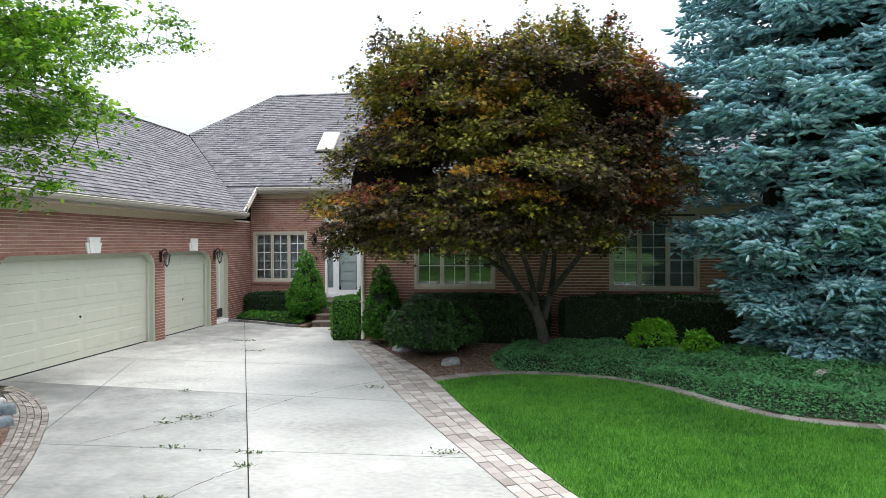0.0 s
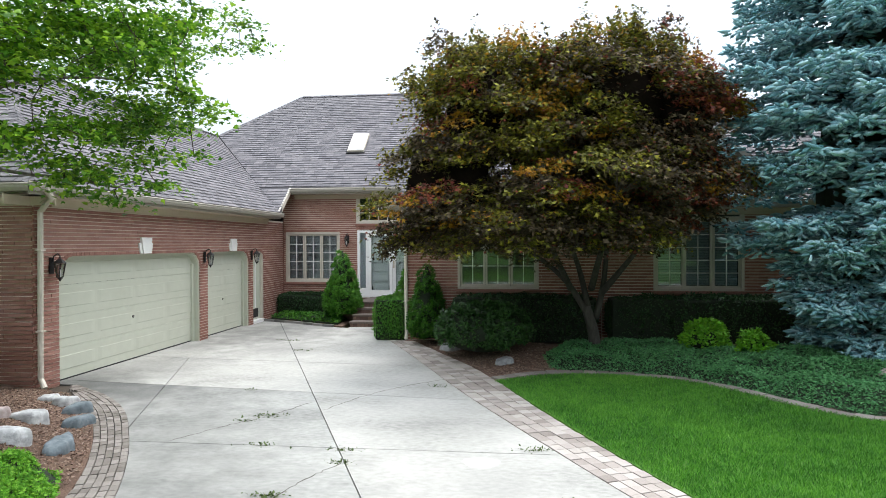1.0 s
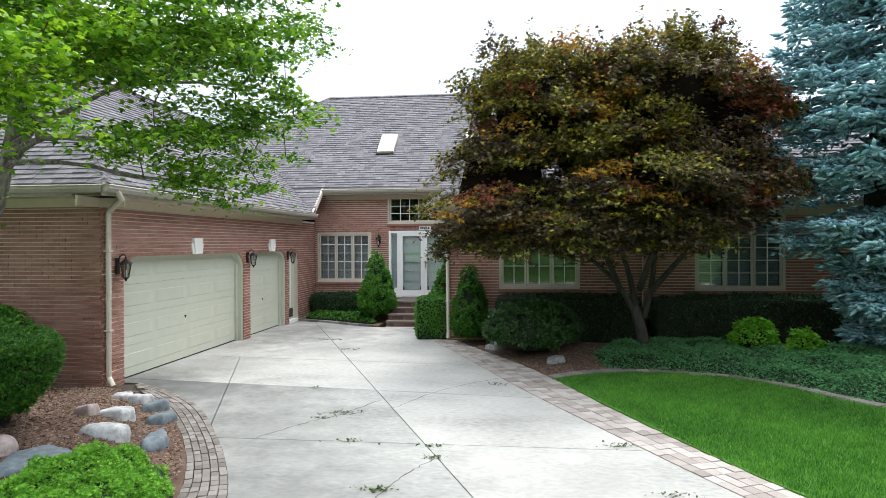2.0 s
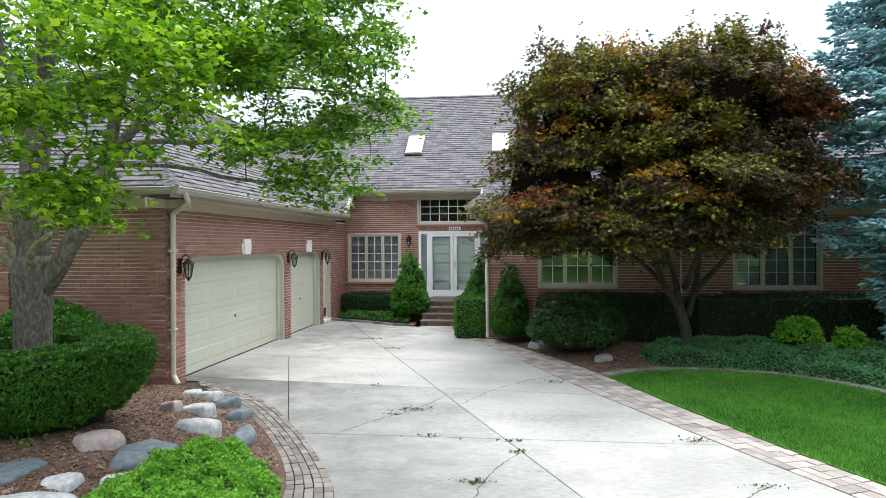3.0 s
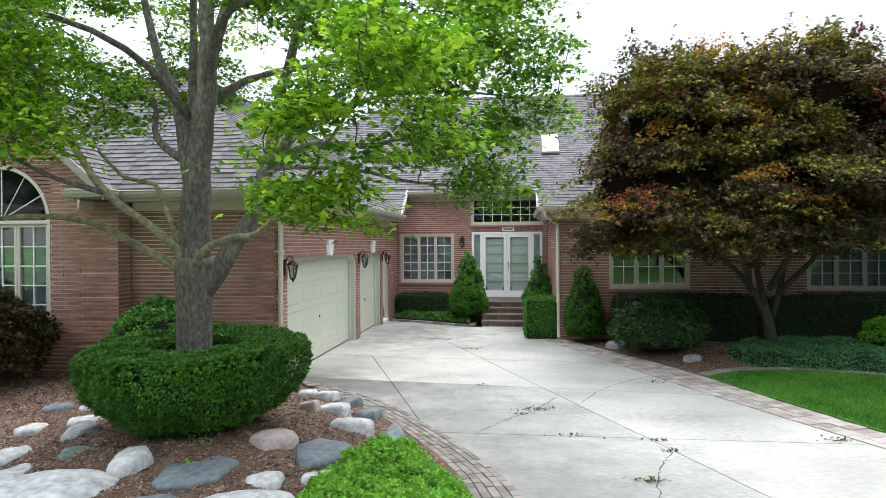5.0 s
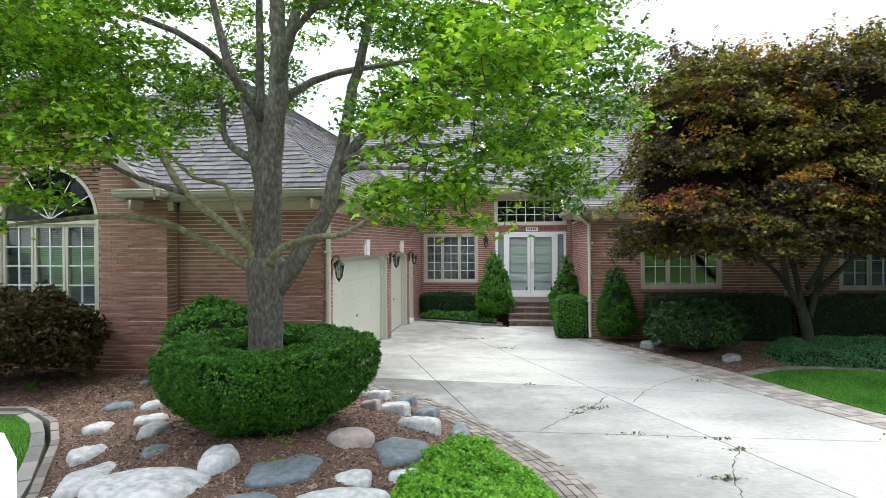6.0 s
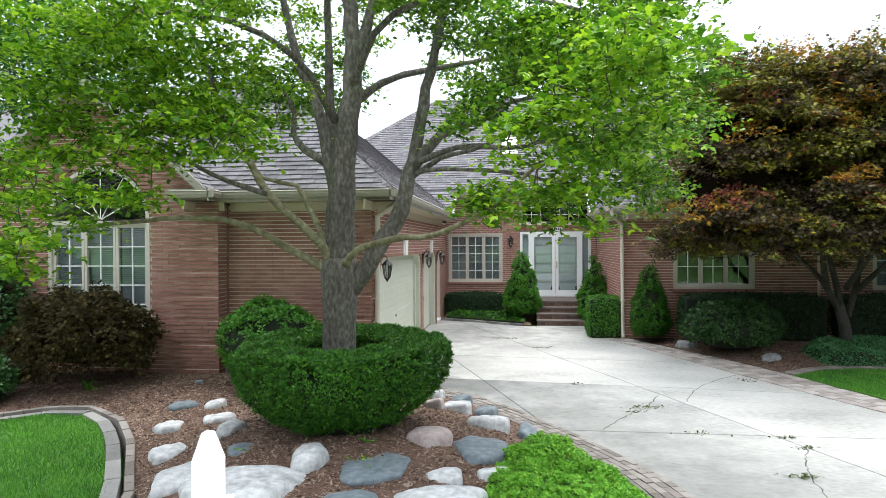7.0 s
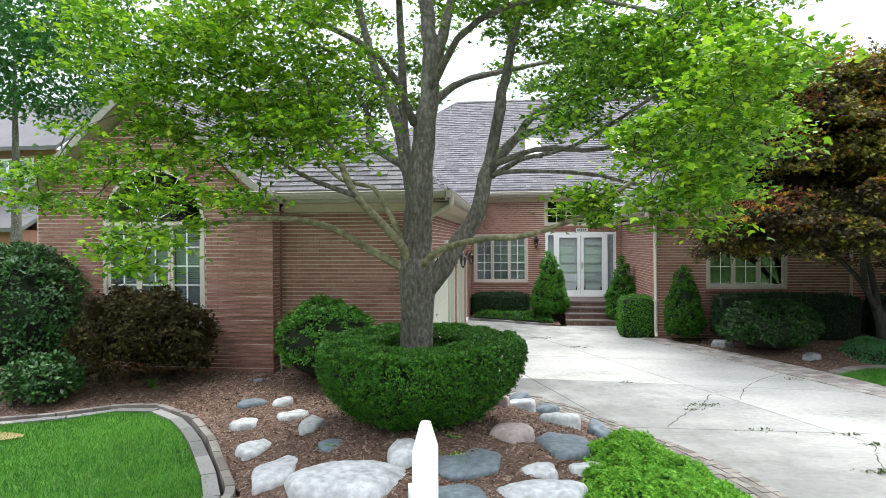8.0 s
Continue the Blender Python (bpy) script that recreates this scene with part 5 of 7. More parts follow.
# ---- plants: shells of leaves round a near-black core that imitates inner shade ----
def shell(kind, n, **k):
    """n places and outward directions on a clipped shrub's surface, about its base."""
    if kind == "ellipsoid":
        d = unit(rng.normal(0, 1, (n, 3)))
        d[:, 2] = np.where(d[:, 2] < -0.55, -d[:, 2], d[:, 2])
        r = np.array([k["rx"], k["ry"], k["h"] / 2])
        p = d * r + np.array([0, 0, k["h"] / 2])
        return p, unit(d / r)
    if kind == "cone":
        t = 1 - np.sqrt(rng.random(n))
        a = rng.random(n) * 2 * math.pi
        prof = (1 - t) ** k.get("power", 0.85) * np.minimum(1, 0.62 + t * 3.2) * (1 + 0.05 * np.sin(13 * t + 3 * a))
        r = k["r"] * prof + 0.015
        p = np.stack([r * np.cos(a), r * np.sin(a), k["z0"] + t * (k["h"] - k["z0"])], 1)
        return p, unit(np.stack([np.cos(a), np.sin(a), np.full(n, 0.45)], 1))
    if kind == "box":
        x, y, h, b = k["rx"], k["ry"], k["h"], 6.0
        d = unit(rng.normal(0, 1, (n, 3)) * np.array([1 / 1, 1, 1]))
        d[:, 2] = np.where(d[:, 2] < -0.8, -d[:, 2], d[:, 2])
        m = (np.abs(d) ** b).sum(1, keepdims=True) ** (1 / b)
        q = d / m
        nr = unit(np.sign(q) * np.abs(q) ** (b - 1))
        return q * np.array([x, y, h / 2]) + np.array([0, 0, h / 2]), nr
    if kind == "ring":
        a = rng.random(n) * 2 * math.pi
        s = rng.random(n)
        wob = 1 + 0.035 * np.sin(3 * a + 1) + 0.025 * np.sin(7 * a)
        R, r0, h, z0 = k["R"] * wob, k["r0"], k["h"], k["z0"]
        p, nr = np.zeros((n, 3)), np.zeros((n, 3))
        c, sn = np.cos(a), np.sin(a)
        top, out = s < 0.45, (s >= 0.45) & (s < 0.9)
        inn = s >= 0.9
        rt = np.sqrt(r0 ** 2 + rng.random(n) * ((R - 0.04) ** 2 - r0 ** 2))
        edge = (rt - r0) / (R - r0)
        zt = h - 0.09 * np.clip((edge - 0.84) / 0.16, 0, 1) ** 2 - 0.05 * np.clip((0.2 - edge) / 0.2, 0, 1)
        u = rng.random(n)
        # undercut: narrow at the foot, widest just below the flat top
        ro = R * (0.66 + 0.34 * np.sin(np.clip(u * 1.2, 0, 1) * math.pi / 2))
        zo = z0 + u * (h - 0.06 - z0)
        rad = np.where(top, rt, np.where(out, ro, r0))
        z = np.where(top, zt, np.where(out, zo, z0 + u * (h - z0 - 0.05)))
        z = z + 0.03 * np.sin(5 * c * rad * 2) * np.cos(4 * sn * rad * 2)
        p[:] = np.stack([rad * c, rad * sn, z], 1)
        nr[:] = np.where(top[:, None], np.stack([0.25 * c, 0.25 * sn, np.ones(n)], 1), np.where(out[:, None], np.stack([c, sn, np.full(n, 0.25)], 1), np.stack([-c, -sn, np.full(n, 0.3)], 1)))
        return p, unit(nr)


def lathe(prof, seg=28, wob=0.04, seed=0):
    rnd = random.Random(seed)
    ph = rnd.random() * 6
    v, f = [], []
    for r, z in prof:
        for k in range(seg):
            a = 2 * math.pi * k / seg
            q = r * (1 + wob * math.sin(3 * a + ph) + wob * 0.6 * math.sin(5 * a + 7 * z))
            v.append((q * math.cos(a), q * math.sin(a), z))
    for i in range(len(prof) - 1):
        for k in range(seg):
            k2 = (k + 1) % seg
            f.append((i * seg + k, i * seg + k2, (i + 1) * seg + k2, (i + 1) * seg + k))
    f.append(tuple(reversed(range(seg))))
    f.append(tuple((len(prof) - 1) * seg + k for k in range(seg)))
    return v, f


def lumps(p, scale, amount):
    """Uneven growth: pushes places in and out by slow noise."""
    return np.array([noise.noise(Vector(q) * scale) for q in p])[:, None] * amount


def shrub(name, at, kind, count, size, leaf, mat, label, core=CORE, shape=(OVAL, OVAL_T), group="", lump=0.05, jitter=0.6, depth=0.06, along_up=False, **k):
    root = thing(name, at, label, "shrub", group)
    tuft = k.pop("tuft", 0)
    if tuft:
        # sprays: tufts of sprigs fanning out from one place
        per = k.pop("per", 20)
        c, cn = shell(kind, count // per, **k)
        c = c + cn * (lumps(c + np.array(at), 2.6, lump) + lumps(c + np.array(at), 8.0, lump * 0.7)) - cn * tuft * 0.6
        c, cn = np.repeat(c, per, 0), np.repeat(cn, per, 0)
        way = unit(cn * 0.9 + np.array([0, 0, 0.35]) + rng.normal(0, 0.6, c.shape))
        p = c + way * tuft * rng.uniform(0.2, 1.0, (len(c), 1))
        side_n = unit(cn + np.array([0, 0, 0.5]) - way * np.sum(cn * way, 1, keepdims=True) + rng.normal(0, 0.2, c.shape))
        scatter("foliage", shape[0], shape[1], p, side_n, size * rng.uniform(0.7, 1.25, len(p)), mat, root, along=way, jitter=0.35)
        count = 0
    p, nr = shell(kind, max(count, 1), **k)
    count = max(count, 1)
    p = p + nr * (lumps(p + np.array(at), 3.0, lump) + lumps(p + np.array(at), 9.0, lump * 0.6)) - nr * (rng.random((count, 1)) ** 1.5 * depth)
    along = nr * 0.6 + np.array([0, 0, 0.8]) if along_up else None
    if not tuft:
        scatter("foliage", shape[0], shape[1], p, nr, size * rng.uniform(0.7, 1.25, count), mat, root, along=along, jitter=jitter)
    # the core is a solid whose near-black colour imitates shade among twigs
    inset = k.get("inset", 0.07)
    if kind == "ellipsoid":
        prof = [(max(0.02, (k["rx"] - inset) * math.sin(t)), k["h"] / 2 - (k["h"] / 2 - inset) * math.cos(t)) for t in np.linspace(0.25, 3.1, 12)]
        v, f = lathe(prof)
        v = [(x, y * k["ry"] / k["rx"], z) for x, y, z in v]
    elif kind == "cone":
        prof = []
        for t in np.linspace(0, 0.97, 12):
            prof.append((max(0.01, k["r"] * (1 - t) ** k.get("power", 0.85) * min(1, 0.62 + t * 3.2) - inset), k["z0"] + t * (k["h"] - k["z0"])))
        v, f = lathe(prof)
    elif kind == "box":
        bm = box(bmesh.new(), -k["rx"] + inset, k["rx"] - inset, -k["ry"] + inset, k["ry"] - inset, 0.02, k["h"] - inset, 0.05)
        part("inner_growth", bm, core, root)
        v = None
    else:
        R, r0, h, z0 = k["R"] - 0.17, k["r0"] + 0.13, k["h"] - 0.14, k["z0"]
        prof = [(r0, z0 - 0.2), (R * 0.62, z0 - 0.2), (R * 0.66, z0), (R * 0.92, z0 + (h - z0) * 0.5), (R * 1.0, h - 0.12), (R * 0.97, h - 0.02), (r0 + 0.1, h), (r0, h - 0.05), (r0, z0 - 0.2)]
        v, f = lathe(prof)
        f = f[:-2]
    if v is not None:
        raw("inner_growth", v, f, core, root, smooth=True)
    if kind == "ring":
        # the shorn top: short shoots lying close
        a, t = rng.random(17000) * 2 * math.pi, rng.random(17000)
        rr = np.sqrt((k["r0"] + 0.03) ** 2 + t * ((k["R"] - 0.03) ** 2 - (k["r0"] + 0.03) ** 2)) * (1 + 0.035 * np.sin(3 * a + 1))
        zt = k["h"] - 0.015 - 0.07 * np.clip((rr / k["R"] - 0.88) / 0.12, 0, 1) ** 2 + 0.02 * np.sin(9 * rr * np.cos(a)) * np.cos(8 * rr * np.sin(a))
        p = np.stack([rr * np.cos(a), rr * np.sin(a), zt + rng.uniform(-0.02, 0.015, len(a))], 1)
        scatter("shorn_top", shape[0], shape[1], p, np.tile((0, 0, 1.0), (len(p), 1)), size * rng.uniform(0.8, 1.3, len(p)), mat, root, jitter=0.55)
        p, nr = shell(kind, 30000, **k)
        p = p - nr * rng.uniform(0.0, 0.05, (len(p), 1))
        scatter("shorn_face", shape[0], shape[1], p, nr, size * rng.uniform(0.8, 1.3, len(p)), mat, root, along=nr * 0.4 + np.array([0, 0, 0.9]), jitter=0.5)
    return root


# dwarf conical evergreens at the entrance
shrub("conical_evergreen", (-6.45, 18.45, 0.14), "cone", 14000, 0.07, OVAL, LEAF_BOX, "bright green conical dwarf spruce beside the steps", shape=(SPRIG, SPRIG_T), group="conical evergreens", r=0.60, h=2.06, z0=0.16, power=0.7, lump=0.07, tuft=0.09, per=20, along_up=True)
shrub("conical_evergreen", (-4.35, 18.05, 0.05), "cone", 10000, 0.07, OVAL, LEAF_BOX, "green conical dwarf spruce behind clipped boxwood", shape=(SPRIG, SPRIG_T), group="conical evergreens", r=0.52, h=1.98, z0=0.1, power=0.7, lump=0.07, tuft=0.09, per=20, along_up=True)
shrub("clipped_evergreen", (-3.42, 14.72, 0.12), "cone", 13000, 0.055, OVAL, LEAF_YEW, "dark green egg-shaped evergreen at the brick corner", shape=(SPRIG, SPRIG_T), r=0.48, h=1.76, z0=0.06, power=0.55, lump=0.06, tuft=0.07, per=20, along_up=True)
shrub("boxwood_cube", (-4.38, 15.64, -0.02), "box", 9000, 0.045, OVAL, LEAF_BOX, "squarely clipped light green boxwood beside the driveway", rx=0.45, ry=0.46, h=1.06, lump=0.04, jitter=0.8)
shrub("round_shrub", (-2.05, 13.12, 0.06), "ellipsoid", 13000, 0.06, OVAL, LEAF_MID, "dark green rounded shrub beside the paver edge", rx=0.96, ry=0.83, h=1.06, lump=0.10, tuft=0.09, per=16, jitter=0.8)
shrub("clipped_hedge", (-1.2, 14.45, 0.15), "box", 9000, 0.06, OVAL, LEAF_DARK, "dark clipped hedge under the shaded window", rx=1.6, ry=0.42, h=1.05, lump=0.06, jitter=0.8, group="wing hedges")
shrub("clipped_hedge", (3.1, 14.3, 0.2), "box", 13000, 0.06, OVAL, LEAF_DARK, "dark clipped hedge in deep shade by the bay", rx=2.5, ry=0.45, h=1.0, lump=0.06, jitter=0.8, group="wing hedges")
shrub("golden_shrub", (2.2, 12.65, 0.2), "ellipsoid", 3600, 0.07, OVAL, LEAF_GOLD, "small yellow-green rounded shrub in the ground cover", rx=0.37, ry=0.36, h=0.64, lump=0.14, tuft=0.10, per=14, jitter=0.8, depth=0.12, group="golden shrubs")
shrub("golden_shrub", (2.95, 12.15, 0.2), "ellipsoid", 2000, 0.07, OVAL, LEAF_GOLD, "smaller sparse yellow-green shrub under the spruce", rx=0.24, ry=0.24, h=0.54, lump=0.14, tuft=0.10, per=14, jitter=0.9, depth=0.14, group="golden shrubs")
shrub("rounded_boxwood", (-10.45, 8.55, 0.22), "ellipsoid", 8500, 0.055, OVAL, LEAF_BOX, "rounded green boxwood against the brick wall", rx=0.80, ry=0.68, h=1.30, lump=0.08, tuft=0.07, per=16, jitter=0.8)
yew = shrub("yew_ring", (-8.58, 6.0, 0.38), "ring", 56000, 0.036, OVAL, LEAF_YEW, "flat-topped clipped yew ring round the maple trunk", shape=(SPRIG, SPRIG_T), R=1.19, r0=0.50, h=0.92, z0=0.12, lump=0.02, tuft=0.045, per=16, along_up=True, jitter=0.5)
yew.rotation_euler.x = 0.04
shrub("entry_hedge", (-8.0, 19.95, 0.1), "box", 5000, 0.06, OVAL, LEAF_DARK, "low dark clipped hedge under the entrance window", rx=0.95, ry=0.33, h=0.68, lump=0.05, jitter=0.8)
shrub("side_shrub", (-15.7, 8.25, 0.1), "ellipsoid", 12000, 0.075, OVAL, LEAF_MID, "tall leafy green shrub at the end of the gable wall", rx=1.15, ry=0.8, h=2.3, lump=0.18, tuft=0.16, per=16, jitter=0.9, depth=0.15, inset=0.3)
shrub("laceleaf_maple", (-13.25, 8.1, 0.2), "ellipsoid", 16000, 0.08, OVAL, LEAF_LACE, "low weeping laceleaf maple with dark bronze leaves", core=CORE_RED, shape=(FINE, FINE_T), rx=1.0, ry=0.8, h=1.42, lump=0.28, tuft=0.2, per=24, jitter=0.9, depth=0.14, inset=0.36)


# ---- ground covers ----
def cover(name, poly, ground_at, height, count, size, mat, label, shape=(SPRIG, SPRIG_T), spiky=0.4, clump=0.0):
    root = thing(name, (0, 0, 0), label, "ground cover", kind="stuff")

    def top(x, y):
        e = smooth(edge_distance(poly, x, y) / 0.35)
        return ground_at(x, y) + height * e * (0.75 + 0.45 * noise.noise(Vector((x * 1.7, y * 1.7, 3)))) - 0.01 + clump * (noise.noise(Vector((x * 6, y * 6, 5))) + 0.7 * noise.noise(Vector((x * 13, y * 13, 9))))

    # a sheet below the leaves, coloured as the shade between them
    patch("shade_underlay", poly, top, 0.14, CORE, root)
    xy = fill_points(poly, count)
    z = np.array([top(x, y) for x, y in xy])
    p = np.column_stack([xy, z + rng.uniform(-0.02, 0.05, count)])
    scatter("foliage", shape[0], shape[1], p, np.tile((0, 0, 1.0), (count, 1)), size * rng.uniform(0.6, 1.3, count), mat, root, jitter=spiky)
    return root


COVER_R = [(-0.75, 11.95), (-0.2, 11.72), (0.3, 11.72), (1.4, 11.33), (2.15, 10.6), (2.7, 9.75), (3.25, 9.15), (4.3, 8.9), (6.0, 9.0), (6.0, 11.0), (4.2, 12.2), (2.6, 12.9), (1.0, 13.5), (-0.3, 13.4), (-0.85, 12.7)]
cover("ground_cover", COVER_R, bed_right, 0.24, 64000, 0.052, LEAF_COVER, "blue-green spreading ground cover under the maple", (SPRIG, SPRIG_T), 0.5, 0.03)
JUNIPER = [(-6.72, 5.55), (-6.3, 5.95), (-5.92, 5.95), (-5.52, 5.35), (-5.25, 4.5), (-5.08, 3.8), (-5.5, 2.9), (-6.6, 2.7), (-7.0, 3.4), (-6.85, 4.4)]
cover("golden_juniper", JUNIPER, bed_left, 0.25, 60000, 0.040, LEAF_LIME, "bright lime green spreading juniper beside the pavers", (SPRIG, SPRIG_T), 0.7, 0.085)
ENTRY_COVER = [(-8.8, 18.85), (-7.86, 18.45), (-6.7, 17.8), (-6.4, 17.7), (-6.4, 19.6), (-8.85, 19.7)]
cover("entry_ground_cover", ENTRY_COVER, lambda x, y: 0.1, 0.16, 6000, 0.07, LEAF_YEW, "low green ground cover in the entrance bed", (OVAL, OVAL_T), 0.6)


# ---- the large maple beside the driveway ----
def maple():
    base = Vector((-8.6, 5.95, 0.35))
    root = thing("maple_tree", base, "mature maple with grey forked trunk and light green leaves", "tree")

    def limb(pts, r0, r1, n=12, sides=9, name="limb", bark=BARK):
        p = [q - base for q in curve_points(pts, n)]
        p = [p[0]] + [q + Vector((random.uniform(-1, 1), random.uniform(-1, 1), random.uniform(-1, 1))) * r0 * 0.12 for q in p[1:]]
        geo = ([], [])
        tube(geo, p, [(r0 + (r1 - r0) * (i / (n - 1)) ** 0.8) * random.uniform(0.94, 1.06) for i in range(n)], sides)
        raw(name, *geo, bark, root, smooth=True)
        return p

    # the trunk swells where it forks
    geo = ([], [])
    stem = curve_points([(-8.6, 5.95, 0.2), (-8.6, 5.95, 0.9), (-8.59, 5.95, 1.5), (-8.58, 5.95, 1.95), (-8.58, 5.95, 2.25)], 11)
    tube(geo, [q - base for q in stem], [0.27, 0.225, 0.205, 0.195, 0.19, 0.19, 0.195, 0.205, 0.22, 0.225, 0.19], 16)
    raw("trunk", *geo, BARK, root, smooth=True)
    limbs = [
        limb([(-8.6, 5.95, 2.1), (-8.59, 5.95, 2.61), (-8.52, 5.95, 3.26), (-8.46, 5.95, 3.9), (-8.4, 5.95, 4.5), (-8.44, 6.0, 4.9), (-8.5, 6.05, 5.6), (-8.5, 6.1, 7.2)], 0.19, 0.06, 18, 13),
        limb([(-8.42, 5.95, 4.35), (-8.33, 5.97, 4.65), (-8.26, 6.0, 4.92), (-8.1, 6.15, 5.6), (-7.8, 6.3, 6.8)], 0.10, 0.03, 10),
        limb([(-8.62, 6.02, 2.75), (-8.7, 6.12, 3.1), (-8.78, 6.3, 3.64), (-8.82, 6.4, 4.34), (-8.86, 6.5, 5.1), (-8.95, 6.7, 6.4)], 0.085, 0.035, 12),
        limb([(-8.6, 5.97, 2.95), (-8.68, 6.02, 3.25), (-8.8, 6.1, 3.74), (-8.99, 6.2, 4.23), (-9.13, 6.2, 4.57), (-9.25, 6.2, 5.0), (-9.5, 6.2, 6.0)], 0.095, 0.035, 13),
        limb([(-8.66, 6.05, 3.2), (-8.8, 6.12, 3.36), (-9.06, 6.2, 3.53), (-9.23, 6.25, 3.74), (-9.24, 6.3, 3.99), (-9.45, 6.35, 4.4)], 0.06, 0.025, 11),
        limb([(-8.66, 5.88, 2.1), (-8.85, 5.88, 2.2), (-9.09, 5.85, 2.33), (-9.44, 5.75, 2.55), (-9.82, 5.7, 2.68), (-10.24, 5.62, 2.71), (-10.6, 5.45, 2.68), (-11.1, 5.1, 2.6)], 0.06, 0.02, 16, bark=LICHEN_BARK),
        limb([(-8.65, 5.86, 2.2), (-8.72, 5.78, 2.36), (-8.83, 5.6, 2.55), (-9.01, 5.3, 2.78), (-9.14, 5.1, 3.0), (-9.2, 4.95, 3.22), (-9.3, 4.85, 3.43), (-9.45, 4.8, 3.54), (-9.75, 4.7, 3.55), (-10.2, 4.6, 3.52)], 0.062, 0.018, 18, bark=LICHEN_BARK),
        limb([(-8.72, 5.88, 2.4), (-8.82, 5.92, 2.62), (-8.97, 6.0, 2.85), (-9.14, 6.1, 3.09), (-9.52, 6.1, 3.18), (-9.9, 6.2, 3.5)], 0.045, 0.018, 11, bark=LICHEN_BARK),
        limb([(-9.1, 5.12, 2.92), (-9.43, 4.9, 3.04), (-9.73, 4.8, 3.2), (-10.08, 4.7, 3.42), (-10.6, 4.5, 3.5)], 0.03, 0.012, 9),
        limb([(-9.36, 4.82, 3.5), (-9.42, 4.7, 3.78), (-9.45, 4.6, 4.08), (-9.6, 4.4, 4.5)], 0.03, 0.014, 8),
        limb([(-8.52, 5.85, 2.12), (-8.37, 5.66, 2.28), (-8.15, 5.5, 2.39), (-7.79, 5.2, 2.46), (-7.38, 4.75, 2.48), (-7.03, 4.3, 2.58), (-6.77, 4.0, 2.7), (-6.4, 3.6, 3.0)], 0.05, 0.016, 16, bark=LICHEN_BARK),
        limb([(-8.5, 5.95, 1.85), (-8.3, 5.95, 2.12), (-8.1, 5.95, 2.42), (-7.91, 6.0, 2.74), (-7.82, 6.04, 3.12), (-7.72, 6.04, 3.44), (-7.65, 6.04, 3.83), (-7.59, 6.1, 4.22), (-7.5, 6.2, 4.65), (-7.3, 6.3, 5.6)], 0.125, 0.045, 18, 11),
        limb([(-7.76, 6.04, 3.25), (-7.6, 6.02, 3.45), (-7.42, 6.0, 3.62), (-7.29, 6.0, 3.84), (-6.97, 6.0, 3.99), (-6.66, 5.9, 4.14), (-6.0, 5.8, 4.4)], 0.075, 0.02, 12),
        limb([(-7.78, 6.04, 3.15), (-7.5, 5.9, 3.3), (-7.34, 5.8, 3.36), (-6.95, 5.5, 3.4), (-6.6, 4.9, 3.5), (-6.2, 4.2, 3.7)], 0.035, 0.014, 10),
        limb([(-7.75, 6.0, 3.3), (-7.4, 5.9, 3.42), (-7.09, 5.9, 3.48), (-6.53, 5.9, 3.45), (-6.29, 6.2, 3.56), (-6.03, 6.5, 3.63), (-5.78, 6.8, 3.73), (-5.3, 6.6, 3.87)], 0.04, 0.012, 14),
        limb([(-7.7, 6.0, 3.2), (-7.43, 5.8, 3.22), (-6.65, 5.7, 3.17), (-6.17, 5.7, 3.04), (-5.7, 5.8, 3.0), (-5.2, 5.8, 2.9)], 0.03, 0.01, 10),
        limb([(-7.4, 6.0, 3.62), (-7.0, 6.05, 3.8), (-6.52, 6.1, 4.02), (-5.78, 6.2, 4.08), (-5.0, 6.0, 3.95)], 0.035, 0.01, 10),
        limb([(-8.45, 6.0, 4.0), (-8.1, 6.8, 4.5), (-7.2, 8.0, 5.0), (-6.3, 8.9, 5.4)], 0.06, 0.02, 9),
        limb([(-8.6, 5.9, 3.8), (-8.8, 5.2, 4.3), (-9.3, 4.5, 4.5), (-10.3, 4.2, 4.5)], 0.05, 0.016, 9),
        limb([(-8.4, 5.9, 4.2), (-7.9, 5.3, 4.7), (-7.0, 4.9, 4.8), (-5.9, 4.8, 4.5)], 0.05, 0.016, 9),
    ]
    start = np.array([tuple(q) for l in limbs for q in l[3:]])
    wood, grown = np.zeros((len(start) + 6000, 3)), len(start)
    wood[:grown] = start
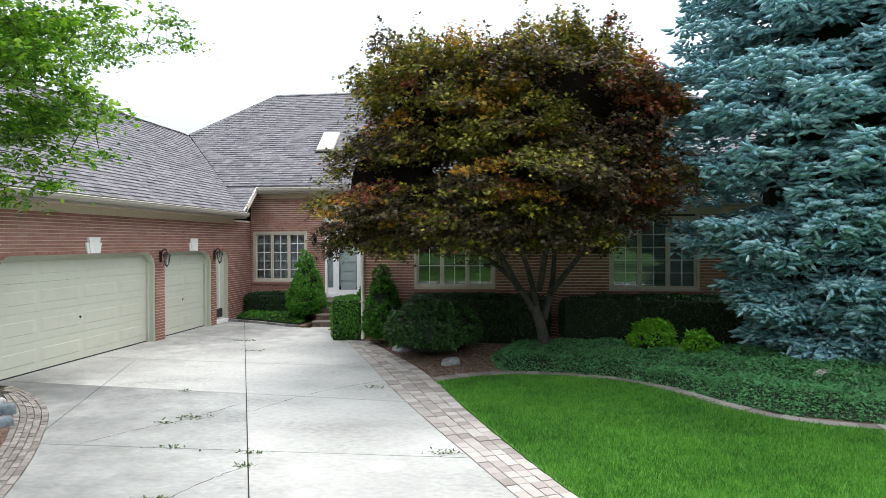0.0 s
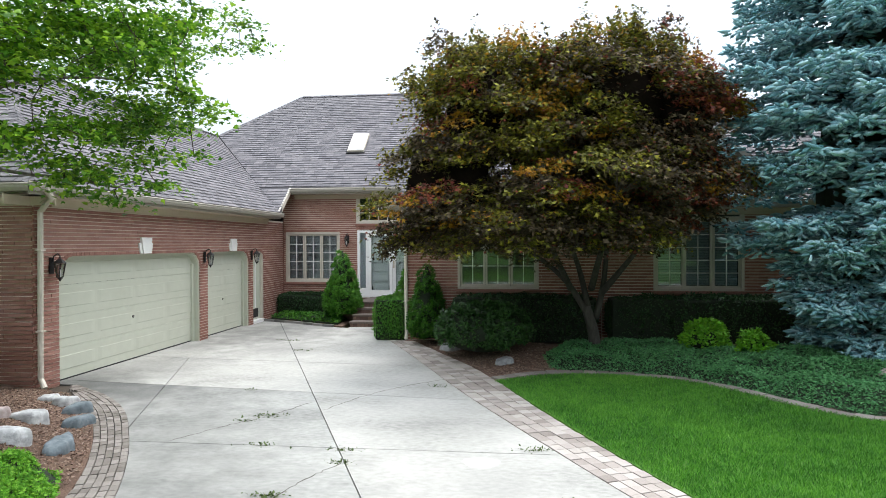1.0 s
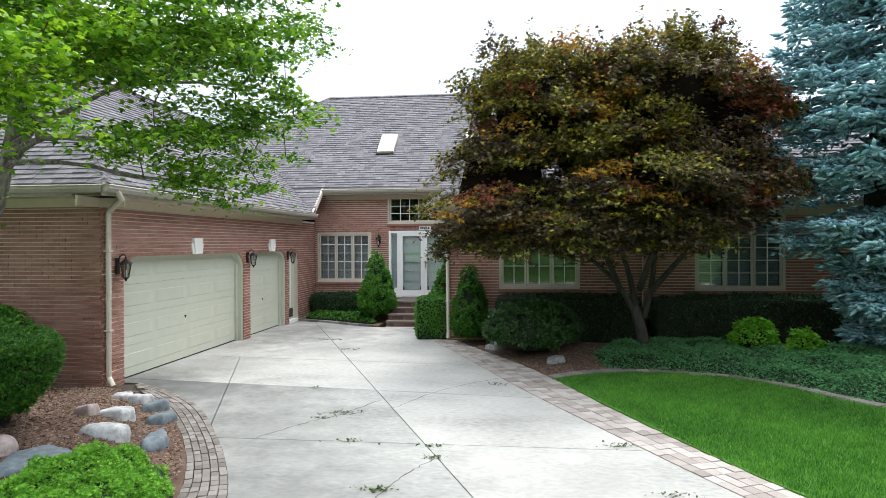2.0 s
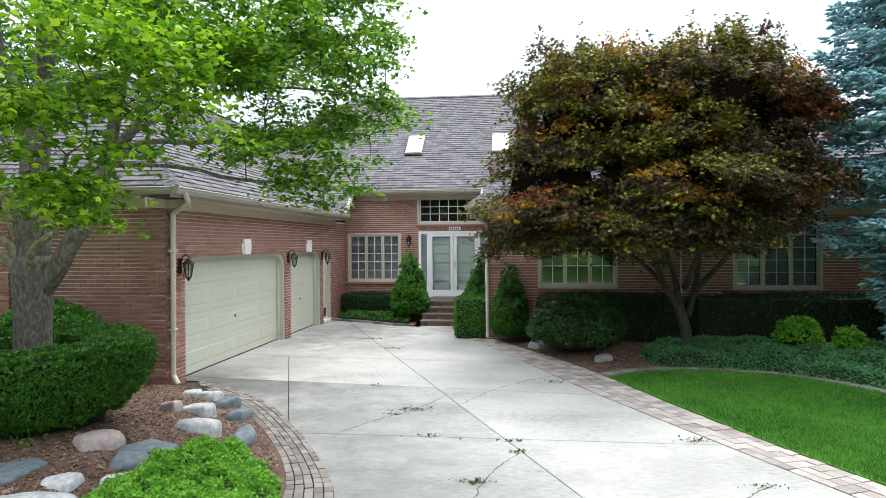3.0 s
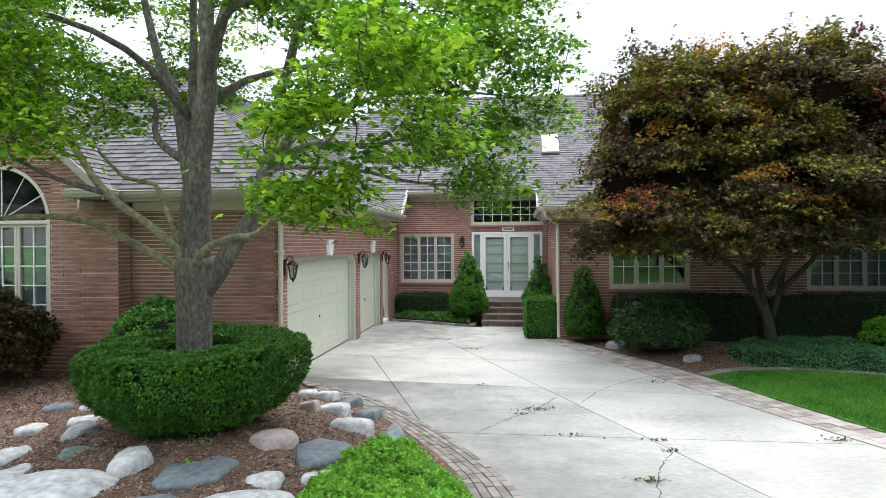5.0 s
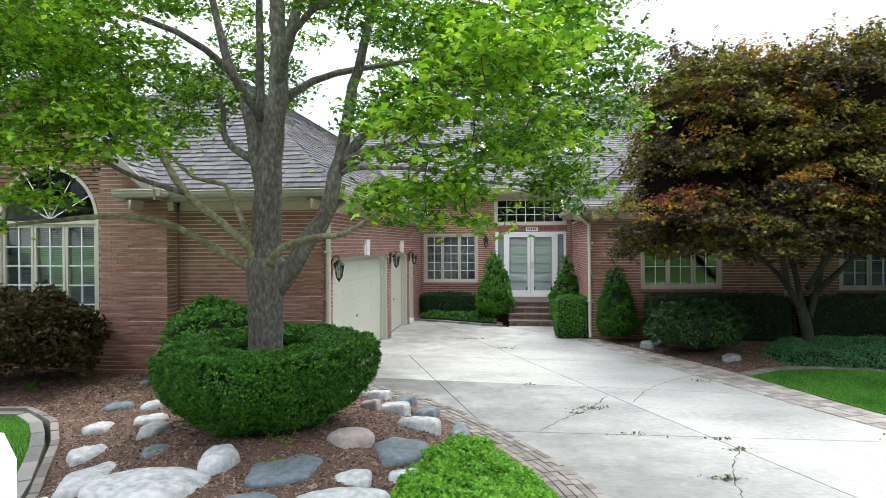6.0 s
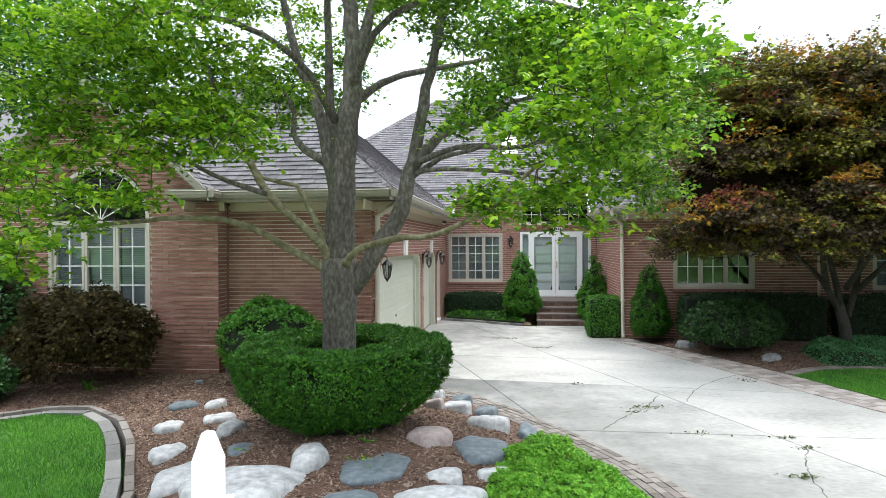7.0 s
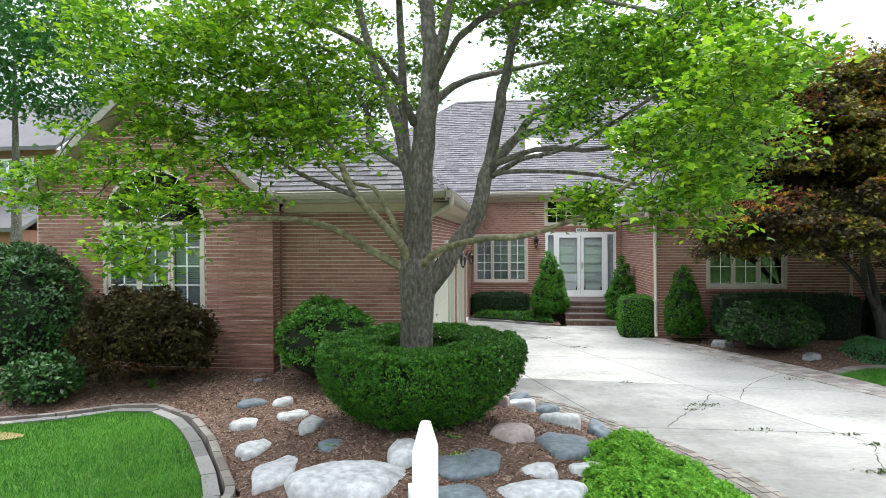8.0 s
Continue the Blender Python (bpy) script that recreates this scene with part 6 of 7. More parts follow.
    # foliage masses: middle (x, y, z) and half sizes; the low outer and the topmost ones carry lighter leaves that
    # imitate light shining through
    backlit = [(-6.35, 3.3, 3.1, 0.4, 0.4, 0.45), (-6.15, 3.5, 2.8, 0.5, 0.45, 0.32), (-5.95, 3.25, 3.6, 0.6, 0.5, 0.38), (-5.65, 3.8, 3.5, 0.42, 0.5, 0.38), (-6.8, 4.1, 2.75, 0.3, 0.3, 0.22),
             (-10.4, 4.0, 3.0, 0.9, 0.6, 0.45), (-9.75, 4.3, 3.5, 0.6, 0.5, 0.35), (-9.0, 4.1, 3.4, 0.5, 0.45, 0.3), (-10.9, 4.5, 3.6, 0.9, 0.7, 0.5), (-10.5, 3.4, 2.4, 0.4, 0.35, 0.22), (-11.7, 4.3, 3.0, 0.6, 0.5, 0.3),
             (-10.2, 5.0, 3.95, 0.9, 0.8, 0.45), (-9.2, 4.6, 3.9, 0.7, 0.6, 0.38), (-11.0, 4.5, 4.3, 1.0, 0.9, 0.55), (-9.8, 4.2, 4.5, 1.0, 0.8, 0.45), (-5.9, 4.4, 4.0, 0.6, 0.6, 0.35),
             (-8.6, 4.4, 5.4, 1.2, 1.0, 0.45), (-9.1, 6.8, 5.3, 1.3, 1.2, 0.6), (-7.6, 5.0, 5.0, 0.9, 0.9, 0.35), (-8.3, 6.0, 6.6, 2.0, 1.9, 0.8), (-10.4, 6.3, 5.9, 1.5, 1.4, 0.7), (-7.0, 6.4, 6.0, 1.5, 1.3, 0.6), (-11.5, 6.6, 6.8, 1.8, 1.8, 0.8), (-5.6, 6.4, 5.9, 1.0, 1.0, 0.5)]
    mature = [(-5.6, 5.2, 3.25, 0.6, 0.6, 0.38), (-5.2, 5.8, 2.98, 0.45, 0.45, 0.28), (-4.9, 6.0, 3.8, 0.55, 0.65, 0.38), (-5.3, 6.8, 3.65, 0.55, 0.55, 0.36), (-5.9, 6.6, 3.7, 0.5, 0.5, 0.3), (-4.8, 5.6, 4.25, 0.55, 0.55, 0.32),
              (-5.7, 5.0, 3.9, 0.6, 0.6, 0.35), (-6.4, 5.6, 4.2, 0.7, 0.7, 0.32), (-5.5, 5.1, 4.55, 0.6, 0.75, 0.35), (-5.9, 6.9, 4.65, 0.8, 0.8, 0.4), (-5.1, 6.3, 5.05, 0.8, 0.9, 0.4), (-6.0, 9.0, 5.5, 0.9, 0.9, 0.5), (-6.8, 7.6, 4.95, 1.0, 0.9, 0.45),
              (-7.0, 6.0, 5.1, 0.9, 0.9, 0.45), (-6.3, 4.6, 4.4, 0.7, 0.7, 0.35), (-6.9, 4.6, 3.6, 0.45, 0.45, 0.3),
              (-10.0, 6.4, 4.15, 0.9, 0.8, 0.55), (-11.3, 5.6, 4.8, 1.2, 1.0, 0.6), (-9.1, 7.0, 4.5, 0.7, 0.7, 0.4)]
    twigs = ([], [])
    b = np.array(base)
    for name, masses, mat, label in (("crown", mature, LEAF_MAPLE, ""), ("new_growth", backlit, LEAF_MAPLE_LIT, "yellow-green leaves brightened as if backlit")):
        pos = []
        for cx, cy, cz, rx, ry, rz in masses:
            n = int((20 if cz > 5.2 else 38) * rx * ry) + 6
            d = unit(rng.normal(0, 1, (n, 3))) * (rng.random((n, 1)) ** 0.4)
            mids = d * np.array([rx, ry, rz]) + np.array([cx, cy, cz]) - b
            # twigs grow from the nearest wood, spray by spray
            first = [float(np.min(np.sum((wood[:grown] - m) ** 2, 1))) for m in mids]
            for m in mids[np.argsort(first)]:
                away = np.sum((wood[:grown] - m) ** 2, 1)
                near = wood[np.argmin(away)]
                gap = math.sqrt(float(away.min()))
                if gap < 0.8:
                    bend = (near + m) / 2 + rng.normal(0, 0.12, 3) * gap
                    tube(twigs, [near, bend, m], [0.004 + 0.008 * gap, 0.006, 0.004], 3)
                    wood[grown] = m
                    grown += 1
            for m in mids:
                # a flat spray of leaves that droops towards its edge
                k = int(rng.integers(54, 92))
                q = rng.normal(0, 1, (k, 3)) * np.array([0.135, 0.135, 0.035])
                q[:, 2] -= 0.7 * (q[:, 0] ** 2 + q[:, 1] ** 2)
                pos.append(m + q)
        pos = np.concatenate(pos)
        scatter(name, LOBED, LOBED_T, pos, np.tile((0, 0, 1.0), (len(pos), 1)), rng.uniform(0.045, 0.078, len(pos)), mat, root, label, jitter=0.45)["kind"] = "stuff"
    raw("branchwork", *twigs, DARK_BARK, root)["kind"] = "stuff"


maple()


# ---- the red maple before the wing ----
def red_maple():
    base = Vector((0.2, 13.0, 0.25))
    root = thing("red_maple", base, "broad layered japanese maple with bronze, olive and red leaves", "tree")
    mid, rad = np.array((-0.75, -0.9, 3.6)), np.array((2.85, 2.6, 2.05))

    def limb(pts, r0, r1, n=9, name="limb"):
        p = curve_points(pts, n)
        geo = ([], [])
        tube(geo, p, [r0 + (r1 - r0) * i / (n - 1) for i in range(n)], 8)
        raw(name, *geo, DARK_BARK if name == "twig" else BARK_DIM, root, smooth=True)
        return p

    ends = limb([(0, 0, 0), (-0.06, -0.05, 0.4), (-0.2, -0.1, 0.85)], 0.125, 0.10, 6, "trunk")
    arms = [[(-0.2, -0.1, 0.75), (-0.55, -0.25, 1.3), (-1.1, -0.5, 1.8), (-1.9, -0.9, 2.3)], [(-0.15, -0.1, 0.8), (-0.3, -0.1, 1.5), (-0.6, -0.3, 2.4), (-0.9, -0.5, 3.8)],
            [(0.0, -0.05, 0.6), (0.15, -0.1, 1.3), (0.2, -0.3, 2.2), (0.3, -0.6, 3.6)], [(0.1, -0.1, 1.1), (0.6, -0.5, 1.8), (1.1, -1.0, 2.6)],
            [(-0.5, -0.25, 1.2), (-0.9, -1.0, 2.0), (-1.1, -1.9, 2.6)], [(-0.1, -0.2, 1.2), (0.0, -1.2, 2.1), (0.1, -2.2, 2.9)]]
    for a in arms:
        ends += limb(a, 0.068, 0.026)[3:]
    pads = []
    lobes = [((-2.1, -0.8, 4.45), (1.35, 1.4, 1.5)), ((0.3, -0.8, 4.6), (1.5, 1.5, 1.5)), ((1.45, -0.8, 4.2), (0.95, 1.2, 1.15)), ((-2.75, -1.1, 3.05), (1.3, 1.3, 1.1)),
             ((-0.6, -1.9, 3.2), (1.6, 1.0, 1.05)), ((-0.7, 0.2, 3.9), (1.8, 1.1, 1.4)), ((-0.85, -0.9, 4.6), (1.1, 1.3, 1.05)), ((-1.3, -1.1, 2.5), (2.3, 1.4, 0.5)), ((1.3, -0.9, 3.4), (0.95, 1.2, 0.75)),
             ((-2.0, 0.8, 3.7), (1.5, 1.0, 1.1)), ((1.3, 0.7, 3.7), (1.2, 1.0, 1.1))]
    for li, (lc, lr) in enumerate(lobes):
        lc, lr = np.array(lc), np.array(lr)
        for i in range(int(46 * (lr[0] * lr[1] + lr[0] * lr[2] + lr[1] * lr[2]) / 3)):
            d = unit(rng.normal(0, 1, 3))
            f = 0.84 + 0.2 * rng.random() if i % 4 else 0.4 + 0.45 * rng.random()
            c = lc + d * lr * f * (1 + 0.22 * noise.noise(Vector(d) * 2.6 + Vector((4, li, 7))))
            if any(np.sum(((c - np.array(oc)) / np.array(orr)) ** 2) < 0.42 for k, (oc, orr) in enumerate(lobes) if k != li):
                continue
            if c[2] < 1.9:
                c[2] = 1.9 + 0.5 * rng.random()
            if c[1] > 1.45 or (c[1] > 1.2 and c[2] < 3.3):
                continue
            # an open window among the inner branches
            if ((c[0] + 1.75) / 0.6) ** 2 + ((c[2] - 3.5) / 0.3) ** 2 < 1:
                continue
            pads.append((c, unit((c - mid) / rad * 0.6 + d * 0.5), d[2]))
    groups = {"olive": [], "bronze": [], "red": [], "orange": []}
    norms = {k: [] for k in groups}
    twigs = ([], [])
    for c, d, lit in pads:
        # a shelf of foliage made of several small sprays: nearly level, drooping outwards low in the crown,
        # domed with upright shoots on the top
        top = max(0.0, d[2])
        out = unit(np.array([d[0], d[1], 0.001]))
        across = np.array([-out[1], out[0], 0])
        bits = int(rng.integers(7, 12))
        reach = rng.uniform(0.38, 0.62)
        q = []
        for _ in range(bits):
            ang, rr = rng.uniform(0, 6.28), reach * math.sqrt(rng.random())
            o, w = rr * math.cos(ang) * 0.8, rr * math.sin(ang) * 1.15
            m = out * o + across * w + np.array([0, 0, -0.45 * o * (1 - 1.4 * top) - (0.35 + 0.3 * top) * rr * rr + rng.normal(0, 0.035 + 0.06 * top)])
            n = int(rng.integers(30, 52))
            leaf = rng.normal(0, 1, (n, 3)) * np.array([0.12, 0.12, 0.028 + 0.03 * top])
            leaf[:, 2] -= 1.1 * (leaf[:, 0] ** 2 + leaf[:, 1] ** 2)
            if top > 0.35 and rng.random() < 0.5:
                n = 26
                h = rng.random(n) ** 1.2 * rng.uniform(0.15, 0.5)
                leaf = np.concatenate([leaf, np.column_stack([rng.normal(0, 0.04, n), rng.normal(0, 0.04, n), h])])
            q.append(m + leaf)
        q = np.concatenate(q)
        k = len(q)
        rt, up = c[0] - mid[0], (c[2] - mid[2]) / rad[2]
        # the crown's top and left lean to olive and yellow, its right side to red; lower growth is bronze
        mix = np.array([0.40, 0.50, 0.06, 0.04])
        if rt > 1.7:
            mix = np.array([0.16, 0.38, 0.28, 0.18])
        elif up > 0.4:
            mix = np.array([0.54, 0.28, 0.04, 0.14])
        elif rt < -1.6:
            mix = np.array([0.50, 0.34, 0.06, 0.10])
        # shelves facing down take more dark bronze, imitating shade under each lobe
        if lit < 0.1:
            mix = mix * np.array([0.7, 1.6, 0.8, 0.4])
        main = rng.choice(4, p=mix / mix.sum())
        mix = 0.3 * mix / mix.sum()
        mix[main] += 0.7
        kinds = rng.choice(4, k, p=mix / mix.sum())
        nr = unit(np.array([d[0] * 0.4, d[1] * 0.4, 1.0]))
        for m, key in enumerate(groups):
            take = q[kinds == m]
            groups[key].append(c + take)
            norms[key].append(np.tile(nr, (len(take), 1)))
        near = min(ends, key=lambda e: (e - Vector(c)).length_squared)
        if (near - Vector(c)).length < 1.3:
            m = near.lerp(Vector(c), 0.5) + Vector((random.uniform(-1, 1), random.uniform(-1, 1), 1.2)) * 0.1
            tube(twigs, [near, m, Vector(c)], [0.013, 0.008, 0.003], 3)
    raw("branchwork", *twigs, DARK_BARK, root)["kind"] = "stuff"
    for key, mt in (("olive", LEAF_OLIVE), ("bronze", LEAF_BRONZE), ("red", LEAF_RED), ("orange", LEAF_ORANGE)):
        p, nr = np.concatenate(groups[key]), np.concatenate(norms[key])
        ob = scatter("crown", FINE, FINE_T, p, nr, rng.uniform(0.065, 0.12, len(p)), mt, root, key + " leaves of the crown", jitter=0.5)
        ob["kind"] = "stuff"
    # a near-black solid in each lobe, painted as the shade between shelves
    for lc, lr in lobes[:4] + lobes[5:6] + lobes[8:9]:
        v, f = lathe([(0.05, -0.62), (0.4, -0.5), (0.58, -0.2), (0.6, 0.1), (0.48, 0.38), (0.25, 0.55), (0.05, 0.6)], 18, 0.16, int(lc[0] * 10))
        raw("inner_growth", [(x * lr[0] + lc[0], y * lr[1] + lc[1] + 0.1, z * lr[2] + lc[2] + 0.12) for x, y, z in v], f, CORE_RED, root, "near-black solid standing in for shaded twigs inside the crown", smooth=True)


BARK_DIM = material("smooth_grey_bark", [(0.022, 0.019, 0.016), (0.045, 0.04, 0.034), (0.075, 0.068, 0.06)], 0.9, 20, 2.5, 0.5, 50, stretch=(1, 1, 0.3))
red_maple()


# ---- blue spruce ----
def spruce():
    base = Vector((5.7, 12.2, 0.15))
    root = thing("blue_spruce", base, "large blue spruce with drooping silvery blue boughs", "tree")
    geo = ([], [])
    tube(geo, [(0, 0, -0.1), (0, 0, 3), (0, 0, 8), (0, 0, 13.5)], [0.24, 0.2, 0.12, 0.02], 10)
    raw("trunk", *geo, DARK_BARK, root, smooth=True)
    fp, fd, fs = [], [], []
    wood = ([], [])
    up = np.array([0, 0, 1.0])

    def spray(p, way, n, size):
        """A fan of plump shoots from one twig end: the middle one points on, the rest hang beside it."""
        sv = unit(np.cross(way, up))
        for m in range(n):
            s = 0.0 if n == 1 else -1 + 2 * m / (n - 1)
            fp.append(p + sv * s * 0.05 + rng.normal(0, 0.015, 3))
            fd.append(way * rng.uniform(0.5, 0.9) + sv * s * rng.uniform(0.5, 0.9) - up * (0.25 + 0.75 * abs(s)) * rng.uniform(0.5, 1.1))
            fs.append(size * rng.uniform(0.8, 1.15))

    z = 0.3
    while z < 8.8:
        R = float(np.interp(z - 0.4, (0.0, 0.5, 0.9, 1.7, 3.5, 5.0, 10.0), (1.55, 1.9, 2.2, 2.75, 3.25, 3.55, 1.9)))
        n = 12
        ph = rng.random() * 6.28
        for k in range(n):
            a = ph + 2 * math.pi * (k + rng.uniform(-0.25, 0.25)) / n
            if math.sin(a) > 0.45 or (math.cos(a) > 0.6 and math.sin(a) > -0.2):
                continue
            L = R * rng.uniform(0.74, 1.06)
            sag = rng.uniform(0.14, 0.32)
            dirn = np.array([math.cos(a), math.sin(a), 0])
            sidev = np.array([-math.sin(a), math.cos(a), 0])
            zz = z + rng.uniform(-0.22, 0.22)

            def axis(t):
                return dirn * L * t + np.array([0, 0, zz + 0.2 - sag * t * L + 0.45 * max(0, t - 0.7) ** 2 * L])

            tube(wood, [axis(t) for t in (0, 0.35, 0.7, 1.0)], [0.035, 0.025, 0.014, 0.005], 4)
            for t in np.linspace(0.42, 0.98, 10):
                p = axis(t)
                w = 0.78 * (1.1 - t) ** 0.8 + 0.08
                for s in (-1, 1):
                    # a side twig, its shoots hanging along it like a fringe
                    way = unit(dirn * 0.75 + sidev * s * 0.85 + up * rng.uniform(-0.35, -0.05))
                    m = max(1, int(round(w / 0.17)))
                    for j in range(m):
                        f = (j + rng.uniform(0.5, 1.0)) / m
                        q = p + way * w * f * 1.15 - up * 0.16 * f * f * w
                        spray(q, way, 4 if j == m - 1 else 3, 0.195)
                        if rng.random() < 0.4:
                            # a pendent twig below
                            spray(q - up * rng.uniform(0.10, 0.26) - way * 0.06, unit(way * 0.4 - up), 3, 0.18)
            # the bough's own tip, lifted a little
            spray(axis(1.0), unit(dirn + up * 0.15), 5, 0.21)
        z += 0.28
    raw("bough_wood", *wood, DARK_BARK, root)["kind"] = "stuff"
    # a shoot: a plump spindle thick with needles, and single needles standing off its end
    tm, tr = [], []
    for y, r in ((0.0, 0.10), (0.5, 0.17)):
        tm += [(r * math.cos(2 * math.pi * j / 4), y, r * math.sin(2 * math.pi * j / 4)) for j in range(4)]
    tm.append((0, 1.0, 0))
    for j in range(4):
        j2 = (j + 1) % 4
        tr += [(j, j2, 4 + j2), (j, 4 + j2, 4 + j), (4 + j, 4 + j2, 8)]
    for j in range(4):
        a = 2 * math.pi * (j + 0.5) / 4
        c, s = math.cos(a), math.sin(a)
        b0, y = len(tm), 0.2 + 0.15 * (j % 3)
        tm += [(0.09 * -s, y, 0.09 * c), (0.09 * s, y + 0.03, -0.09 * c), (0.27 * c, y + 0.26, 0.27 * s)]
        tr.append((b0, b0 + 1, b0 + 2))
    fp, fd, fs = np.array(fp), np.array(fd), np.array(fs)
    ob = scatter("needles", tm, tr, fp, np.tile((0, 0, 1.0), (len(fp), 1)), fs, NEEDLE_BLUE, root, along=fd, jitter=0.3)
    ob["kind"] = "stuff"
    # solid core whose near-black colour stands in for shade between boughs
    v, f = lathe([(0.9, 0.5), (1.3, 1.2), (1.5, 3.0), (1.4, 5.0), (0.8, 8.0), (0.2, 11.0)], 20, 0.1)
    raw("inner_shade", v, f, CORE, root, "near-black solid standing in for shaded twigs inside the spruce")


spruce()

# ---- boulders and flat stones ----
def boulder(at, sx, sy, sz, turn, mat, label, seed):
    """An irregular, split-sided stone: a many-cornered outline, worn edges and an uneven top."""
    rnd = random.Random(seed)
    off = Vector((rnd.uniform(-9, 9), rnd.uniform(-9, 9), rnd.uniform(-9, 9)))
    k = rnd.randint(5, 7)
    sides = [(2 * math.pi * (i + rnd.uniform(-0.28, 0.28)) / k, rnd.uniform(0.74, 1.0)) for i in range(k)]
    lean = (rnd.uniform(-0.25, 0.25), rnd.uniform(-0.25, 0.25))
    seg = 36
    rings = [(1.0, -1.0), (1.03, 0.0), (1.0, 0.45), (0.93, 0.75), (0.82, 0.92), (0.6, 1.0), (0.3, 1.04)]
    verts, faces = [], []
    for rr, h in rings:
        for i in range(seg):
            a = 2 * math.pi * i / seg
            r = min(d / max(0.25, math.cos(a - b)) for b, d in sides)
            r = min(r, 1.12) * rr * (1 + 0.07 * noise.noise(Vector((math.cos(a) * 2.2, math.sin(a) * 2.2, h * 0.6)) + off))
            x, y = r * math.cos(a), r * math.sin(a)
            z = h
            if h > 0.2:
                z = h * (1 + lean[0] * x + lean[1] * y) + 0.16 * noise.noise(Vector((x * 1.8, y * 1.8, 1)) + off) + 0.07 * noise.noise(Vector((x * 5, y * 5, 2)) + off)
            verts.append(Vector((x * sx, y * sy, z * sz)))
    for i in range(len(rings) - 1):
        for j in range(seg):
            j2 = (j + 1) % seg
            faces.append((i * seg + j, i * seg + j2, (i + 1) * seg + j2, (i + 1) * seg + j))
    verts.append(Vector((0, 0, 1.05 * sz)))
    top = (len(rings) - 1) * seg
    faces += [(top + j, top + (j + 1) % seg, len(verts) - 1) for j in range(seg)]
    rot = Matrix.Rotation(radians(turn), 3, "Z")
    ob = raw("boulder", [rot @ v for v in verts], faces, mat, smooth=True)
    ob.location = at
    return tagged(ob, label, "boulder", "bed boulders")


STONES = {"pale": (ROCK_WHITE, "pale grey fieldstone half sunk in mulch"), "slate": (ROCK_BLUE, "flat blue-grey slate stone in the mulch"), "pink": (ROCK_PINK, "rounded pinkish granite stone in the mulch")}
# x, y, half width, half depth, height over the mulch, kind
BED_STONES = [(-10.83, 6.20, 0.20, 0.20, 0.07, "pale"), (-11.06, 6.97, 0.19, 0.19, 0.06, "slate"), (-10.66, 7.10, 0.14, 0.15, 0.08, "pale"), (-10.26, 6.40, 0.21, 0.19, 0.08, "pale"), (-9.77, 5.66, 0.15, 0.25, 0.09, "pale"),
              (-9.34, 4.98, 0.13, 0.20, 0.04, "slate"), (-10.27, 5.28, 0.19, 0.22, 0.09, "pale"), (-9.74, 4.52, 0.25, 0.38, 0.10, "pale"), (-8.92, 4.14, 0.55, 0.44, 0.11, "pale"), (-8.50, 4.60, 0.17, 0.30, 0.14, "pale"),
              (-7.88, 4.66, 0.32, 0.40, 0.035, "slate"), (-7.50, 5.48, 0.25, 0.22, 0.13, "pink"), (-6.98, 5.40, 0.30, 0.36, 0.07, "slate"), (-7.23, 4.60, 0.17, 0.14, 0.07, "pale"), (-7.20, 4.14, 0.40, 0.24, 0.10, "pale"),
              (-7.91, 3.96, 0.26, 0.20, 0.07, "slate"), (-6.75, 4.78, 0.22, 0.17, 0.09, "pale"), (-6.95, 6.42, 0.27, 0.20, 0.12, "pale"), (-6.46, 6.62, 0.14, 0.26, 0.13, "slate"), (-7.66, 7.15, 0.14, 0.16, 0.12, "pink"),
              (-7.42, 7.32, 0.24, 0.17, 0.11, "pale"), (-8.24, 8.72, 0.18, 0.11, 0.09, "pale"), (-7.88, 8.62, 0.21, 0.15, 0.12, "pale"), (-7.42, 8.25, 0.17, 0.20, 0.13, "slate"), (-7.02, 7.72, 0.16, 0.25, 0.12, "slate"), (-11.54, 8.34, 0.09, 0.10, 0.05, "slate")]
i = 0
for x, y, sx, sy, sz, kind in BED_STONES:
    boulder((x, y, bed_left(x, y) - 0.01), sx, sy, sz, 0, *STONES[kind], i)
    i += 1
for x, y, sx, sy, sz, lb in ((-1.57, 12.2, 0.20, 0.14, 0.11, "pale grey boulder beside the round shrub"), (-2.75, 13.9, 0.30, 0.20, 0.14, "bluish boulder by the paver edge"), (4.5, 10.35, 0.45, 0.26, 0.18, "large pinkish grey boulder under the spruce")):
    m = ROCK_PINK if sx > 0.4 else ROCK_GREY
    boulder((x, y, bed_right(x, y)), sx, sy, sz, 10, m, lb, i)
    i += 1

# ---- mailbox post by the street ----
post = thing("mailbox_post", (-7.82, 1.33, 0.0), "white painted timber mailbox post with a pointed top", "post")
bm = bmesh.new()
box(bm, -0.05, 0.05, -0.05, 0.05, -0.1, 1.53, 0.004)
part("shaft", bm, WHITE, post)
bm = bmesh.new()
v = [bm.verts.new(p) for p in ((-0.05, -0.05, 1.53), (0.05, -0.05, 1.53), (0.05, 0.05, 1.53), (-0.05, 0.05, 1.53))]
w = [bm.verts.new(p) for p in ((-0.02, -0.02, 1.645), (0.02, -0.02, 1.645), (0.02, 0.02, 1.645), (-0.02, 0.02, 1.645))]
tip = bm.verts.new((0, 0, 1.655))
for k in range(4):
    bm.faces.new((v[k], v[(k + 1) % 4], w[(k + 1) % 4], w[k]))
    bm.faces.new((w[k], w[(k + 1) % 4], tip))
part("pointed_top", bm, WHITE, post)
bm = box(bmesh.new(), -0.045, 0.045, 0.05, 0.34, 1.17, 1.26, 0.004)
bmesh.ops.rotate(bm, cent=(0, 0, 0), matrix=Matrix.Rotation(radians(15), 3, "Z"), verts=bm.verts)
part("arm", bm, WHITE, post)

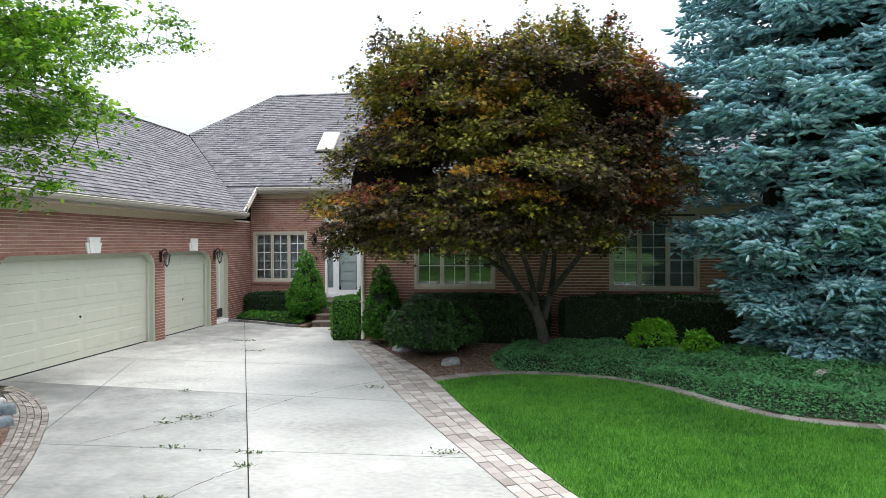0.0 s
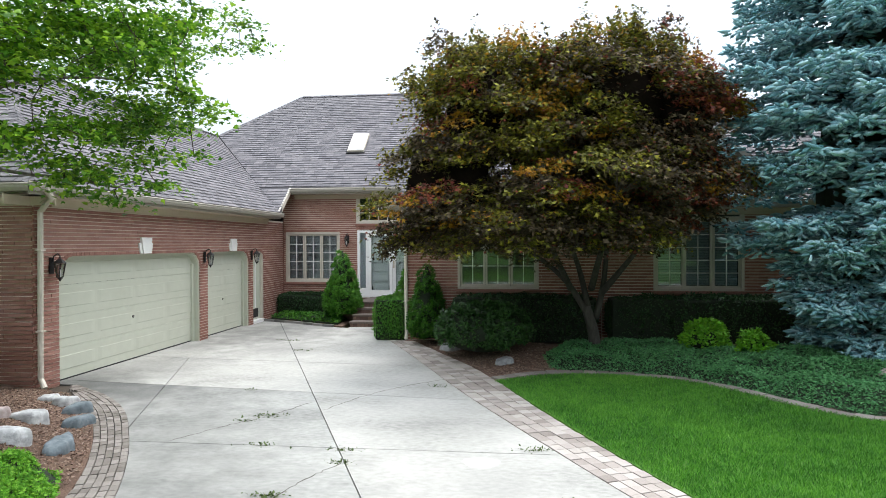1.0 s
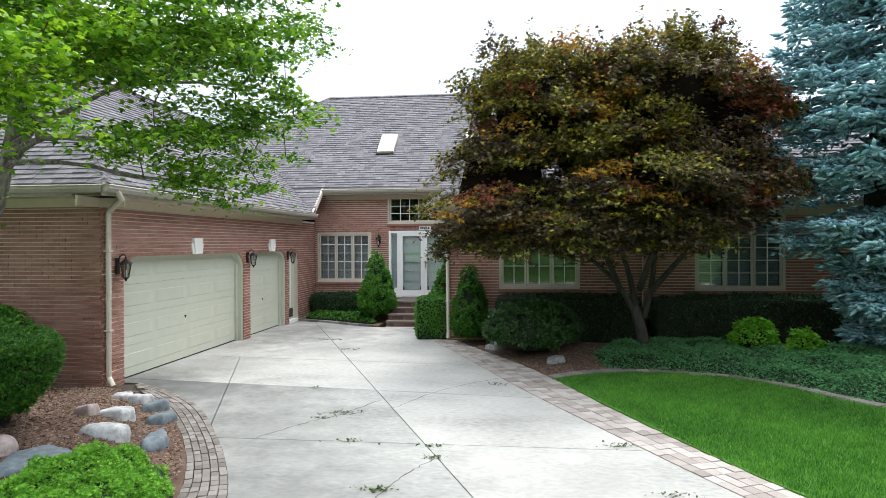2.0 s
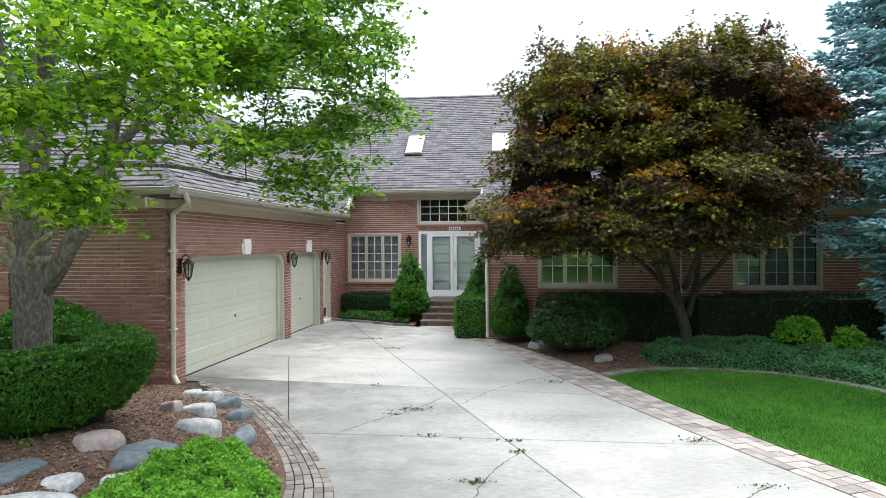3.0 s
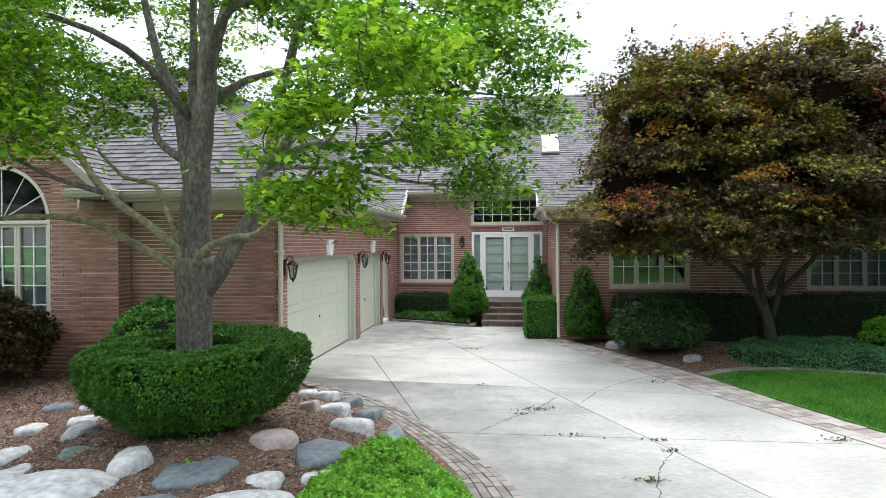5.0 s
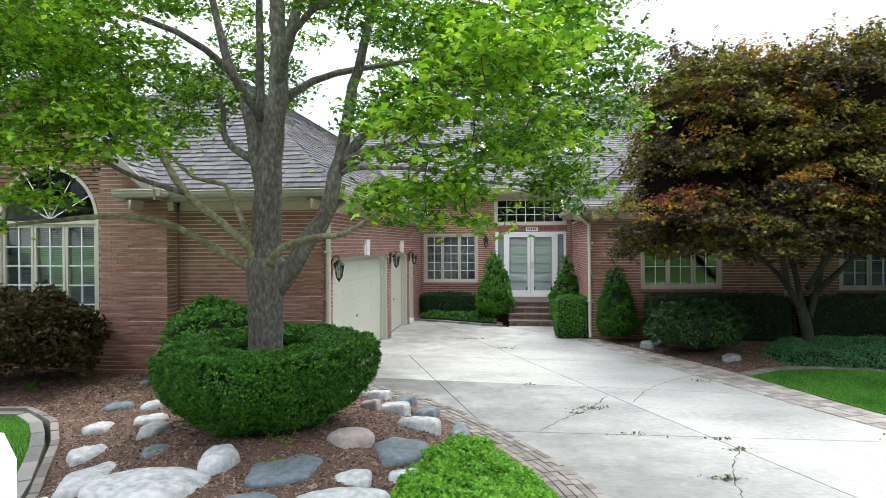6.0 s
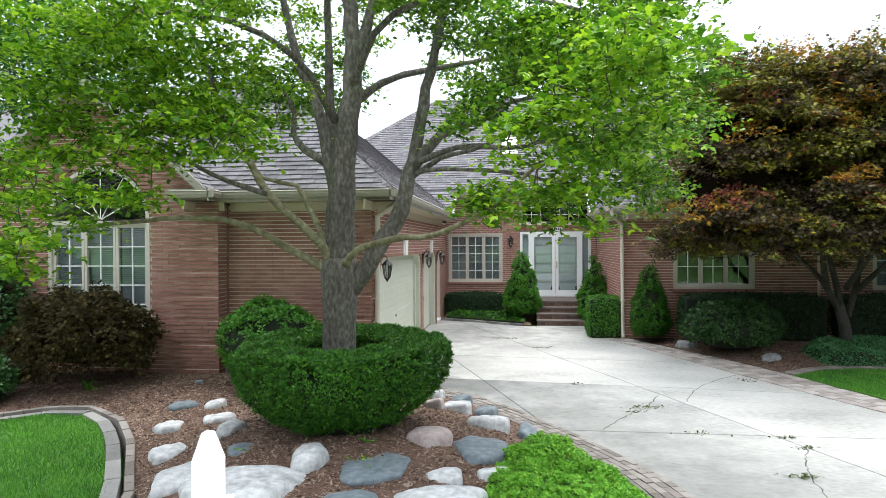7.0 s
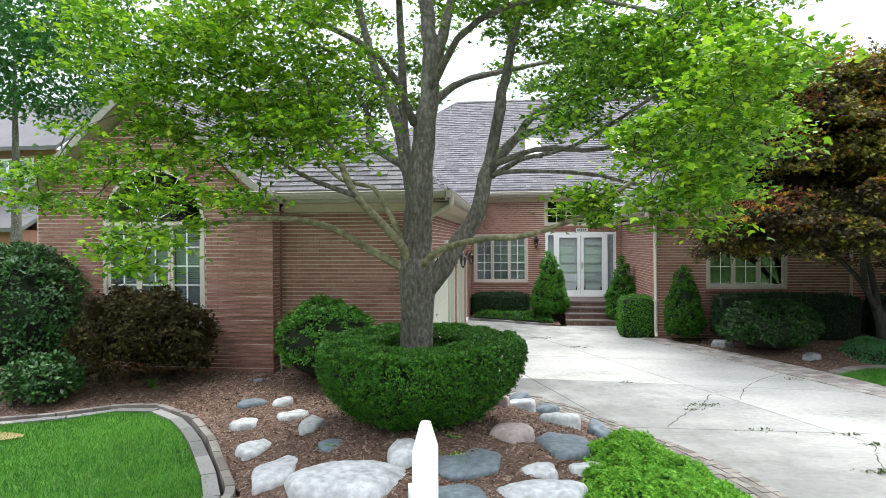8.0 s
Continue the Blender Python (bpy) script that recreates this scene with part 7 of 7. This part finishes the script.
# black stake light leaning at the wall corner
stake = thing("stake_light", (-11.42, 8.93, bed_left(-11.42, 8.93)), "thin black garden stake leaning against the brick corner", "garden stake")
geo = ([], [])
tube(geo, [(0.06, 0, -0.05), (0.03, 0.02, 0.35)], [0.012, 0.012], 6)
raw("spike", *geo, CURB, stake, "bare metal spike")
geo = ([], [])
tube(geo, [(0.03, 0.02, 0.33), (0.0, 0.04, 0.55), (-0.03, 0.06, 0.74), (-0.04, 0.06, 0.78)], [0.018, 0.026, 0.022, 0.03], 8)
raw("handle", *geo, BLACK, stake)


# ---- weeds in the joints ----
LEAF_WEED = material("weed_leaf", [(0.035, 0.06, 0.02), (0.07, 0.11, 0.03), (0.13, 0.16, 0.055)], 0.7, 8, 1.5, 0, island=0.6, translucent=0.25, spec=0.2)
def weed(x, y, r, n, label="small green weed growing in a driveway joint", z=0.0, mat=LEAF_WEED, h=0.05):
    root = thing("weed", (x, y, z), label, "weed", "driveway weeds")
    p = np.column_stack([rng.normal(0, r, n), rng.normal(0, r * 0.3, n), np.abs(rng.normal(0, h * 0.3, n))])
    nr = np.column_stack([rng.normal(0, 0.7, n), rng.normal(0, 0.7, n), np.ones(n)])
    scatter("leaves", OVAL, OVAL_T, p, nr, rng.uniform(0.02, 0.045, n), mat, root, jitter=0.4)


for x, y, r, n in ((-4.73, 8.42, 0.12, 90), (-4.95, 8.15, 0.07, 40), (-3.35, 7.1, 0.10, 45), (-3.24, 6.7, 0.08, 50), (-3.68, 5.74, 0.09, 80), (-1.15, 7.3, 0.11, 70), (-4.35, 7.18, 0.12, 40),
                   (-6.05, 13.6, 0.14, 50), (-6.9, 15.0, 0.18, 50), (-5.6, 9.85, 0.05, 20), (-2.7, 10.4, 0.08, 25), (-0.9, 5.9, 0.10, 40)):
    weed(x, y, r, n)
for x, y, n in ((-8.1, 5.2, 25), (-7.6, 5.35, 22), (-7.95, 4.55, 22), (-9.3, 4.9, 24), (-7.0, 6.75, 26), (-8.05, 4.72, 12), (-12.9, 7.75, 30)):
    weed(x, y, 0.05, n, "tiny bright weed seedling in the mulch", bed_left(x, y) + 0.01, LEAF_LIME)


# strap-leaved plant in the shaded bed
def strap_plant(x, y, n, label):
    root = thing("strap_leaf_plant", (x, y, bed_left(x, y)), label, "plant")
    for k in range(n):
        a = rng.random() * 6.28
        l, h = rng.uniform(0.16, 0.28), rng.uniform(0.10, 0.2)
        c, s_ = math.cos(a), math.sin(a)
        v = []
        for t in (0, 0.35, 0.7, 1.0):
            w = 0.014 * (1 - t * 0.9)
            r, z = l * t, h * math.sin(t * 2.2)
            v += [(r * c - w * s_, r * s_ + w * c, z), (r * c + w * s_, r * s_ - w * c, z)]
        raw("strap_leaf", v, [(0, 1, 3, 2), (2, 3, 5, 4), (4, 5, 7, 6)], LEAF_BOX, root)


strap_plant(-12.95, 7.7, 12, "small strap-leaved green plant in shaded mulch")
shrub("low_shrub", (-14.15, 6.95, 0.15), "ellipsoid", 2400, 0.08, OVAL, LEAF_MID, "low leafy green shrub at the edge of the side bed", rx=0.5, ry=0.4, h=0.62, lump=0.15, tuft=0.12, per=12, jitter=0.9, depth=0.12)
strap_plant(-14.6, 7.3, 9, "sparse low green plant in shaded mulch")
straw = raw("worn_patch", [(-13.75 + 0.42 * math.cos(a) * (1 + 0.2 * math.sin(2 * a)), 5.55 + 0.2 * math.sin(a), 0.135) for a in np.linspace(0, 6.28, 21)[:-1]], [tuple(range(20))],
            material("dry_grass", [(0.20, 0.16, 0.06), (0.30, 0.24, 0.10)], 0.95, 60, 3, 0.5))
tagged(straw, "straw-coloured worn patch in the side lawn", "dry grass", kind="stuff")

# ---- bark chips ----
def chips(name, poly, ground_at, count, label):
    xy = fill_points(poly, count)
    p = np.column_stack([xy, [ground_at(x, y) + 0.004 for x, y in xy]])
    tm = [(-0.5, 0, 0), (0.5, 0.06, 0), (0.42, 0.34, 0.06), (-0.46, 0.28, 0.04), (0.0, 0.15, 0.16)]
    tr = [(0, 1, 4), (1, 2, 4), (2, 3, 4), (3, 0, 4)]
    ob = scatter(name, tm, tr, p, np.tile((0, 0, 1.0), (count, 1)), rng.uniform(0.022, 0.058, count), CHIP, None, jitter=0.35)
    tagged(ob, label, "mulch", kind="stuff")


chips("bark_chips", [(-5.5, 5.2), (-5.88, 6.2), (-6.22, 6.8), (-6.7, 7.52), (-7.46, 8.48), (-8.4, 9.36), (-11.5, 9.0), (-17.4, 9.0), (-17.4, 5.65), (-13.6, 6.62), (-13.1, 7.06), (-12.45, 7.2), (-11.6, 6.6), (-10.95, 5.76), (-10.4, 4.87), (-9.98, 4.2), (-9.9, 3.2), (-6.0, 3.2)], bed_left, 56000, "shredded brown bark mulch over the mounded bed")
chips("bark_chips", [(-3.6, 14.9), (-1.65, 11.05), (-0.6, 11.7), (-0.6, 13.0), (-1.0, 14.0), (-3.2, 15.0)], bed_right, 7000, "shredded brown bark mulch along the paver edge")

# ---- grass ----
def grass(name, poly, ground_at, count, label, h=0.055):
    xy = fill_points(poly, count)
    p = np.column_stack([xy, [ground_at(x, y) - 0.004 for x, y in xy]])
    tm = [(-0.06, 0, 0), (0.06, 0, 0), (0.04, 0.12, 0.6), (0.0, 0.4, 1.0)]
    ob = scatter(name, tm, [(0, 1, 2), (0, 2, 3)], p, np.tile((0, 0, 1.0), (count, 1)), h * rng.uniform(0.6, 1.3, count), BLADE, None, jitter=0.22)
    tagged(ob, label, "grass", kind="stuff")


grass("grass", [(x, y) for x, y in LAWN_R if y > 4.0 and x < 8.0], lawn_right, 140000, "short bright green grass of the front lawn", 0.05)
grass("grass", [(-10.0, 3.4)] + LAWN_L[1:9] + [(-14.4, 5.85), (-14.8, 3.4)], lawn_left, 44000, "short green grass of the side lawn", 0.042)

# ---- neighbouring house beyond the hedge ----
nb = thing("neighbour_house", (-33.0, 26, 0), "red brick neighbouring house with white window and grey roof", "house")
BRICK_FAR = material("far_brick", [(0.26, 0.10, 0.075), (0.36, 0.16, 0.12)], 0.9, 30, 1.2, 0.3, 60)
part("wall", box(bmesh.new(), -6, 4.3, 0, 8, -0.1, 6.9), BRICK_FAR, nb)
for nm, y0, z0, y1, z1 in (("porch_roof", -2.6, 3.2, 0.1, 4.6), ("roof", -0.5, 7.0, 4.0, 10.0)):
    raw(nm, [(-6.4, y0, z0), (4.7, y0, z0), (4.7, y1, z1), (-6.4, y1, z1), (-6.4, y0, z0 - 0.18), (4.7, y0, z0 - 0.18), (4.7, y1, z1 - 0.18), (-6.4, y1, z1 - 0.18)],
        [(0, 1, 2, 3), (7, 6, 5, 4), (0, 4, 5, 1), (1, 5, 6, 2), (2, 6, 7, 3), (3, 7, 4, 0)], SHINGLE, nb)
part("porch_wall", box(bmesh.new(), -6, 4.4, -2.2, 0, -0.1, 3.1), BRICK_FAR, nb)
wn_ = part("window", box(bmesh.new(), 0.6, 3.2, -0.06, 0.05, 4.9, 6.5), WHITE, nb)
for a in (0.72, 1.98):
    part("pane", box(bmesh.new(), a, a + 1.1, -0.075, -0.065, 5.02, 6.38), GLASS, wn_)


def broad_tree(name, x, y, h, r, n, label, group, leaf=0.5, middle=0.58, half=0.4):
    root = thing(name, (x, y, -0.05), label, "tree", group)
    geo = ([], [])
    tube(geo, [(0, 0, 0), (0.1, 0, 2), (0, 0.1, h * 0.7)], [0.25, 0.2, 0.05], 8)
    raw("trunk", *geo, BARK, root)
    mids = unit(rng.normal(0, 1, (n // 60, 3))) * rng.random((n // 60, 1)) ** 0.35 * np.array([r, r, h * half]) + np.array([0, 0, h * middle])
    p = np.repeat(mids, 60, 0) + rng.normal(0, 1, (len(mids) * 60, 3)) * np.array([0.5, 0.5, 0.25])
    scatter("crown", OVAL, OVAL_T, p, np.tile((0, 0, 1.0), (len(p), 1)), rng.uniform(leaf * 0.6, leaf, len(p)), LEAF_FAR, root, jitter=0.8)["kind"] = "stuff"


LEAF_FAR = material("far_tree_leaf", [(0.02, 0.075, 0.018), (0.04, 0.13, 0.028), (0.08, 0.20, 0.045)], 0.6, 4, 0.5, 0, island=0.55, translucent=0.3, spec=0.2)
broad_tree("background_tree", -25.3, 19.5, 13, 3.8, 11000, "dark green tree behind the garage wing", "background trees", 0.27, 0.78, 0.27)
broad_tree("background_tree", -27.5, 30.5, 13, 3.4, 12000, "dark green tree beside the neighbouring house", "background trees", 0.25)

# trees across the street, seen in the window glass; multiplied and enlarged to block low sky light
for x, y, h, r in ((-50, -26, 14, 6.5), (-39, -31, 14, 6.5), (-28, -28, 13, 6), (-19, -33, 15, 6), (-10, -29, 12, 5.5), (-1, -33, 14, 6), (8, -30, 12, 6), (18, -33, 15, 6.5), (29, -29, 13, 6.5), (40, -24, 14, 6.5), (36, -6, 14, 6), (33, 8, 14, 6), (-46, -8, 14, 6), (-44, 8, 13, 6)):
    broad_tree("street_tree", x, y, h * 1.15, r * 1.2, 7200, "broad green tree around the street, enlarged to block low sky", "street trees")

# ---- pieces: nearest bricks and pavers, one object each ----
bm = box(bmesh.new(), -0.5, 0.5, -0.5, 0.5, -0.5, 0.5)
BRICK_MESH = bpy.data.meshes.new("brick")
bm.to_mesh(BRICK_MESH)
bm.free()
BRICK_MESH.materials.append(BRICK)
KEPT.sort(key=lambda q: (q[0] - Vector((-10.2, 9.4, 2.2))).length)
for n, (p, w) in enumerate(KEPT):
    ob = new("brick", BRICK_MESH)
    ob.parent = wall_b
    ob.location = p + Vector((0, 0.012, 0))
    ob.scale = (w, 0.024, COURSE - JOINT)
for key, (root, spots) in PAVER_SPOTS.items():
    for c, an, l, w, zz in spots:
        ob = new("paver", GREY_MESH if key == "paver_band_bed" else PAVER_MESH)
        ob.parent = root
        ob.location = (c.x, c.y, zz - 0.025)
        ob.rotation_euler = (0, 0, an)
        ob.scale = (l, w, 0.05)
